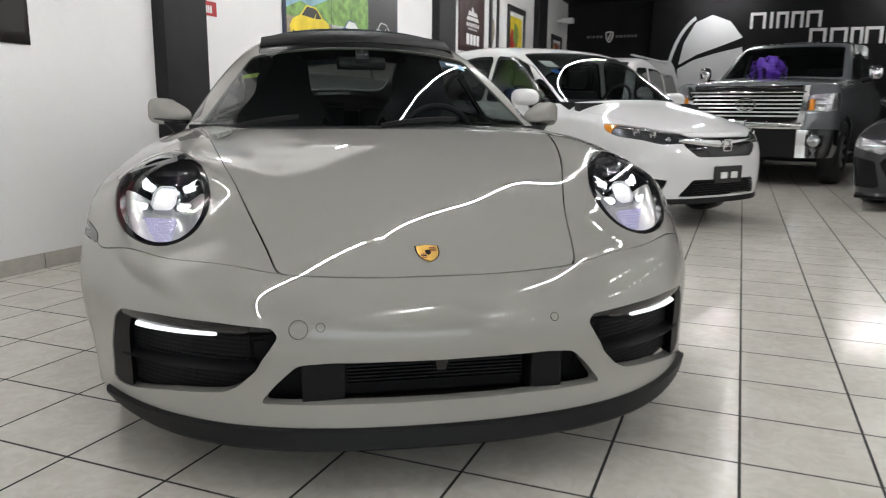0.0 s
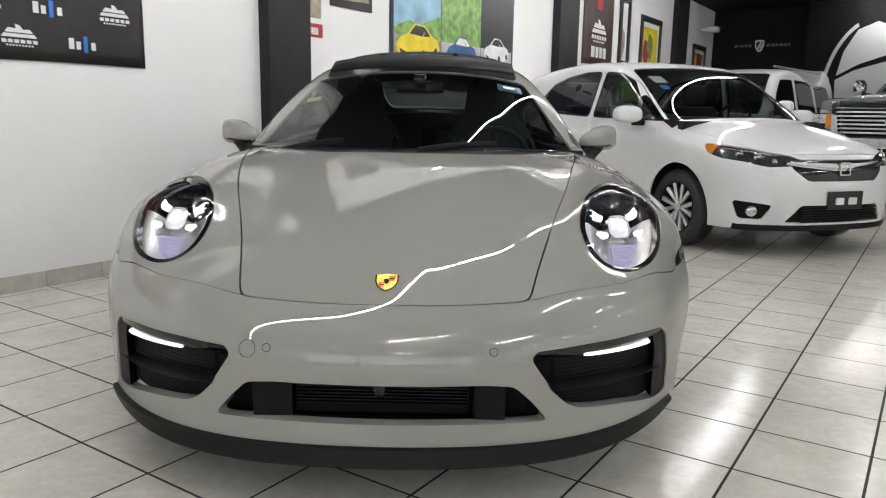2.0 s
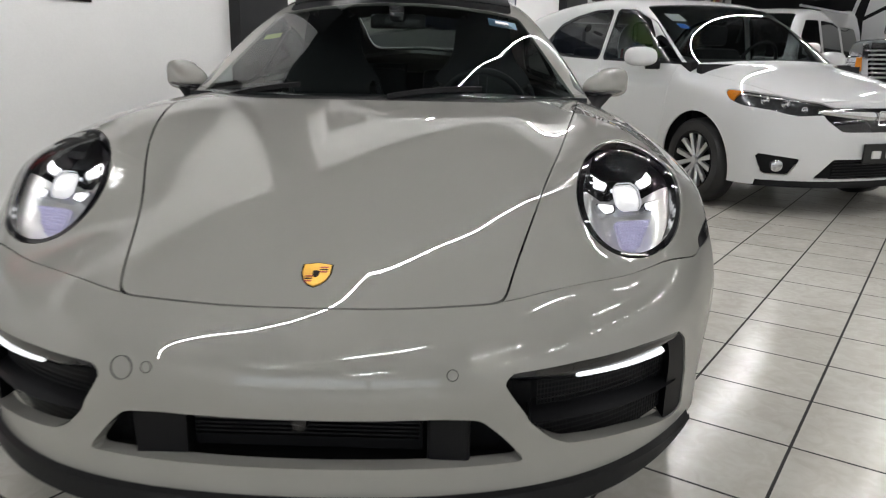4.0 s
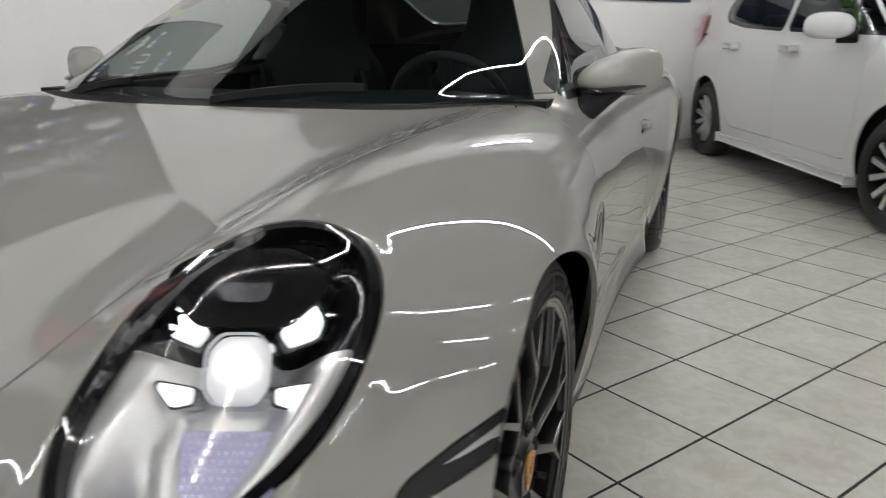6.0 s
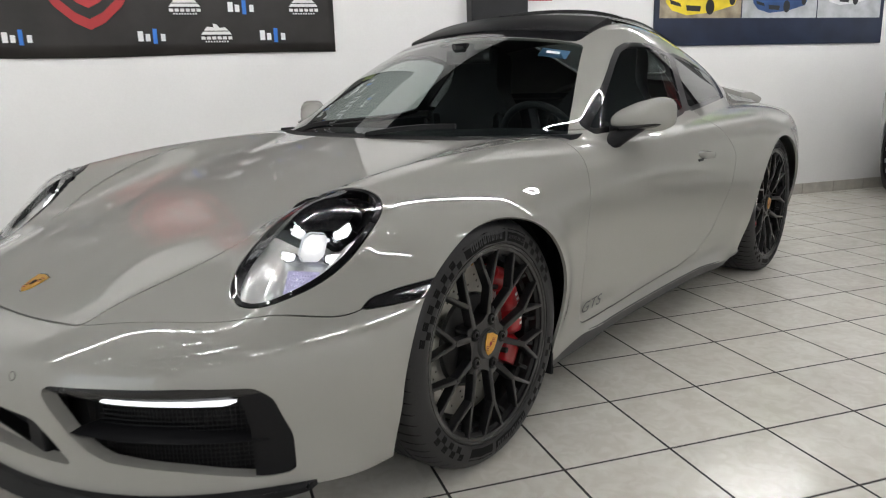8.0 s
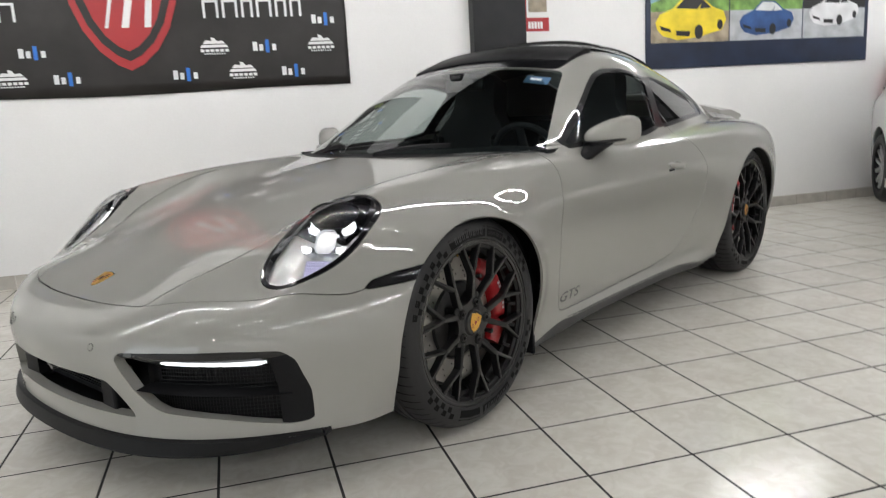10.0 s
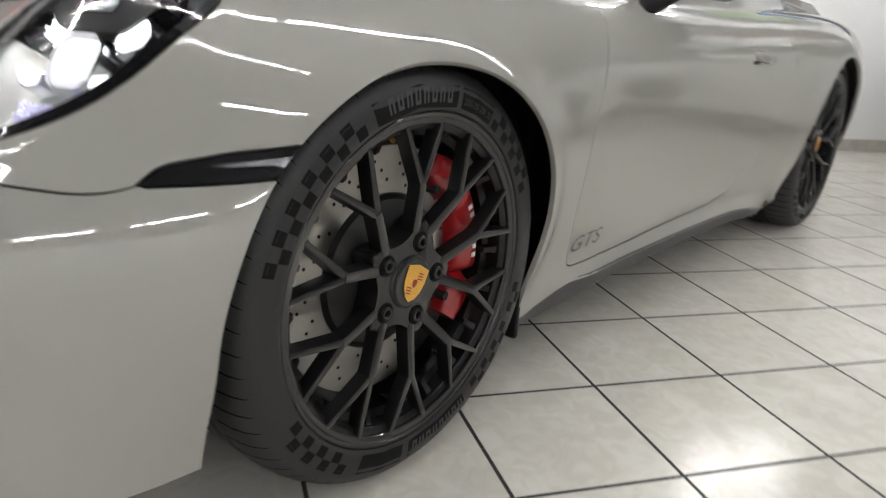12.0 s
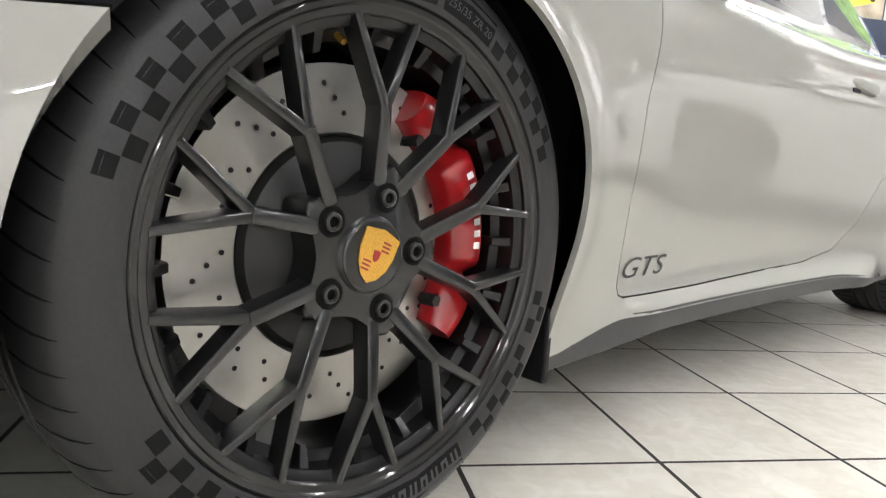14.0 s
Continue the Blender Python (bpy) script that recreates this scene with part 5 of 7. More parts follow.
secs = []
for i in range(61):
    x = -0.805 + 1.61 * i / 60
    y = nose_y(abs(x) * 0.985) - 0.004
    t = abs(x) / 0.835
    lip = 0.016 * (1 - t**4) - 0.001
    drop = 0.176 - 0.042 * (1 - t**6)
    secs.append([(x, y - lip, drop + 0.008), (x, y - lip + 0.004, drop + 0.022), (x, y - 0.004, 0.180), (x, y + 0.03, 0.186), (x, y + 0.05, drop + 0.01), (x, y - lip + 0.008, drop)])
ribbon("front_lip", secs, GREY_PLASTIC, "dark grey front spoiler lip")
for sx in (1, -1):
    secs = []
    for i in range(41):
        y = 0.366 + 1.70 * i / 40
        top = float(low_of(y))
        x = float(WIDE(y) + side_of(y, top))
        foot = 0.134 + 0.034 * float(ease(y, 0.36, 0.70)) - 0.012 * float(ease(y, 1.5, 2.0))
        secs.append([(sx * (x - 0.002), y, top + 0.006), (sx * (x - 0.0005), y, top - 0.001), (sx * (x - 0.012), y, foot), (sx * (x - 0.08), y, foot - 0.012), (sx * (x - 0.08), y, top + 0.006)])
    ribbon("sill", secs, SILL_GREY, "grey plastic side sill")
    bm = bmesh.new()
    box(bm, sx * 0.66, sx * 0.85, 0.352, 0.366, 0.125, 0.24, None, 0.004)
    part("mud_flap", bm, BLACK_PLASTIC, car)


# ---- nose: mouth, vents, lamps, badge ----
bm = bmesh.new()
box(bm, -0.42, 0.42, -0.80, -0.78, 0.19, 0.36)
box(bm, -0.39, 0.39, -0.86, -0.78, 0.205, 0.212)
part("mouth_back", bm, BLACK_PLASTIC, car)
for k in range(9):
    bm = bmesh.new()
    z = 0.262 + 0.0085 * k
    box(bm, -0.21, 0.21, -0.862, -0.845, z, z + 0.0035)
    part("grille_slat", bm, BLACK_PLASTIC, car)
bm = bmesh.new()
box(bm, -0.215, 0.215, -0.845, -0.83, 0.235, 0.345)
part("grille_panel", bm, BLACK_PLASTIC, car)
for sx in (1, -1):
    bm = bmesh.new()
    box(bm, sx * 0.225, sx * 0.305, -0.885 if sx else 0, -0.82, 0.225, 0.345, None, 0.008)
    part("grille_pod", bm, BLACK_PLASTIC, car, "dark grey air curtain pod")
bm = bmesh.new()
tube(bm, (0, -0.90, 0.322), (0, -0.925, 0.318), 0.016, 0.012, 20)
box(bm, -0.016, 0.016, -0.93, -0.85, 0.322, 0.345, None, 0.005)
part("front_camera", bm, BLACK_GLOSS, car, "small black front camera", 40)


def wall_x(y, z):
    """The shell's half width at a place on its side."""
    lo, hi = 0.3, 1.2
    for _ in range(30):
        m = (lo + hi) / 2
        if float(car_field(np.array(m), np.array(y), np.array(z))) < 0:
            lo = m
        else:
            hi = m
    return lo


def nose_at(x, z):
    """Where the nose stands at a width and height."""
    lo, hi = -0.2, -1.3
    for _ in range(30):
        m = (lo + hi) / 2
        if float(car_field(np.array(x), np.array(m), np.array(z))) < 0:
            lo = m
        else:
            hi = m
    return lo


for sx in (1, -1):
    n = 24
    # the dark tray behind the opening
    secs = []
    for i in range(n + 1):
        x = 0.36 + 0.43 * i / n
        y = nose_at(x, 0.33)
        secs.append([(sx * x, y + 0.10, 0.19), (sx * x, y + 0.085, 0.44), (sx * x, y + 0.11, 0.44), (sx * x, y + 0.12, 0.19)])
    ribbon("vent_tray", secs, BLACK_PLASTIC)
    # hood above the lamp bar
    secs = []
    for i in range(n + 1):
        x = 0.372 + 0.375 * i / n
        y = nose_at(x, 0.405)
        t = i / n
        d = 0.010 + 0.016 * min(1, 4 * t)
        secs.append([(sx * x, y + 0.006, 0.419), (sx * x, y + 0.003, 0.409 - 0.2 * d), (sx * x, y + 0.014, 0.404 - d * 0.6), (sx * x, y + 0.06, 0.398 - d), (sx * x, y + 0.06, 0.424)])
    ribbon("vent_brow", secs, BLACK_GLOSS, "glossy black brow above the lamp bar")
    # lamp bar
    secs = []
    for i in range(n + 1):
        x = 0.498 + 0.205 * i / n
        y = nose_at(x, 0.39) + 0.010
        h = 0.0048 if 0 < i < n else 0.003
        zc = 0.3925 - 0.012 * (i / n)
        secs.append([(sx * x, y, zc - h), (sx * x, y - 0.004, zc), (sx * x, y, zc + h), (sx * x, y + 0.02, zc + h), (sx * x, y + 0.02, zc - h)])
    ribbon("daylight_bar", secs, DRL_LIGHT, "lit white daylight lamp bar")
    # blade across the middle
    secs = []
    for i in range(n + 1):
        x = 0.415 + 0.335 * i / n
        y = nose_at(x, 0.305)
        h = 0.004 + 0.006 * math.sin(math.pi * min(1, 0.15 + i / n))
        secs.append([(sx * x, y + 0.004, 0.312 - 0.02 * i / n), (sx * x, y + 0.03, 0.312 - 0.02 * i / n + h), (sx * x, y + 0.09, 0.312 - 0.02 * i / n + h), (sx * x, y + 0.09, 0.312 - 0.02 * i / n - h), (sx * x, y + 0.03, 0.312 - 0.02 * i / n - h)])
    ribbon("vent_blade", secs, BLACK_PLASTIC, "", 30)
    # outer fin
    secs = []
    for i in range(9):
        z = 0.208 + 0.198 * i / 8
        x1 = 0.787 - 0.03 * max(0, (z - 0.33) / 0.08) ** 2 * 0.6
        x0 = x1 - 0.062
        ya, yb = nose_at(x0, z), nose_at(x1, z)
        secs.append([(sx * x0, ya + 0.012, z), (sx * (x0 + x1) / 2, (ya + yb) / 2 + 0.006, z), (sx * x1, yb + 0.006, z), (sx * x1, yb + 0.06, z), (sx * x0, ya + 0.08, z)])
    ribbon("vent_fin", secs, BLACK_PLASTIC, "black fin at the vent's outer end", 30)
    # fine grille: slats and stays
    bm = bmesh.new()
    for k in range(17):
        z = 0.222 + 0.0105 * k
        for i in range(20):
            xa, xb = 0.43 + 0.0155 * i, 0.43 + 0.0155 * (i + 1)
            ya, yb = nose_at(xa, 0.33) + 0.062, nose_at(xb, 0.33) + 0.062
            v = [bm.verts.new(q) for q in ((sx * xa, ya, z), (sx * xb, yb, z), (sx * xb, yb, z + 0.0030), (sx * xa, ya, z + 0.0030))]
            bm.faces.new(v)
    for i in range(44):
        x = 0.43 + 0.0071 * i
        y = nose_at(x, 0.33) + 0.063
        v = [bm.verts.new(q) for q in ((sx * x, y, 0.22), (sx * (x + 0.0018), y - 0.0002, 0.22), (sx * (x + 0.0018), y - 0.0002, 0.40), (sx * x, y, 0.40))]
        bm.faces.new(v)
    part("vent_mesh", bm, GRILLE_GREY, car, "fine dark grille")["kind"] = "stuff"
    # parking sensors
    x, z = 0.27, 0.419
    y = nose_at(x, z)
    q = Vector(field_normals(np.array([[sx * x, y, z]]))[0])
    bm = bmesh.new()
    rot = q.to_track_quat("Z", "Y").to_matrix().to_4x4()
    m = Matrix.Translation((sx * x, y, z)) @ rot
    lathe(bm, [(0.0105, -0.002), (0.0105, 0.0006), (0.0093, 0.0008), (0.0092, -0.002)], 28, m)
    part("sensor_ring", bm, BLACK_PLASTIC, car, "", 40)
    bm = bmesh.new()
    lathe(bm, [(0.0091, -0.002), (0.0091, 0.0004), (0.0001, 0.0009)], 28, m)
    part("parking_sensor", bm, PAINT, car, "", 40)
x, z = -0.318, 0.414
y = nose_at(x, z)
q = Vector(field_normals(np.array([[x, y, z]]))[0])
m = Matrix.Translation((x, y, z)) @ q.to_track_quat("Z", "Y").to_matrix().to_4x4()
bm = bmesh.new()
lathe(bm, [(0.0215, -0.002), (0.0215, 0.0010), (0.0205, 0.0010), (0.0204, -0.002)], 40, m)
part("tow_cover", bm, GREY_INK, car, "round seam of the tow cover", 40)

# badge on the bonnet
lo, hi = 0.3, 0.9
for _ in range(30):
    mid = (lo + hi) / 2
    lo, hi = (mid, hi) if float(car_field(np.array(0.0), np.array(-0.740), np.array(mid))) < 0 else (lo, mid)
nb = Vector(field_normals(np.array([[0.0, -0.740, lo]]))[0])
up = Vector((0, 1, 0)) - nb * nb.y
up.normalize()
right = up.cross(nb)
bm4 = Matrix(((right.x, up.x, nb.x, 0.0), (right.y, up.y, nb.y, -0.740), (right.z, up.z, nb.z, lo + 0.0005), (0, 0, 0, 1)))
bm = bmesh.new()
prism(bm, shield_outline(0.060, 0.076), 0, 0.0016, bm4)
part("badge_rim", bm, CHROME, car)
emblem(car, bm4 @ Matrix.Translation((0, 0, 0.0012)), 0.054, 0.069)

# headlamp insides
for sx in (1, -1):
    centre = Vector((sx * 0.672, -0.415, 0.645))
    n = Vector((sx * 0.22, -0.80, 0.56)).normalized()
    up = Vector((-sx * 0.18, 0.55, 0.80))
    up = (up - n * up.dot(n)).normalized()
    r = up.cross(n)
    fm = Matrix(((r.x, up.x, n.x, centre.x), (r.y, up.y, n.y, centre.y), (r.z, up.z, n.z, centre.z), (0, 0, 0, 1)))
    polys = [q for q in lamps if sum(cut.p[i][0] for i in q) * sx > 0]
    upper, lower = cut.split(polys, lambda x, y, z: 0.040 - ((x - centre.x) * up.x + (y - centre.y) * up.y + (z - centre.z) * up.z), 0.0)
    for name, some, mat, text in (("headlamp_tray", lower, BOWL, "bright reflector inside the headlamp"), ("headlamp_shroud", upper, BLACK_GLOSS, "black shroud inside the headlamp")):
        cut.mesh(name, some, mat, car, text, lip=0, sink=lambda x, y, z: 0.021 + 0.064 * ease(-f_lamp(x, y, z), 0.012, 0.060))
    octagon = rounded([(-0.019, 0.040), (0.019, 0.040), (0.033, 0.024), (0.033, -0.014), (0.021, -0.030), (-0.021, -0.030), (-0.033, -0.014), (-0.033, 0.024)], 0.008)
    eye = fm @ pose(0, 0.010, 0.014)
    bm = bmesh.new()
    rims = [[bm.verts.new(eye @ Vector((x * k, y * k, z))) for x, y in octagon] for k, z in ((1.16, -0.075), (1.12, -0.034), (1.05, -0.029), (1.0, -0.034))]
    for p, q in zip(rims, rims[1:]):
        for i in range(len(p)):
            bm.faces.new((p[i], p[(i + 1) % len(p)], q[(i + 1) % len(p)], q[i]))
    part("projector_barrel", bm, REFLECTOR, car, "", 30)
    bm = bmesh.new()
    rims = [[bm.verts.new(eye @ Vector((x * k, y * k, z))) for x, y in octagon] for k, z in ((0.99, -0.040), (0.93, -0.032), (0.70, -0.025), (0.35, -0.021))]
    for p, q in zip(rims, rims[1:]):
        for i in range(len(p)):
            bm.faces.new((p[i], p[(i + 1) % len(p)], q[(i + 1) % len(p)], q[i]))
    bm.faces.new(rims[-1])
    part("projector_lens", bm, PROJECTOR, car, "glowing projector lens", 60)
    bm = bmesh.new()
    prism(bm, rounded([(-0.050, 0.058), (0.050, 0.058), (0.088, 0.098), (0.082, 0.122), (0.045, 0.142), (-0.045, 0.142), (-0.082, 0.122), (-0.088, 0.098)], 0.012), -0.055, -0.020, fm)
    cap = part("lamp_cap", bm, BLACK_GLOSS, car, "black upper panel inside the headlamp")
    bm = bmesh.new()
    prism(bm, rounded([(-0.024, 0.084), (0.024, 0.084), (0.030, 0.104), (-0.030, 0.104)], 0.006), -0.0199, -0.0170, fm)
    part("lamp_sensor", bm, SMOKE_METAL, cap)
    for sgn in (-1, 1):
        for corners, top in (([(0.036, 0.052), (0.046, 0.036), (0.076, 0.048), (0.082, 0.066), (0.070, 0.088), (0.062, 0.086)], -0.016), ([(0.040, -0.004), (0.041, -0.020), (0.062, -0.024), (0.080, -0.004), (0.078, 0.002)], -0.004)):
            mx = sum(x for x, y in corners) / len(corners)
            my = sum(y for x, y in corners) / len(corners)
            for name, k, h0, h1, mat, text in (("module_shroud", 1.16, top - 0.040, top - 0.012, REFLECTOR, ""), ("led_module", 0.94, top - 0.030, top - 0.009, LED_SPOT, "glowing lamp module")):
                outline = [(sgn * (mx + (x - mx) * k), my + (y - my) * k) for x, y in corners][::sgn]
                bm = bmesh.new()
                prism(bm, rounded(outline, 0.004), h0, h1, fm)
                part(name, bm, mat, car, text)
    bm = bmesh.new()
    for i in range(11):
        for j in range(8):
            x, y = -0.042 + 0.008 * i + 0.004 * (j % 2), -0.050 - 0.0080 * j
            tube(bm, fm @ Vector((x, y, -0.014)), fm @ Vector((x, y, -0.008)), 0.0030, 0.0020, 6)
    prism(bm, rounded([(-0.048, -0.045), (0.048, -0.045), (0.044, -0.108), (0.020, -0.118), (-0.020, -0.118), (-0.044, -0.108)], 0.01), -0.024, -0.013, fm)
    part("lamp_prisms", bm, PRISM, car, "grid of small clear prisms with an added violet glow")

# ---- mirrors, handles, wipers, roof, spoiler ----
for sx in (1, -1):
    bm = bmesh.new()
    bmesh.ops.create_uvsphere(bm, u_segments=40, v_segments=24, radius=1.0)
    along = Vector((0.73, 0.68, 0)).normalized()
    side = Vector((0.68, -0.73, 0)).normalized()
    for v in bm.verts:
        a, b, c = v.co.x, v.co.y, v.co.z
        p = 2.3 if a < 0 else 3.6
        f = (abs(a) ** p + abs(b) ** p + abs(c) ** p) ** (-1 / p)
        a, b, c = a * f, b * f, c * f
        tall = (0.047 + 0.020 * ease(a, -0.9, 0.6)) * (1.0 if c > 0 else 0.74)
        co = Vector((0.852, 0.955, 0.864)) + along * (0.112 * a) + side * (0.058 * b * (1 - 0.10 * a)) + Vector((0, 0, c * float(tall) + 0.010 * a))
        v.co = Vector((sx * co.x, co.y, co.z))
    if sx < 0:
        bmesh.ops.reverse_faces(bm, faces=bm.faces)
    mir = part("door_mirror", bm, PAINT, car, "chalk grey door mirror on a black foot", 60)
    secs = []
    for i in range(13):
        t = i / 12
        c = Vector((0.772, 0.846, 0.772)).lerp(Vector((0.835, 0.925, 0.840)), t)
        w = 0.046 + 0.034 * t**2
        d = 0.040 + 0.010 * t
        ring = []
        for k in range(12):
            a = 2 * math.pi * k / 12
            q = c + along * (w * math.cos(a)) + side * (d * math.sin(a))
            ring.append((sx * q.x, q.y, q.z + 0.008 * math.cos(a) * t))
        secs.append(ring)
    ob = ribbon("mirror_foot", secs, BLACK_PLASTIC, "", 50)
    secs = []
    for i in range(21):
        t = i / 20
        c = Vector((0.850, 0.953, 0.838)) + along * (-0.115 + 0.19 * t)
        w = 0.072 * math.sqrt(max(0.02, 1 - abs(2 * t - 1) ** 2.6)) * (1.02 - 0.1 * t) + 0.003
        ring = []
        for k in range(10):
            a = 2 * math.pi * k / 10
            q = c + side * (w * math.cos(a))
            ring.append((sx * q.x, q.y, q.z + 0.012 * math.sin(a) + 0.016 * (t - 0.5)))
        secs.append(ring)
    ribbon("mirror_blade", secs, BLACK_GLOSS, "", 50)
    bm = bmesh.new()
    m = Matrix.Translation((sx * 0.875, 1.005, 0.870)) @ Vector((sx * -side.x * 0, 1, 0)).to_track_quat("Z", "Y").to_matrix().to_4x4()
    bmesh.ops.create_circle(bm, cap_ends=True, radius=0.05, segments=24, matrix=m @ Matrix.Diagonal((1.3, 0.7, 1, 1)))
    part("mirror_glass", bm, CHROME, car)
    # door handle
    secs = []
    for i in range(15):
        t = i / 14
        y = 1.465 + 0.155 * t
        z = 0.690 - 0.014 * t
        x = wall_x(y, z)
        h = 0.017 * math.sqrt(max(0.03, 1 - abs(2 * t - 1) ** 3))
        o = 0.020 * (1 - abs(2 * t - 1) ** 4)
        secs.append([(sx * (x - 0.004), y, z - h), (sx * (x + o * 0.8), y, z - h * 0.8), (sx * (x + o), y, z), (sx * (x + o * 0.8), y, z + h * 0.8), (sx * (x - 0.004), y, z + h)])
    ribbon("door_handle", secs, PAINT, "", 60)
    # black block on the door skin, shade of the grip hollow put into its colour
    bm = bmesh.new()
    for y0, y1, z0 in ((1.455, 1.505, 0.668),):
        x = wall_x(1.48, 0.67)
        box(bm, sx * (x - 0.004), sx * (x + 0.0025), y0, y1, z0 - 0.004, z0 + 0.006)
    part("handle_shade_block", bm, BLACK_PLASTIC, car)

# letters low on each door
for sx in (1, -1):
    cu = bpy.data.curves.new("door_letters", "FONT")
    cu.body, cu.size, cu.shear = "GTS", 0.058, 0.28
    cu.extrude = 0.0
    tmp = bpy.data.objects.new("door_letters", cu)
    me = bpy.data.meshes.new_from_object(tmp)
    bpy.data.objects.remove(tmp)
    bm = bmesh.new()
    bm.from_mesh(me)
    bpy.data.meshes.remove(me)
    for v in bm.verts:
        y = 0.525 + v.co.x * 1.45 if sx > 0 else 0.665 - v.co.x * 1.45
        z = 0.270 + v.co.y * 0.85
        v.co = Vector((sx * (wall_x(y, z) + 0.0018), y, z))
    part("door_letters", bm, GREY_INK, car, "grey lettering on the door")

# wipers
for x0, y0, x1, y1 in ((0.02, 0.445, 0.345, 0.555), (-0.62, 0.615, -0.30, 0.548)):
    secs = []
    for i in range(9):
        t = i / 8
        x, y = x0 + (x1 - x0) * t, y0 + (y1 - y0) * t
        z = float(ROOF(y - bow_of(x))) - 0.09 * x * x + 0.012
        w = 0.012 - 0.006 * t
        secs.append([(x, y - w, z - 0.008), (x, y - w * 0.6, z + 0.008), (x, y + w * 0.6, z + 0.010), (x, y + w, z - 0.006)])
    ribbon("wiper", secs, BLACK_PLASTIC, "black windscreen wiper", 40)

# raised wind deflector and slid-back roof panel
def roof_z(x, y):
    fade = 1 - float(ease(np.array(y), 0.8, 1.6))
    return float(ROOF(y - bow_of(x) * fade)) - 0.20 * x * x - 0.006


secs = []
for i in range(31):
    x = -0.47 + 0.94 * i / 30
    y0 = 1.18 + 0.42 * x * x
    up = 0.016 - 0.006 * (abs(x) / 0.47) ** 4
    z0 = roof_z(x, y0) + up
    secs.append([(x, y0, z0 - 0.026), (x, y0 - 0.004, z0 - 0.004), (x, y0 + 0.006, z0 + 0.006), (x, y0 + 0.16, roof_z(x, y0 + 0.16) + up + 0.010), (x, y0 + 0.20, roof_z(x, y0 + 0.20) + up * 0.6), (x, y0 + 0.20, roof_z(x, y0 + 0.2) - 0.005)])
ribbon("wind_deflector", secs, BLACK_PLASTIC, "raised black wind deflector on the roof", 35)
secs = []
for i in range(31):
    x = -0.46 + 0.92 * i / 30
    ring = []
    ys = [1.60 + 0.05 * k for k in range(12)]
    top = [(x, y, roof_z(x, y) + 0.034 - 0.02 * (abs(x) / 0.46) ** 6 + 0.008 * (y - 1.6)) for y in ys]
    low = [(x, y, roof_z(x, y) + 0.018 - 0.012 * (abs(x) / 0.46) ** 6) for y in ys[::-1]]
    secs.append(top + low)
ribbon("sunroof_panel", secs, BLACK_GLOSS, "black glass sunroof panel slid open", 35)
secs = []
for i in range(31):
    x = -0.64 + 1.28 * i / 30
    t = abs(x) / 0.64
    y0, y1 = 2.66 + 0.03 * t, 3.16 - 0.10 * t**2
    za, zb = float(ROOF(y0)) - 0.25 * x * x, 0.905 - 0.045 * t**2
    secs.append([(x, y0, za + 0.004), (x, (y0 + y1) / 2, (za + zb) / 2 + 0.020), (x, y1 - 0.02, zb + 0.006), (x, y1, zb), (x, y1 - 0.004, zb - 0.012), (x, y1 - 0.06, zb - 0.03), (x, (y0 + y1) / 2, (za + zb) / 2 - 0.02), (x, y0, za - 0.02)])
ribbon("rear_spoiler", secs, PAINT, "raised chalk grey rear spoiler", 40)

# ---- cabin ----
part("cabin_floor", boxed(-0.72, 0.72, 0.56, 2.55, 0.26, 0.30), DASH, car, "dark cabin floor")
part("front_bulkhead", boxed(-0.72, 0.72, 0.54, 0.58, 0.301, 0.80), DASH, car)
part("rear_bulkhead", boxed(-0.58, 0.58, 2.28, 2.32, 0.301, 0.88), DASH, car)
for sx in (1, -1):
    part("door_lining", boxed(sx * 0.66, sx * 0.735, 0.66, 2.27, 0.301, 0.825), DASH, car, "dark door lining")
secs = []
for i in range(29):
    x = -0.70 + 1.40 * i / 28
    base = 0.50 + bow_of(x)
    h = 0.012 * math.exp(-((x - 0.36) / 0.18) ** 2)
    secs.append([(x, base + 0.0, 0.79), (x, base + 0.03, 0.800), (x, max(base + 0.10, 0.70), 0.815 + h), (x, 0.90, 0.815 + h), (x, 0.95, 0.80 + h), (x, 0.96, 0.74), (x, 0.93, 0.60), (x, 0.80, 0.55), (x, 0.6, 0.55)])
ribbon("dashboard", secs, DASH, "dark soft dashboard", 45)
bm = bmesh.new()
m = Matrix.Translation((0.36, 1.09, 0.745)) @ pose(0, 0, 0, -68, 0, 0)
n, k = 48, 10
rings = []
for i in range(n):
    a = 2 * math.pi * i / n
    c = Vector((0.178 * math.cos(a), 0.178 * math.sin(a), 0))
    ring = []
    for j in range(k):
        b = 2 * math.pi * j / k
        ring.append(bm.verts.new(m @ (c + Vector((math.cos(a), math.sin(a), 0)) * (0.015 * math.cos(b)) + Vector((0, 0, 0.015 * math.sin(b))))))
    rings.append(ring)
for i in range(n):
    for j in range(k):
        bm.faces.new((rings[i][j], rings[(i + 1) % n][j], rings[(i + 1) % n][(j + 1) % k], rings[i][(j + 1) % k]))
for a in (0, 180, 270):
    box(bm, 0.02, 0.17, -0.018, 0.018, -0.01, 0.004, m @ pose(0, 0, 0, 0, 0, a), 0.004)
tube(bm, m @ Vector((0, 0, -0.06)), m @ Vector((0, 0, 0.008)), 0.055, 0.05, 24)
tube(bm, m @ Vector((0, 0, -0.2)), m @ Vector((0, 0, -0.05)), 0.04, 0.045, 16)
part("steering_wheel", bm, LEATHER, car, "black leather steering wheel", 45)


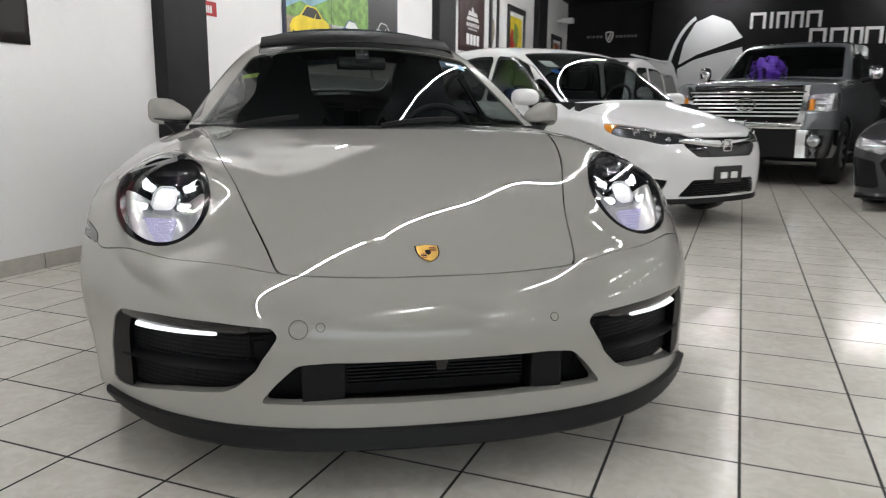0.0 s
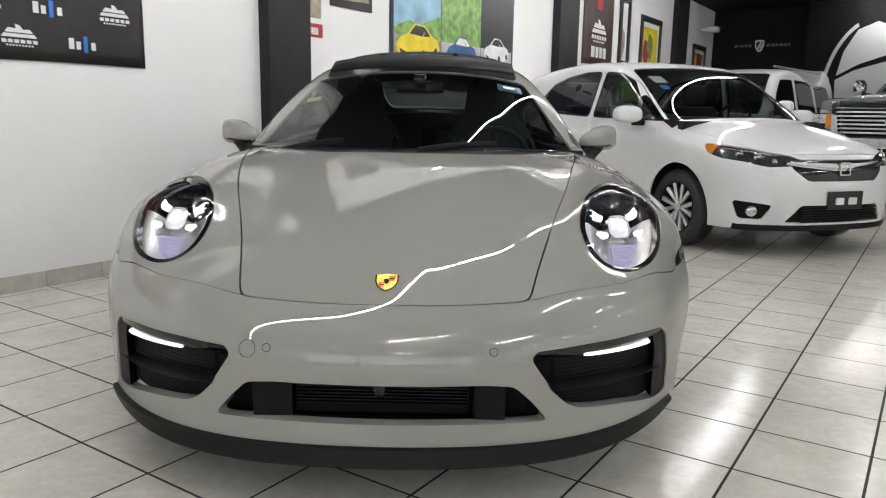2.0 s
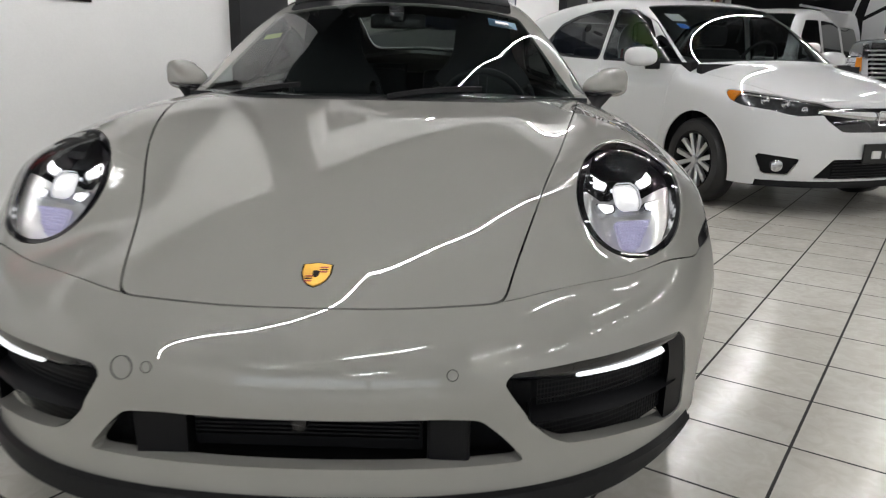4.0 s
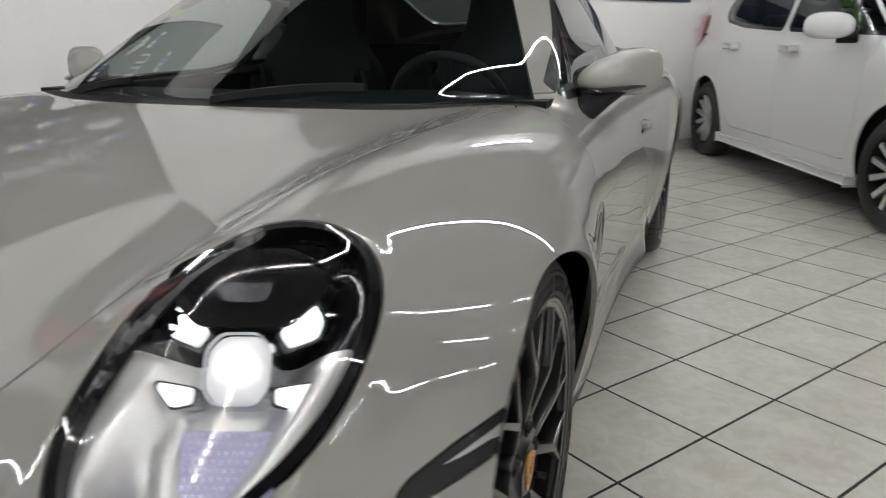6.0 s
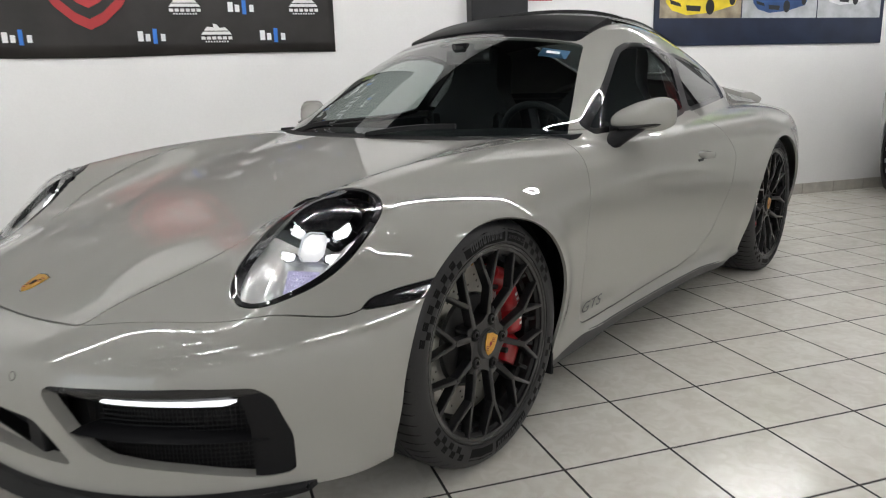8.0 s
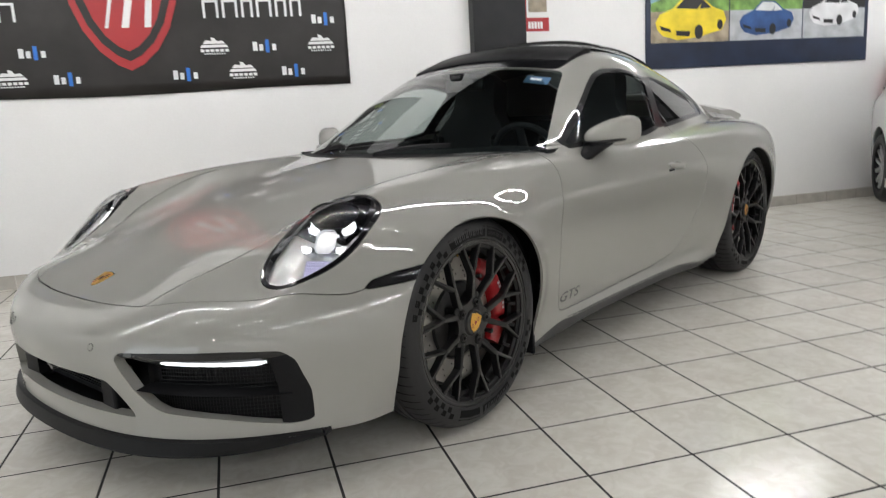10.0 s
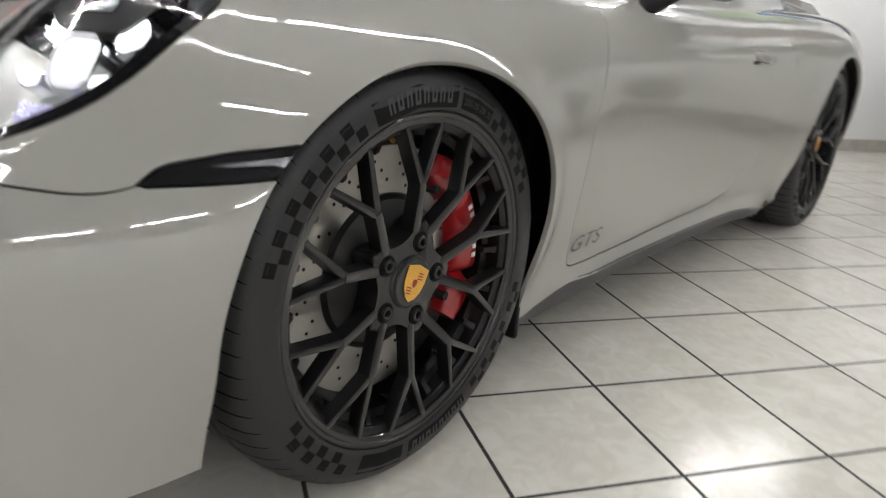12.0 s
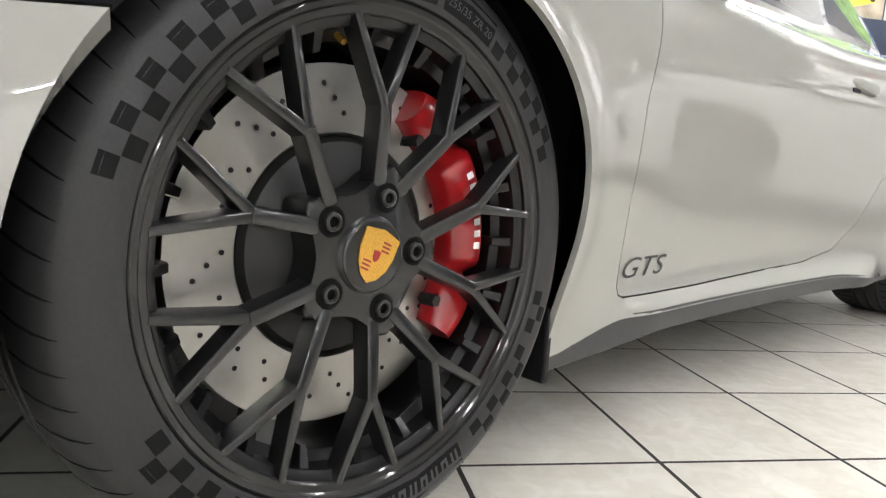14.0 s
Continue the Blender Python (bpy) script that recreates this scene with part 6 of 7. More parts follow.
def sport_seat(cx):
    def slab(outline, depth, m, name, parent=None):
        bm = bmesh.new()
        prism(bm, rounded(outline, 0.05, 5), -depth / 2, depth / 2, None)
        bmesh.ops.bevel(bm, geom=[e for e in bm.edges if abs(e.verts[0].co.z - e.verts[1].co.z) < 1e-6], offset=depth * 0.32, segments=4, affect="EDGES", profile=0.5)
        for v in bm.verts:
            v.co = m @ v.co
        return part(name, bm, LEATHER, car if parent is None else parent, "", 50)
    back = slab([(-0.25, 0.0), (0.25, 0.0), (0.265, 0.32), (0.235, 0.47), (0.145, 0.58), (0.13, 0.74), (0.10, 0.80), (-0.10, 0.80), (-0.13, 0.74), (-0.145, 0.58), (-0.235, 0.47), (-0.265, 0.32)],
                0.13, Matrix.Translation((cx, 1.52, 0.40)) @ pose(0, 0, 0, 74, 0, 0), "seat_back")
    back["label"] = "dark leather sports seat back"
    for sgn in (-1, 1):
        slab([(-0.045, 0.05), (0.045, 0.05), (0.05, 0.35), (0.02, 0.46), (-0.03, 0.44)], 0.16, Matrix.Translation((cx + sgn * 0.215, 1.48, 0.40)) @ pose(0, 0, 0, 74, 0, 0), "seat_bolster", back)
    slab([(-0.25, -0.25), (0.25, -0.25), (0.25, 0.25), (-0.25, 0.25)], 0.15, Matrix.Translation((cx, 1.27, 0.40)), "seat_cushion", back)


sport_seat(0.37)
sport_seat(-0.37)
# unseen roof lining and rear seat backs, added to darken the quarter windows
secs = []
for i in range(15):
    x = -0.50 + i / 14
    ys = [1.52 + 0.09 * k for k in range(6)]
    secs.append([(x, y, roof_z(x, y) - 0.035) for y in ys] + [(x, y, roof_z(x, y) - 0.055) for y in ys[::-1]])
ribbon("roof_lining", secs, DASH, "black roof lining", 45)
for sx in (1, -1):
    bm = bmesh.new()
    box(bm, sx * 0.06, sx * 0.54, 1.93, 2.03, 0.42, 0.90, Matrix.Translation((0, 0, 0)), 0.03)
    part("rear_seat_back", bm, LEATHER, car, "", 45)
bm = bmesh.new()
box(bm, -0.11, 0.11, 0.90, 1.9, 0.30, 0.56, None, 0.02)
part("centre_console", bm, DASH, car, "", 40)
bm = bmesh.new()
box(bm, -0.115, 0.115, 1.085, 1.105, 1.075, 1.135, None, 0.008)
box(bm, -0.03, 0.03, 1.02, 1.10, 1.10, 1.16, None, 0.006)
part("rear_view_mirror", bm, BLACK_GLOSS, car, "black rear-view mirror", 40)
bm = bmesh.new()
q = [(0.378, 1.035, 1.094), (0.495, 1.048, 1.076), (0.488, 1.098, 1.106), (0.373, 1.082, 1.124)]
v = [bm.verts.new(p) for p in q]
bm.faces.new(v)
part("screen_sticker", bm, material("sticker_blue", (0.05, 0.13, 0.24), 0.4), car, "small blue sticker inside the windscreen")
bm = bmesh.new()
bm.faces.new([bm.verts.new(p) for p in ((0.405, 1.0525, 1.1042), (0.460, 1.0585, 1.0957), (0.457, 1.0735, 1.1047), (0.402, 1.0672, 1.1132))])
part("sticker_mark", bm, WHITE_INK, car)
bm = bmesh.new()
q = [(-0.545, 1.0, 1.02), (-0.475, 0.99, 1.03), (-0.465, 1.01, 1.05), (-0.535, 1.02, 1.04)]
bm.faces.new([bm.verts.new(p) for p in q])
part("screen_sticker", bm, material("sticker_green", (0.45, 0.55, 0.15), 0.4), car, "small green sticker inside the windscreen")


# ---- the white hatchback's form ----
H_TOP = curve((-0.95, 0.62), (-0.80, 0.70), (-0.6, 0.79), (-0.3, 0.885), (0.0, 0.955), (0.3, 0.985), (1.0, 0.99), (2.0, 1.0), (3.0, 1.0), (3.3, 0.96))
H_ROOF = curve((-0.05, 0.93), (0.15, 1.03), (0.45, 1.20), (0.75, 1.35), (1.0, 1.445), (1.3, 1.50), (1.7, 1.518), (2.2, 1.50), (2.7, 1.455), (3.0, 1.40), (3.15, 1.30), (3.3, 1.05))
H_WIDE = curve((-0.8, 0.80), (-0.4, 0.838), (0.0, 0.848), (0.6, 0.845), (1.3, 0.846), (2.2, 0.850), (2.7, 0.845), (3.0, 0.82), (3.25, 0.74))
H_TUCK = curve((0.15, -0.05), (0.3, -0.022), (0.5, -0.002), (0.7, 0.0), (0.85, -0.012), (0.95, -0.035), (1.1, -0.09))


def h_bow(x):
    return 0.34 * x**2 + 0.08 * x**4


def hatch_field(x, y, z):
    x = np.abs(x)
    up = (z - (H_TOP(y) - 0.06 * x * x - 0.16 * x**4)) / 1.06
    side = x - H_WIDE(y) - H_TUCK(z)
    lean = curve((0.15, 0.05), (0.3, 0.01), (0.45, 0.0), (0.62, 0.02), (0.75, 0.08))
    front = (-0.80 + 0.18 * x**2 + 0.52 * x**4 + lean(z)) - y
    front = front / np.sqrt(1 + (0.36 * x + 2.1 * x**3) ** 2)
    rear = (y - (3.22 - 0.10 * x**2 - 0.12 * x**4)) / 1.05
    f = smax(smax(smax(up, side, 0.03), front, 0.02), rear, 0.04)
    fade = 1 - ease(y, 0.6, 1.5)
    top = (z - (H_ROOF(y - h_bow(x) * fade) - 0.06 * x * x)) / (1 + 0.18 * fade)
    cside = (x - 0.79 + 0.26 * (z - 1.0) + 0.06 * ease(y, 2.2, 3.2)) / 1.03
    cab = smax(smax(top, cside, 0.03), smax(0.85 - z, rear, 0.03), 0.03)
    return smin(f, cab, 0.012)


WHITE_PAINT = grain(material("white_car_paint", (0.72, 0.725, 0.73), 0.6, 0.0, Specular_IOR_Level=0.05, Coat_Weight=1.0, Coat_Roughness=0.015, Coat_IOR=1.6), 500, 0.008)
GREY_PAINT = grain(material("grey_truck_paint", (0.135, 0.145, 0.155), 0.5, 0.0, Specular_IOR_Level=0.1, Coat_Weight=1.0, Coat_Roughness=0.02, Coat_IOR=1.9), 500, 0.03)
DARK_PAINT = grain(material("dark_car_paint", (0.050, 0.052, 0.056), 0.35, 0.3, Coat_Weight=1.0, Coat_Roughness=0.02, Coat_IOR=1.8), 500, 0.04)
SILVER = grain(material("machined_silver", (0.62, 0.62, 0.63), 0.28, 0.9), 200, 0.06)
AMBER = material("amber_lens", (0.65, 0.22, 0.02), 0.15, 0.0, Coat_Weight=1.0)
RED_LENS = material("red_lens", (0.30, 0.015, 0.02), 0.15, 0.0, Coat_Weight=1.0)
LAMP_CLEAR = grain(material("lamp_clear", (0.55, 0.56, 0.58), 0.12, 0.75, Coat_Weight=1.0, Coat_Roughness=0.02), 40, 0.5)
LAMP_DARK = grain(material("lamp_dark_housing", (0.05, 0.052, 0.056), 0.25, 0.5), 40, 0.3)
CABIN_DARK = grain(material("cabin_dark", (0.014, 0.014, 0.016), 0.7, 0.0, Specular_IOR_Level=0.2), 60, 0.3)
HATCH_GLASS = pane("hatch_side_glass", (0.34, 0.37, 0.37))
PLATE_BLACK = material("plate_black", (0.012, 0.012, 0.012), 0.35)


def mesh_of(cutter, name, polys, mat, parent, label="", lip=0.012, sink=0.0):
    return cutter.mesh(name, polys, mat, parent, label, lip, sink)


def sides(cutter, polys):
    a = [q for q in polys if sum(cutter.p[i][0] for i in q) > 0]
    b = [q for q in polys if sum(cutter.p[i][0] for i in q) <= 0]
    return [q for q in (a, b) if q]


def road_wheel(parent, place, mirror, radius, rim, half, spokes, mat_spoke, label):
    """A plainer wheel: tyre, barrel, twin spokes and a hub."""
    m0 = Matrix.Translation(place) @ pose(0, 0, 0, 0, -90 if mirror else 90, 0)
    bm = bmesh.new()
    lathe(bm, [(rim, -half), (rim + 0.02, -half - 0.004), (radius - 0.03, -half), (radius - 0.004, -half + 0.03), (radius, 0.0), (radius - 0.004, half - 0.03), (radius - 0.03, half), (rim + 0.02, half + 0.004), (rim, half - 0.006)], 64)
    w = part("wheel", bm, RUBBER, parent, label, 40)
    w.matrix_basis = m0
    bm = bmesh.new()
    lathe(bm, [(rim + 0.003, half - 0.004), (rim - 0.008, half), (rim - 0.016, half - 0.012), (rim - 0.03, 0.0), (rim - 0.02, -half)], 48)
    lathe(bm, [(rim - 0.03, -0.01), (0.001, -0.01)], 32)
    part("rim", bm, BLACK_PLASTIC, w, "", 40)
    for k in range(spokes):
        for s in (-1, 1):
            bm = bmesh.new()
            a = 360 / spokes * k
            bar(bm, on_wheel(0.03, a), on_wheel(rim - 0.012, a + s * 90 / spokes), 0.026, 0.036, half - 0.030, half - 0.012, 0.03)
            part("spoke", bm, mat_spoke, w, "", 30)
    bm = bmesh.new()
    lathe(bm, [(0.034, half - 0.05), (0.034, half - 0.022), (0.028, half - 0.016), (0.001, half - 0.015)], 24)
    part("hub_cap", bm, mat_spoke, w, "", 40)
    return w


def skin(name, secs, mat, parent, label="", smooth=45):
    bm = bmesh.new()
    rings = [[bm.verts.new(p) for p in sec] for sec in secs]
    n = len(rings[0])
    for a, b in zip(rings, rings[1:]):
        for i in range(n):
            bm.faces.new((a[i], a[(i + 1) % n], b[(i + 1) % n], b[i]))
    bm.faces.new(rings[0][::-1])
    bm.faces.new(rings[-1])
    bmesh.ops.recalc_face_normals(bm, faces=bm.faces)
    return part(name, bm, mat, parent, label, smooth)


def mirror_pod(parent, centre, size, mat, foot_to):
    for sx in (1, -1):
        bm = bmesh.new()
        bmesh.ops.create_uvsphere(bm, u_segments=24, v_segments=14, radius=1.0)
        for v in bm.verts:
            p = 2.8
            f = (abs(v.co.x) ** p + abs(v.co.y) ** p + abs(v.co.z) ** p) ** (-1 / p)
            q = v.co * f
            v.co = Vector((sx * (centre[0] + size[0] * q.x), centre[1] + size[1] * q.y * (1 - 0.2 * q.x), centre[2] + size[2] * q.z * (1 if q.z > 0 else 0.8)))
        if sx < 0:
            bmesh.ops.reverse_faces(bm, faces=bm.faces)
        part("door_mirror", bm, mat, parent, "", 60)
        bm = bmesh.new()
        tube(bm, (sx * foot_to[0], foot_to[1], foot_to[2]), (sx * (centre[0] - size[0] * 0.4), centre[1], centre[2] - size[2] * 0.7), 0.035, 0.03, 12)
        part("mirror_foot", bm, BLACK_PLASTIC, parent, "", 40)


# ---- white hatchback ----
HATCH = pose(2.69, 3.44, 0, 0, 0, 21.5)
hat = thing("hatchback", HATCH, "white five-door hatchback parked beside the white wall", "car")
def hatch_nose(x, z):
    lo, hi = -0.1, -1.2
    for _ in range(26):
        m = (lo + hi) / 2
        lo, hi = (m, hi) if float(hatch_field(np.array(x), np.array(m), np.array(z))) < 0 else (lo, m)
    return lo


hc = Cutter(shell_grid(hatch_field, 280, 64, 170, 28, -0.15, 2.85, 0.62), hatch_field)
h_lamp = polygon_sd(rounded([(-0.22, 0.802), (-0.36, 0.795), (-0.50, 0.775), (-0.665, 0.735), (-0.73, 0.690), (-0.728, 0.662), (-0.65, 0.648), (-0.55, 0.682), (-0.40, 0.706), (-0.30, 0.74)], 0.02))
h_grille = polygon_sd(rounded([(-0.45, 0.705), (0.45, 0.705), (0.42, 0.63), (0.32, 0.556), (-0.32, 0.556), (-0.42, 0.63)], 0.03))
h_low = polygon_sd(rounded([(-0.47, 0.255), (-0.36, 0.385), (0.36, 0.385), (0.47, 0.255)], 0.02))
h_fog = polygon_sd(rounded([(0.765, 0.412), (0.555, 0.384), (0.60, 0.272), (0.725, 0.276)], 0.015))
h_front_win = polygon_sd(rounded([(0.60, 0.985), (0.72, 1.16), (0.86, 1.275), (1.05, 1.35), (1.27, 1.372), (1.305, 1.002)], 0.02))
h_tri_win = polygon_sd(rounded([(0.30, 0.978), (0.55, 0.985), (0.665, 1.15)], 0.012))
h_rear_win = polygon_sd(rounded([(1.41, 1.004), (1.375, 1.375), (1.62, 1.380), (1.95, 1.345), (2.20, 1.285), (2.42, 1.14), (2.36, 1.075), (2.0, 1.03)], 0.03))
h_door = polygon_sd(rounded([(0.32, 0.96), (0.36, 0.60), (0.44, 0.30), (1.30, 0.30), (1.35, 0.60), (1.34, 1.385), (1.05, 1.38), (0.80, 1.28)], 0.04))
h_door_back = polygon_sd(rounded([(1.352, 1.39), (1.362, 0.60), (1.312, 0.30), (2.02, 0.30), (2.16, 0.42), (2.30, 0.66), (2.42, 0.98), (2.46, 1.12), (2.2, 1.33), (1.7, 1.40)], 0.04))


def h_arch(x, y, z):
    a = np.minimum(np.hypot(y, z - 0.30), np.hypot(y - 2.53, z - 0.30)) - 0.345
    return np.maximum(a, 0.45 - np.abs(x))


def h_screen(x, y, z):
    q = y - h_bow(x) * (1 - ease(y, 0.6, 1.5))
    a = smax(np.abs(x) - (0.715 - 0.28 * (z - 1.0)), q - 0.955, 0.02)
    return np.maximum(smax(a, 0.075 - q, 0.02), 0.93 - z)


def h_hood(x, y, z):
    return np.maximum(np.maximum(np.abs(x) - (0.60 + 0.12 * ease(y, -0.7, 0.1)), y - (0.04 + h_bow(x))), np.maximum(-0.70 + 0.2 * x * x - y, 0.55 - z))


hr = hc.keep(hc.all, lambda x, y, z: 0.205 - z)
hr = hc.keep(hr, h_arch, 0, True)
h_lamps, hr = hc.split(hr, lambda x, y, z: np.maximum(h_lamp(y, z), 0.2 - np.abs(x)), 0.001)
h_gr, hr = hc.split(hr, lambda x, y, z: np.maximum(h_grille(x, z), y + 0.4), 0.001)
h_lo, hr = hc.split(hr, lambda x, y, z: np.maximum(h_low(x, z), y + 0.4))
h_fo, hr = hc.split(hr, lambda x, y, z: np.maximum(h_fog(np.abs(x), z), y + 0.2))
h_sc, hr = hc.split(hr, h_screen, 0.001)
h_glass = []
for sd in (h_front_win, h_tri_win, h_rear_win):
    g, hr = hc.split(hr, lambda x, y, z, sd=sd: np.maximum(sd(y, z), 0.735 - 0.26 * (z - 1.0) - np.abs(x)), 0.0)
    h_glass.append(g)
h_trim, hr = hc.split(hr, lambda x, y, z: np.maximum(np.minimum(np.minimum(h_front_win(y, z), h_tri_win(y, z)), h_rear_win(y, z)) - 0.024, 0.735 - 0.26 * (z - 1.0) - np.abs(x)), 0.0)
h_rearwin, hr = hc.split(hr, lambda x, y, z: np.maximum(np.maximum(np.abs(x) - 0.55, 1.05 - z), np.maximum(2.95 - y, z - 1.38)), 0.001)
h_tail, hr = hc.split(hr, lambda x, y, z: np.maximum(np.maximum(0.58 - np.abs(x), 2.86 - y), np.maximum(0.86 - z, z - 1.12)), 0.001)
h_ho, hr = hc.split(hr, h_hood, 0.002)
h_fd, hr = hc.split(hr, lambda x, y, z: np.maximum(h_door(y, z), 0.4 - np.abs(x)), 0.002)
h_rd, hr = hc.split(hr, lambda x, y, z: np.maximum(h_door_back(y, z), 0.4 - np.abs(x)), 0.002)
mesh_of(hc, "body", hr, WHITE_PAINT, hat)
mesh_of(hc, "bonnet", h_ho, WHITE_PAINT, hat)
mesh_of(hc, "windscreen", h_sc, WINDSCREEN, hat, lip=0)
mesh_of(hc, "rear_window", h_rearwin, DARK_GLASS, hat, lip=0)
mesh_of(hc, "lower_grille", h_lo, BLACK_PLASTIC, hat, lip=0, sink=0.03)
for q in sides(hc, h_fd) + sides(hc, h_rd):
    mesh_of(hc, "door", q, WHITE_PAINT, hat)
for g in h_glass:
    for q in sides(hc, g):
        mesh_of(hc, "side_window", q, HATCH_GLASS, hat, lip=0)
for q in sides(hc, h_trim):
    mesh_of(hc, "window_trim", q, BLACK_GLOSS, hat)
for q in sides(hc, h_lamps):
    inner = hc.keep(q, lambda x, y, z: y, -0.33)
    outer = hc.keep(q, lambda x, y, z: y, -0.33, True)
    mesh_of(hc, "headlamp", inner, LAMP_DARK, hat, "clear headlamp with a dark housing", lip=0.01, sink=0.018)
    sx = 1 if sum(hc.p[i][0] for i in q[0]) > 0 else -1
    for x, z, r in ((0.70, 0.742, 0.030), (0.615, 0.722, 0.028), (0.53, 0.690, 0.020)):
        y = hatch_nose(x, z)
        m = Matrix.Translation((sx * x, y + 0.006, z)) @ Vector((sx * 0.45, -1, 0.12)).to_track_quat("Z", "Y").to_matrix().to_4x4()
        bm = bmesh.new()
        lathe(bm, [(r, 0.0), (r * 0.92, 0.003), (r * 0.8, -0.004), (r * 0.35, -0.012), (r * 0.30, -0.002), (0.0005, 0.001)], 28, m)
        part("lamp_bowl", bm, CHROME, hat, "bright lamp reflector", 40)
    for z0, tilt in ((0.775, 0.16), (0.690, 0.22)):
        secs = []
        for i in range(11):
            x = 0.50 + 0.27 * i / 10
            z = z0 - tilt * (0.77 - x)
            y = hatch_nose(x, z) + 0.004
            secs.append([(sx * x, y, z - 0.004), (sx * x, y - 0.002, z), (sx * x, y, z + 0.004), (sx * x, y + 0.008, z)])
        skin("lamp_strip", secs, CHROME, hat, "bright strip inside the lamp")
    mesh_of(hc, "turn_lamp", outer, AMBER, hat, "amber turn lamp", lip=0.01, sink=0.004)
    mesh_of(hc, "headlamp_cover", q, LENS_GLASS, hat, lip=0)
for q in sides(hc, h_fo):
    mesh_of(hc, "fog_recess", q, BLACK_PLASTIC, hat, lip=0, sink=0.035)
for q in sides(hc, h_tail):
    mesh_of(hc, "tail_lamp", q, RED_LENS, hat, "red tail lamp")
mesh_of(hc, "grille", h_gr, BLACK_GLOSS, hat, "glossy black grille", lip=0.02, sink=0.006)


secs = []
for i in range(29):
    x = -0.46 + 0.92 * i / 28
    z = 0.685 - 0.035 * (1 - (abs(x) / 0.46) ** 1.5)
    y = hatch_nose(x, z) - 0.002
    h = 0.016 + 0.012 * (1 - (abs(x) / 0.46) ** 2)
    secs.append([(x, y, z - h), (x, y - 0.008, z), (x, y, z + h), (x, y + 0.02, z)])
skin("grille_bar", secs, CHROME, hat, "chrome grille bar")
bm = bmesh.new()
y = hatch_nose(0, 0.64) - 0.012
for x0, x1, z0, z1 in ((-0.052, -0.040, 0.595, 0.690), (0.040, 0.052, 0.595, 0.690), (-0.052, 0.052, 0.595, 0.605), (-0.052, 0.052, 0.680, 0.690)):
    box(bm, x0, x1, y - 0.004, y + 0.006, z0, z1, None, 0.002)
part("front_badge", bm, CHROME, hat, "plain chrome badge")
bm = bmesh.new()
y = hatch_nose(0, 0.42) - 0.016
box(bm, -0.165, 0.165, y, y + 0.014, 0.355, 0.485, None, 0.006)
plate = part("plate_holder", bm, PLATE_BLACK, hat, "black empty plate holder")
for x in (-0.062, 0.062):
    bm = bmesh.new()
    box(bm, x - 0.038, x + 0.038, y - 0.003, y, 0.390, 0.440, None, 0.008)
    part("plate_mark", bm, SIGN_WHITE, plate)
for k in range(6):
    bm = bmesh.new()
    z = 0.268 + 0.019 * k
    yy = hatch_nose(0.2, z) + 0.012
    box(bm, -0.36, 0.36, yy, yy + 0.012, z, z + 0.007)
    part("grille_slat", bm, BLACK_PLASTIC, hat)
secs = []
for i in range(25):
    x = -0.74 + 1.48 * i / 24
    y = hatch_nose(abs(x), 0.24)
    secs.append([(x, y - 0.006, 0.200), (x, y - 0.010, 0.225), (x, y + 0.004, 0.250), (x, y + 0.05, 0.245), (x, y + 0.05, 0.195)])
skin("front_skirt", secs, BLACK_PLASTIC, hat)
for sx in (1, -1):
    bm = bmesh.new()
    yy = hatch_nose(0.655, 0.335) + 0.02
    q = Vector((sx * 0.35, -1, 0)).to_track_quat("Z", "Y").to_matrix().to_4x4()
    lathe(bm, [(0.040, -0.01), (0.038, 0.012), (0.030, 0.016), (0.001, 0.018)], 24, Matrix.Translation((sx * 0.655, yy, 0.335)) @ q)
    part("fog_lamp", bm, LAMP_CLEAR, hat, "", 40)
    for y0, y1 in ((1.10, 1.25), (2.0, 2.15)):
        bm = bmesh.new()
        box(bm, sx * 0.835, sx * 0.872, y0, y1, 0.865, 0.895, None, 0.010)
        part("door_handle", bm, WHITE_PAINT, hat, "", 40)
    bm = bmesh.new()
    box(bm, sx * 0.79, sx * 0.845, 0.36, 2.18, 0.175, 0.225, None, 0.012)
    part("side_skirt", bm, WHITE_PAINT, hat, "", 40)
mirror_pod(hat, (0.945, 0.56, 1.000), (0.128, 0.075, 0.078), WHITE_PAINT, (0.80, 0.52, 0.95))
for x, y, mir in ((0.745, 0.0, False), (-0.745, 0.0, True), (0.745, 2.53, False), (-0.745, 2.53, True)):
    road_wheel(hat, (x, y, 0.298), mir, 0.298, 0.205, 0.092, 6, SILVER, "alloy wheel with silver and black spokes")
bm = bmesh.new()
box(bm, -0.74, 0.74, 0.1, 3.0, 0.22, 0.30)
box(bm, -0.74, 0.74, 0.10, 0.16, 0.25, 0.96)
for sx in (1, -1):
    box(bm, sx * 0.70, sx * 0.76, 0.2, 2.9, 0.25, 0.97)
part("cabin_tub", bm, CABIN_DARK, hat)
secs = []
for i in range(13):
    x = -0.72 + 1.44 * i / 12
    b = 0.10 + h_bow(x)
    secs.append([(x, b, 0.95), (x, b + 0.12, 0.985), (x, 0.62, 1.0), (x, 0.70, 0.96), (x, 0.66, 0.7), (x, 0.3, 0.7)])
skin("dashboard", secs, CABIN_DARK, hat)
for x in (0.36, -0.36):
    for y in (1.30, 2.15):
        bm = bmesh.new()
        box(bm, x - 0.23, x + 0.23, y - 0.07, y + 0.07, 0.50, 1.10, None, 0.05)
        box(bm, x - 0.13, x + 0.13, y, y + 0.09, 1.12, 1.30, None, 0.04)
        part("seat", bm, CABIN_DARK, hat, "", 40)
bm = bmesh.new()
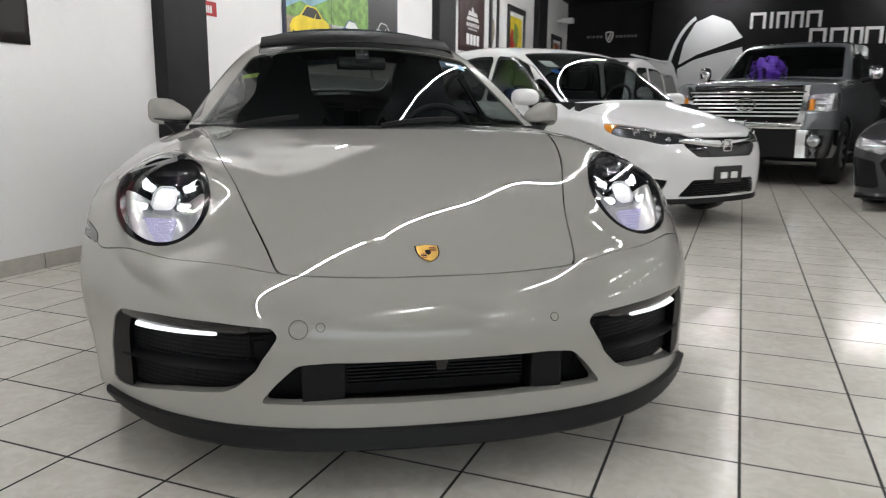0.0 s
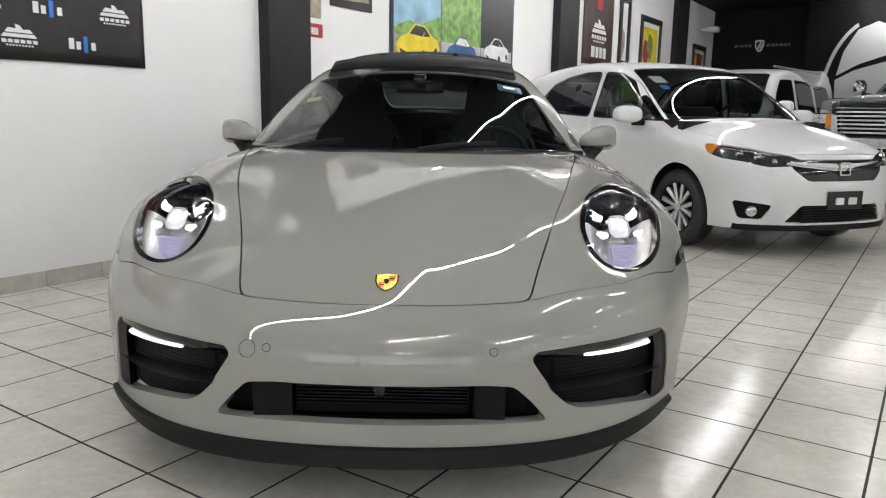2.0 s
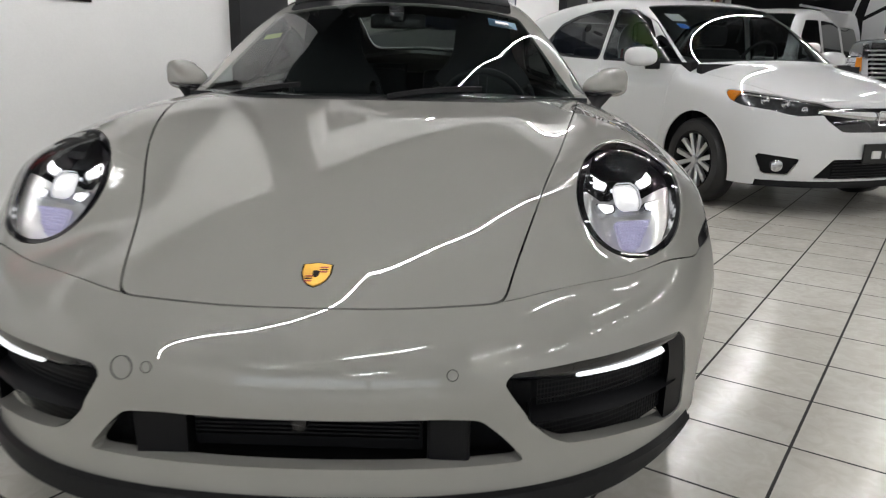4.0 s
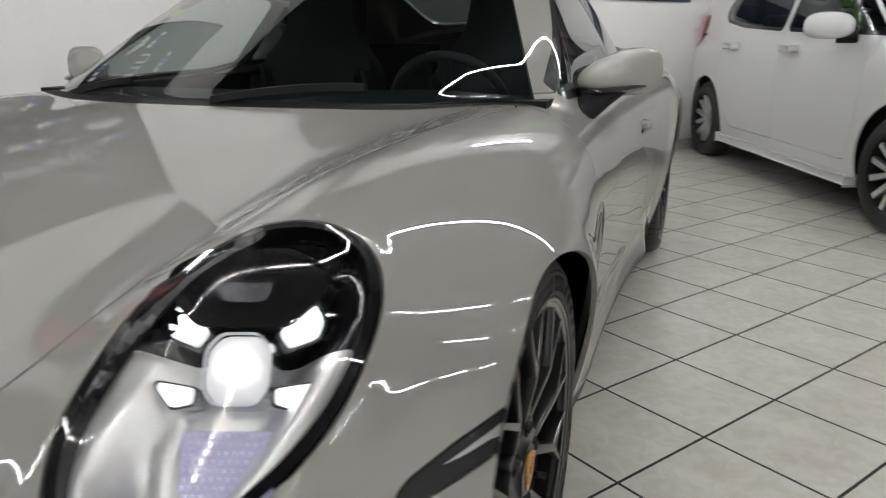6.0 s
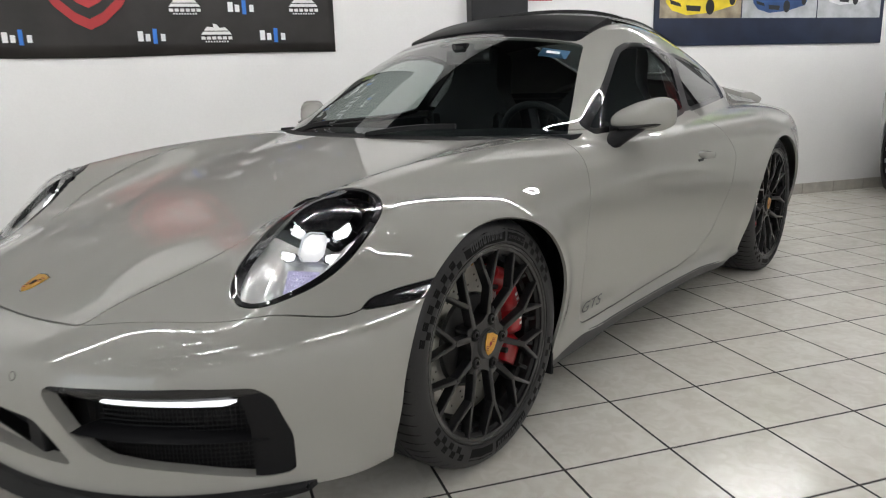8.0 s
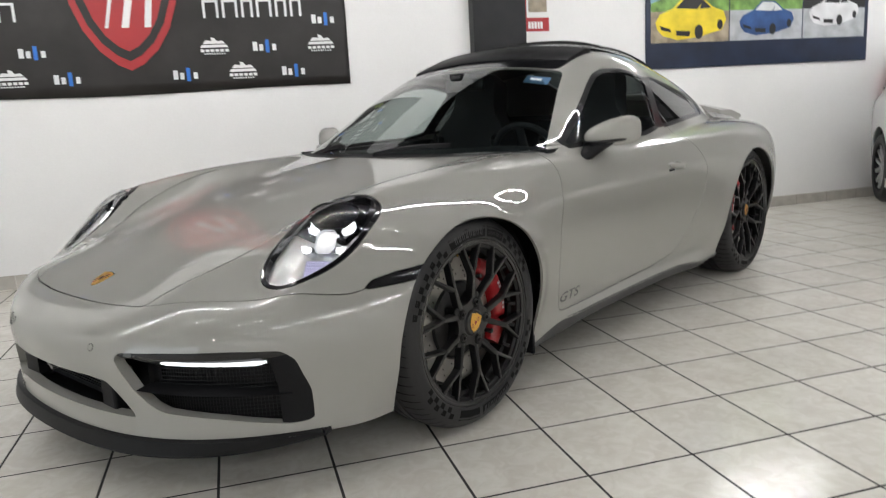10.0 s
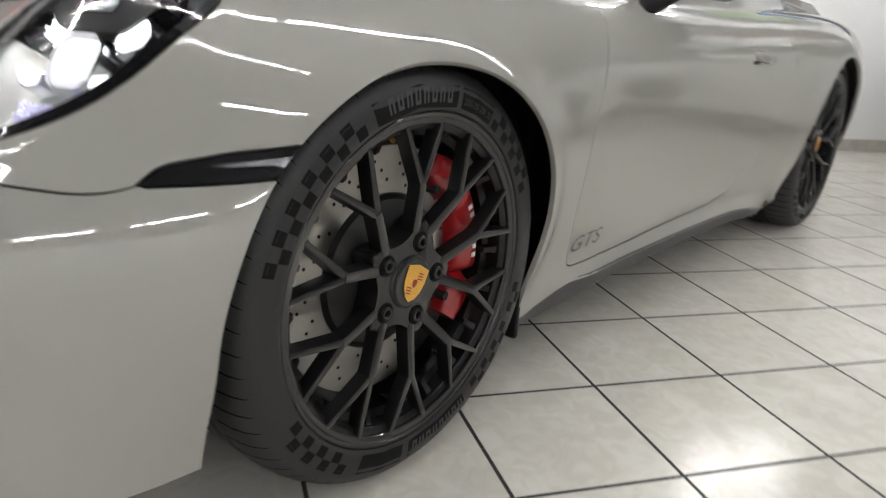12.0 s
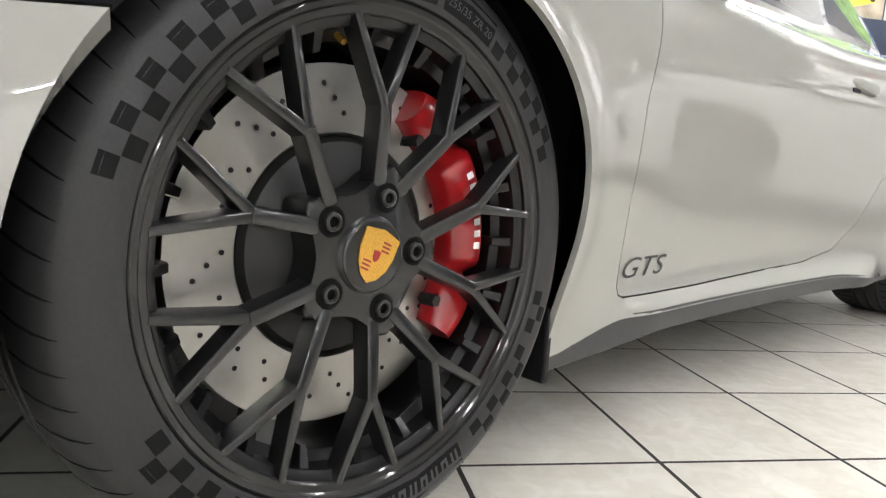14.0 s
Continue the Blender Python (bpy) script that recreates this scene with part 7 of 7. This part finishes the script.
for i in range(32):
    a, b = 2 * math.pi * i / 32, 2 * math.pi * (i + 1) / 32
    m = Matrix.Translation((0.36, 0.78, 0.98)) @ pose(0, 0, 0, -65, 0, 0)
    tube(bm, m @ Vector((0.18 * math.cos(a), 0.18 * math.sin(a), 0)), m @ Vector((0.18 * math.cos(b), 0.18 * math.sin(b), 0)), 0.014, None, 8)
part("steering_wheel", bm, CABIN_DARK, hat)
for x0, x1, mat in ((-0.52, -0.40, SIGN_WHITE), (-0.50, -0.44, SIGN_BLUE)):
    bm = bmesh.new()
    yz = [(0.70, 1.285), (0.82, 1.345)] if mat is SIGN_WHITE else [(0.60, 1.225), (0.68, 1.265)]
    bm.faces.new([bm.verts.new(p) for p in ((x0, yz[0][0] + 0.085, yz[0][1]), (x1, yz[0][0] + 0.055, yz[0][1]), (x1, yz[1][0] + 0.055, yz[1][1]), (x0, yz[1][0] + 0.085, yz[1][1]))])
    part("screen_sticker", bm, mat, hat)


# ---- plainer cars behind, from one maker ----
def form(top, roof, wide, tuck, nose, tail, crown, cab_w, cab_lean, bow, k=0.03):
    def field(x, y, z):
        x = np.abs(x)
        up = (z - (top(y) - crown * x * x)) / 1.05
        side = x - wide(y) - tuck(z)
        front = (nose + 0.05 * x**2 + 0.16 * x**4 - y) + 0.12 * np.maximum(z - 0.9, 0)
        rear = y - tail
        f = smax(smax(smax(up, side, k), front, k), rear, k)
        a = (z - (roof(y - bow * x * x) - 0.04 * x * x)) / 1.2
        b = (x - cab_w + cab_lean * (z - 1.0)) / 1.05
        return smin(f, smax(smax(a, b, 0.03), smax(0.7 - z, rear, 0.03), 0.03), 0.012)
    return field


def simple_car(name, m, field, label, paint, windows, screen, arches, arch_r, wheel, y0, y1, zc, low, category="car"):
    """windows: polygons in (y, z); screen: (start, end, half width, lean); arches: y places; wheel: radius, rim, half, z, x."""
    top_e = thing(name, m, label, category)
    c = Cutter(shell_grid(field, 220, 48, 120, 20, y0, y1, zc), field)
    r = c.keep(c.all, lambda x, y, z: low - z)
    for ay in arches:
        r = c.keep(r, lambda x, y, z, ay=ay: np.maximum(np.hypot(y - ay, z - wheel[3]) - arch_r, 0.4 - np.abs(x)), 0, True)
    s0, s1, hw, lean, bow, zmin = screen
    scr, r = c.split(r, lambda x, y, z: np.maximum(smax(np.abs(x) - hw + lean * (z - 1.0), smax(s0 - (y - bow * x * x), y - bow * x * x - s1, 0.02), 0.02), zmin - z), 0.002)
    for poly in windows:
        sd = polygon_sd(rounded(poly, 0.03))
        g, r = c.split(r, lambda x, y, z, sd=sd: np.maximum(sd(y, z), 0.4 - np.abs(x)), 0.002)
        for q in sides(c, g):
            c.mesh("side_window", q, DARK_GLASS, top_e, lip=0)
    c.mesh("windscreen", scr, WINDSCREEN, top_e, lip=0)
    for ay in arches:
        for sx in (1, -1):
            road_wheel(top_e, (sx * wheel[4], ay, wheel[3]), sx < 0, wheel[0], wheel[1], wheel[2], 5, SILVER, "alloy road wheel")
    bm = bmesh.new()
    box(bm, -0.70, 0.70, y0 + 0.4, y1, 0.35, 0.45)
    box(bm, -0.75, 0.75, s0 - 0.05, s0 + 0.1, 0.45, zmin)
    for x in (0.4, -0.4):
        box(bm, x - 0.25, x + 0.25, s1 + 0.3, s1 + 0.5, 0.5, zmin + 0.25, None, 0.05)
    part("cabin_lining", bm, CABIN_DARK, top_e)
    return top_e, c, r


# grey pickup
P_FIELD = form(curve((-1.1, 1.15), (-0.9, 1.245), (-0.5, 1.315), (0.3, 1.365), (0.8, 1.375), (3.4, 1.32), (3.6, 1.31)),
               curve((0.30, 1.18), (0.62, 1.385), (0.95, 1.59), (1.25, 1.775), (1.5, 1.89), (2.0, 1.94), (3.0, 1.925), (3.3, 1.86), (3.45, 1.3)),
               curve((-1.0, 0.96), (-0.4, 0.995), (0.5, 1.0), (3.4, 1.0)), curve((0.3, -0.05), (0.5, -0.01), (0.8, 0.0), (1.12, -0.008), (1.32, -0.05)),
               -0.99, 3.45, 0.05, 0.965, 0.24, 0.14)
PICK = in_room(0.86, 7.74, 0, -14.5)
pick, pc, pr = simple_car("pickup", PICK, P_FIELD, "dark grey pickup with a chrome grille and purple bow", GREY_PAINT,
                          [[(1.0, 1.37), (1.34, 1.66), (1.50, 1.78), (2.05, 1.81), (2.05, 1.375)], [(2.15, 1.375), (2.15, 1.81), (3.0, 1.79), (3.05, 1.38)]],
                          (0.64, 1.42, 0.875, 0.24, 0.14, 1.30), (0.0, 3.70 - 0.25), 0.47, (0.405, 0.255, 0.12, 0.405, 0.87), -0.2, 3.3, 0.85, 0.36)
p_gr, pr = pc.split(pr, lambda x, y, z: np.maximum(polygon_sd(rounded([(-0.66, 1.135), (0.66, 1.135), (0.62, 0.84), (0.54, 0.79), (-0.54, 0.79), (-0.62, 0.84)], 0.04))(x, z), y + 0.6), 0.002)
p_la, pr = pc.split(pr, lambda x, y, z: np.maximum(polygon_sd(rounded([(0.70, 1.11), (1.05, 1.14), (1.05, 0.94), (0.68, 0.88)], 0.03))(np.abs(x), z), y + 0.55), 0.002)
p_bu, pr = pc.split(pr, lambda x, y, z: np.maximum(z - 0.700, y + 0.52), 0.004)
pc.mesh("body", pr, GREY_PAINT, pick)
pc.mesh("grille_back", p_gr, BLACK_PLASTIC, pick, lip=0.0, sink=0.05)
for q in sides(pc, p_la):
    pc.mesh("headlamp", q, LAMP_CLEAR, pick, "clear headlamp")
    sx = 1 if sum(pc.p[i][0] for i in q[0]) > 0 else -1
    bm = bmesh.new()
    box(bm, sx * 0.715, sx * 0.775, -0.985, -0.93, 0.93, 1.06, None, 0.008)
    part("turn_lamp", bm, AMBER, pick, "amber turn lamp", 40)
    for z in (0.925, 0.995, 1.065):
        bm = bmesh.new()
        box(bm, sx * 0.78, sx * 0.93, -0.975, -0.90, z, z + 0.012, None, 0.004)
        part("lamp_strip", bm, CHROME, pick, "bright strip in the headlamp", 40)
mid = pc.keep(p_bu, lambda x, y, z: np.abs(x), 0.60)
for q in sides(pc, pc.keep(p_bu, lambda x, y, z: np.abs(x), 0.60, True)):
    pc.mesh("bumper_corner", q, CHROME, pick, "chrome bumper corner")
pc.mesh("bumper", mid, BLACK_PLASTIC, pick, "black lower bumper")
for k in range(6):
    bm = bmesh.new()
    z = 0.845 + 0.048 * k
    w = 0.61 + 0.008 * k
    box(bm, -w, w, -1.005, -0.96, z, z + 0.020, None, 0.005)
    part("grille_bar", bm, SILVER, pick, "chrome grille bar")
bm = bmesh.new()
box(bm, -0.69, 0.69, -1.03, -0.95, 1.130, 1.152, None, 0.010)
part("grille_top", bm, CHROME, pick, "chrome bar over the grille", 40)
bm = bmesh.new()
box(bm, -0.64, 0.64, -1.006, -0.91, 1.153, 1.222, None, 0.010)
part("hood_slot", bm, BLACK_GLOSS, pick, "black slot under the bonnet edge", 40)
for sx in (1, -1):
    secs = [[(sx * a, b, c) for a, b, c in ((0.60 + 0.07 * t, -1.025, 0.74 + 0.48 * t), (0.68 + 0.04 * t, -1.02, 0.74 + 0.48 * t), (0.68 + 0.04 * t, -0.93, 0.74 + 0.48 * t), (0.60 + 0.07 * t, -0.93, 0.74 + 0.48 * t))] for t in (0, 0.5, 1)]
    skin("grille_side", secs, CHROME, pick)
    bm = bmesh.new()
    box(bm, sx * 0.715, sx * 0.885, -0.980, -0.90, 0.500, 0.640, None, 0.012)
    part("fog_pocket", bm, BLACK_PLASTIC, pick)
    bm = bmesh.new()
    box(bm, sx * 0.01, sx * 0.66, -1.028, -0.95, 0.700, 0.790, None, 0.018)
    part("grille_foot", bm, CHROME, pick, "chrome bar under the grille", 40)
    bm = bmesh.new()
    lathe(bm, [(0.075, 0.0), (0.07, 0.012), (0.05, 0.02), (0.001, 0.022)], 20, Matrix.Translation((sx * 0.80, -0.982, 0.57)) @ pose(0, 0, 0, 90, 0, 0))
    part("fog_lamp", bm, LAMP_CLEAR, pick, "", 40)
bm = bmesh.new()
secs = []
for i in range(24):
    a = 2 * math.pi * i / 24
    tube(bm, (0.115 * math.cos(a), -1.02, 0.985 + 0.075 * math.sin(a)), (0.115 * math.cos(a + 0.27), -1.02, 0.985 + 0.075 * math.sin(a + 0.27)), 0.010, None, 6)
    tube(bm, (0.042 * math.cos(a), -1.02, 0.99 + 0.060 * math.sin(a)), (0.042 * math.cos(a + 0.27), -1.02, 0.99 + 0.060 * math.sin(a + 0.27)), 0.007, None, 6)
part("front_badge", bm, CHROME, pick, "plain oval chrome badge")
mirror_pod(pick, (1.14, 1.0, 1.45), (0.085, 0.055, 0.115), CHROME, (0.98, 1.0, 1.34))
bow = thing("gift_bow", PICK @ Matrix.Translation((-0.10, 0.40, 1.375)), "shiny purple ribbon gift bow on the bonnet", "gift bow")
RIBBON = grain(material("purple_ribbon", (0.10, 0.035, 0.36), 0.28, 0.2), 60, 0.25)
random.seed(5)
for k in range(130):
    bm = bmesh.new()
    az, el = random.uniform(0, 360), random.uniform(0, 85)
    m = pose(0, 0, 0, 0, 0, az) @ pose(0, 0, 0, 0, -el, 0)
    w, l = 0.027, random.uniform(0.24, 0.31)
    secs = []
    pts = [(0.0, 0.0), (0.35, 0.07), (0.75, 0.10), (1.0, 0.03), (0.85, -0.05), (0.45, -0.04), (0.05, 0.0)]
    vs = [[bm.verts.new(m @ Vector((a * l, s * w, b * 0.8))) for s in (-1, 1)] for a, b in pts]
    for a, b in zip(vs, vs[1:]):
        bm.faces.new((a[0], a[1], b[1], b[0]))
    ob = part("ribbon_loop", bm, RIBBON, bow, "", 60)

# white estate behind the hatchback, dark coupe across the aisle
S_FIELD = form(curve((-0.9, 0.90), (-0.5, 1.0), (0.1, 1.06), (3.6, 1.08)), curve((0.0, 0.96), (0.3, 1.08), (0.65, 1.36), (0.95, 1.60), (1.2, 1.69), (2.0, 1.72), (3.2, 1.70), (3.6, 1.62), (3.75, 1.1)),
               curve((-0.9, 0.84), (0.0, 0.90), (3.6, 0.90)), curve((0.2, -0.05), (0.6, 0.0), (0.95, -0.01), (1.1, -0.05)), -0.9, 3.72, 0.06, 0.85, 0.24, 0.2)
van, vc, vr = simple_car("estate_car", in_room(-1.86, 7.46, 0, -9), S_FIELD, "white estate car parked behind the hatchback", WHITE_PAINT,
                         [[(0.75, 1.10), (1.0, 1.40), (1.2, 1.56), (1.7, 1.58), (1.7, 1.10)], [(1.8, 1.10), (1.8, 1.58), (2.55, 1.57), (2.6, 1.11)], [(2.7, 1.11), (2.66, 1.56), (3.35, 1.52), (3.5, 1.14)]],
                         (0.30, 1.08, 0.76, 0.24, 0.2, 1.02), (0.0, 2.75), 0.37, (0.335, 0.215, 0.10, 0.335, 0.80), -0.1, 3.4, 0.7, 0.28)
vc.mesh("body", vr, WHITE_PAINT, van)
mirror_pod(van, (1.02, 0.62, 1.16), (0.11, 0.06, 0.09), WHITE_PAINT, (0.88, 0.6, 1.08))
for sx in (1, -1):
    bm = bmesh.new()
    box(bm, sx * 0.60, sx * 0.64, 1.2, 3.3, 1.735, 1.765, None, 0.012)
    part("roof_rail", bm, SILVER, van)
D_FIELD = form(curve((-0.95, 0.66), (-0.7, 0.74), (-0.2, 0.86), (0.4, 0.95), (3.4, 0.98)), curve((0.3, 0.90), (0.6, 1.0), (1.0, 1.2), (1.4, 1.36), (1.9, 1.42), (2.5, 1.36), (3.0, 1.18), (3.4, 0.98)),
               curve((-0.9, 0.86), (-0.3, 0.94), (0.0, 0.955), (1.0, 0.93), (2.7, 0.955), (3.4, 0.90)), curve((0.1, -0.06), (0.3, -0.02), (0.55, 0.0), (0.8, -0.02), (0.95, -0.07)), -0.92, 3.6, 0.08, 0.80, 0.4, 0.3)
dark, dc, dr = simple_car("dark_coupe", in_room(2.68, 5.08, 0, -22), D_FIELD, "dark grey coupe with a black honeycomb grille", DARK_PAINT,
                          [[(1.0, 1.0), (1.35, 1.22), (1.7, 1.32), (2.0, 1.33), (2.0, 1.01)], [(2.1, 1.01), (2.1, 1.32), (2.5, 1.26), (2.9, 1.08)]],
                          (0.62, 1.28, 0.68, 0.4, 0.3, 0.94), (0.0, 2.75), 0.37, (0.345, 0.26, 0.12, 0.345, 0.83), -0.15, 3.2, 0.6, 0.16)
d_gr, dr = dc.split(dr, lambda x, y, z: np.maximum(polygon_sd(rounded([(-0.45, 0.62), (0.45, 0.62), (0.62, 0.45), (0.50, 0.24), (-0.50, 0.24), (-0.62, 0.45)], 0.03))(x, z), y + 0.5), 0.002)
d_la, dr = dc.split(dr, lambda x, y, z: np.maximum(polygon_sd(rounded([(0.52, 0.60), (0.92, 0.70), (0.92, 0.60), (0.60, 0.52)], 0.02))(np.abs(x), z), y + 0.30), 0.002)
d_in, dr = dc.split(dr, lambda x, y, z: np.maximum(polygon_sd(rounded([(0.66, 0.46), (0.88, 0.50), (0.84, 0.22), (0.60, 0.22)], 0.02))(np.abs(x), z), y + 0.30), 0.002)
dc.mesh("body", dr, DARK_PAINT, dark)
dc.mesh("grille", d_gr, BLACK_PLASTIC, dark, "black grille", lip=0.02, sink=0.02)
for q in sides(dc, d_la):
    dc.mesh("headlamp", q, LAMP_CLEAR, dark, "clear headlamp")
for q in sides(dc, d_in):
    dc.mesh("side_intake", q, BLACK_PLASTIC, dark, lip=0.02, sink=0.02)
secs = []
for i in range(25):
    x = -0.80 + 1.6 * i / 24
    y = -0.94 + 0.05 * x * x + 0.16 * x**4
    secs.append([(x, y - 0.03, 0.12), (x, y - 0.03, 0.15), (x, y + 0.02, 0.17), (x, y + 0.08, 0.14)])
skin("front_lip", secs, BLACK_GLOSS, dark)
mirror_pod(dark, (0.99, 0.85, 1.02), (0.10, 0.06, 0.06), BLACK_GLOSS, (0.86, 0.85, 0.96))
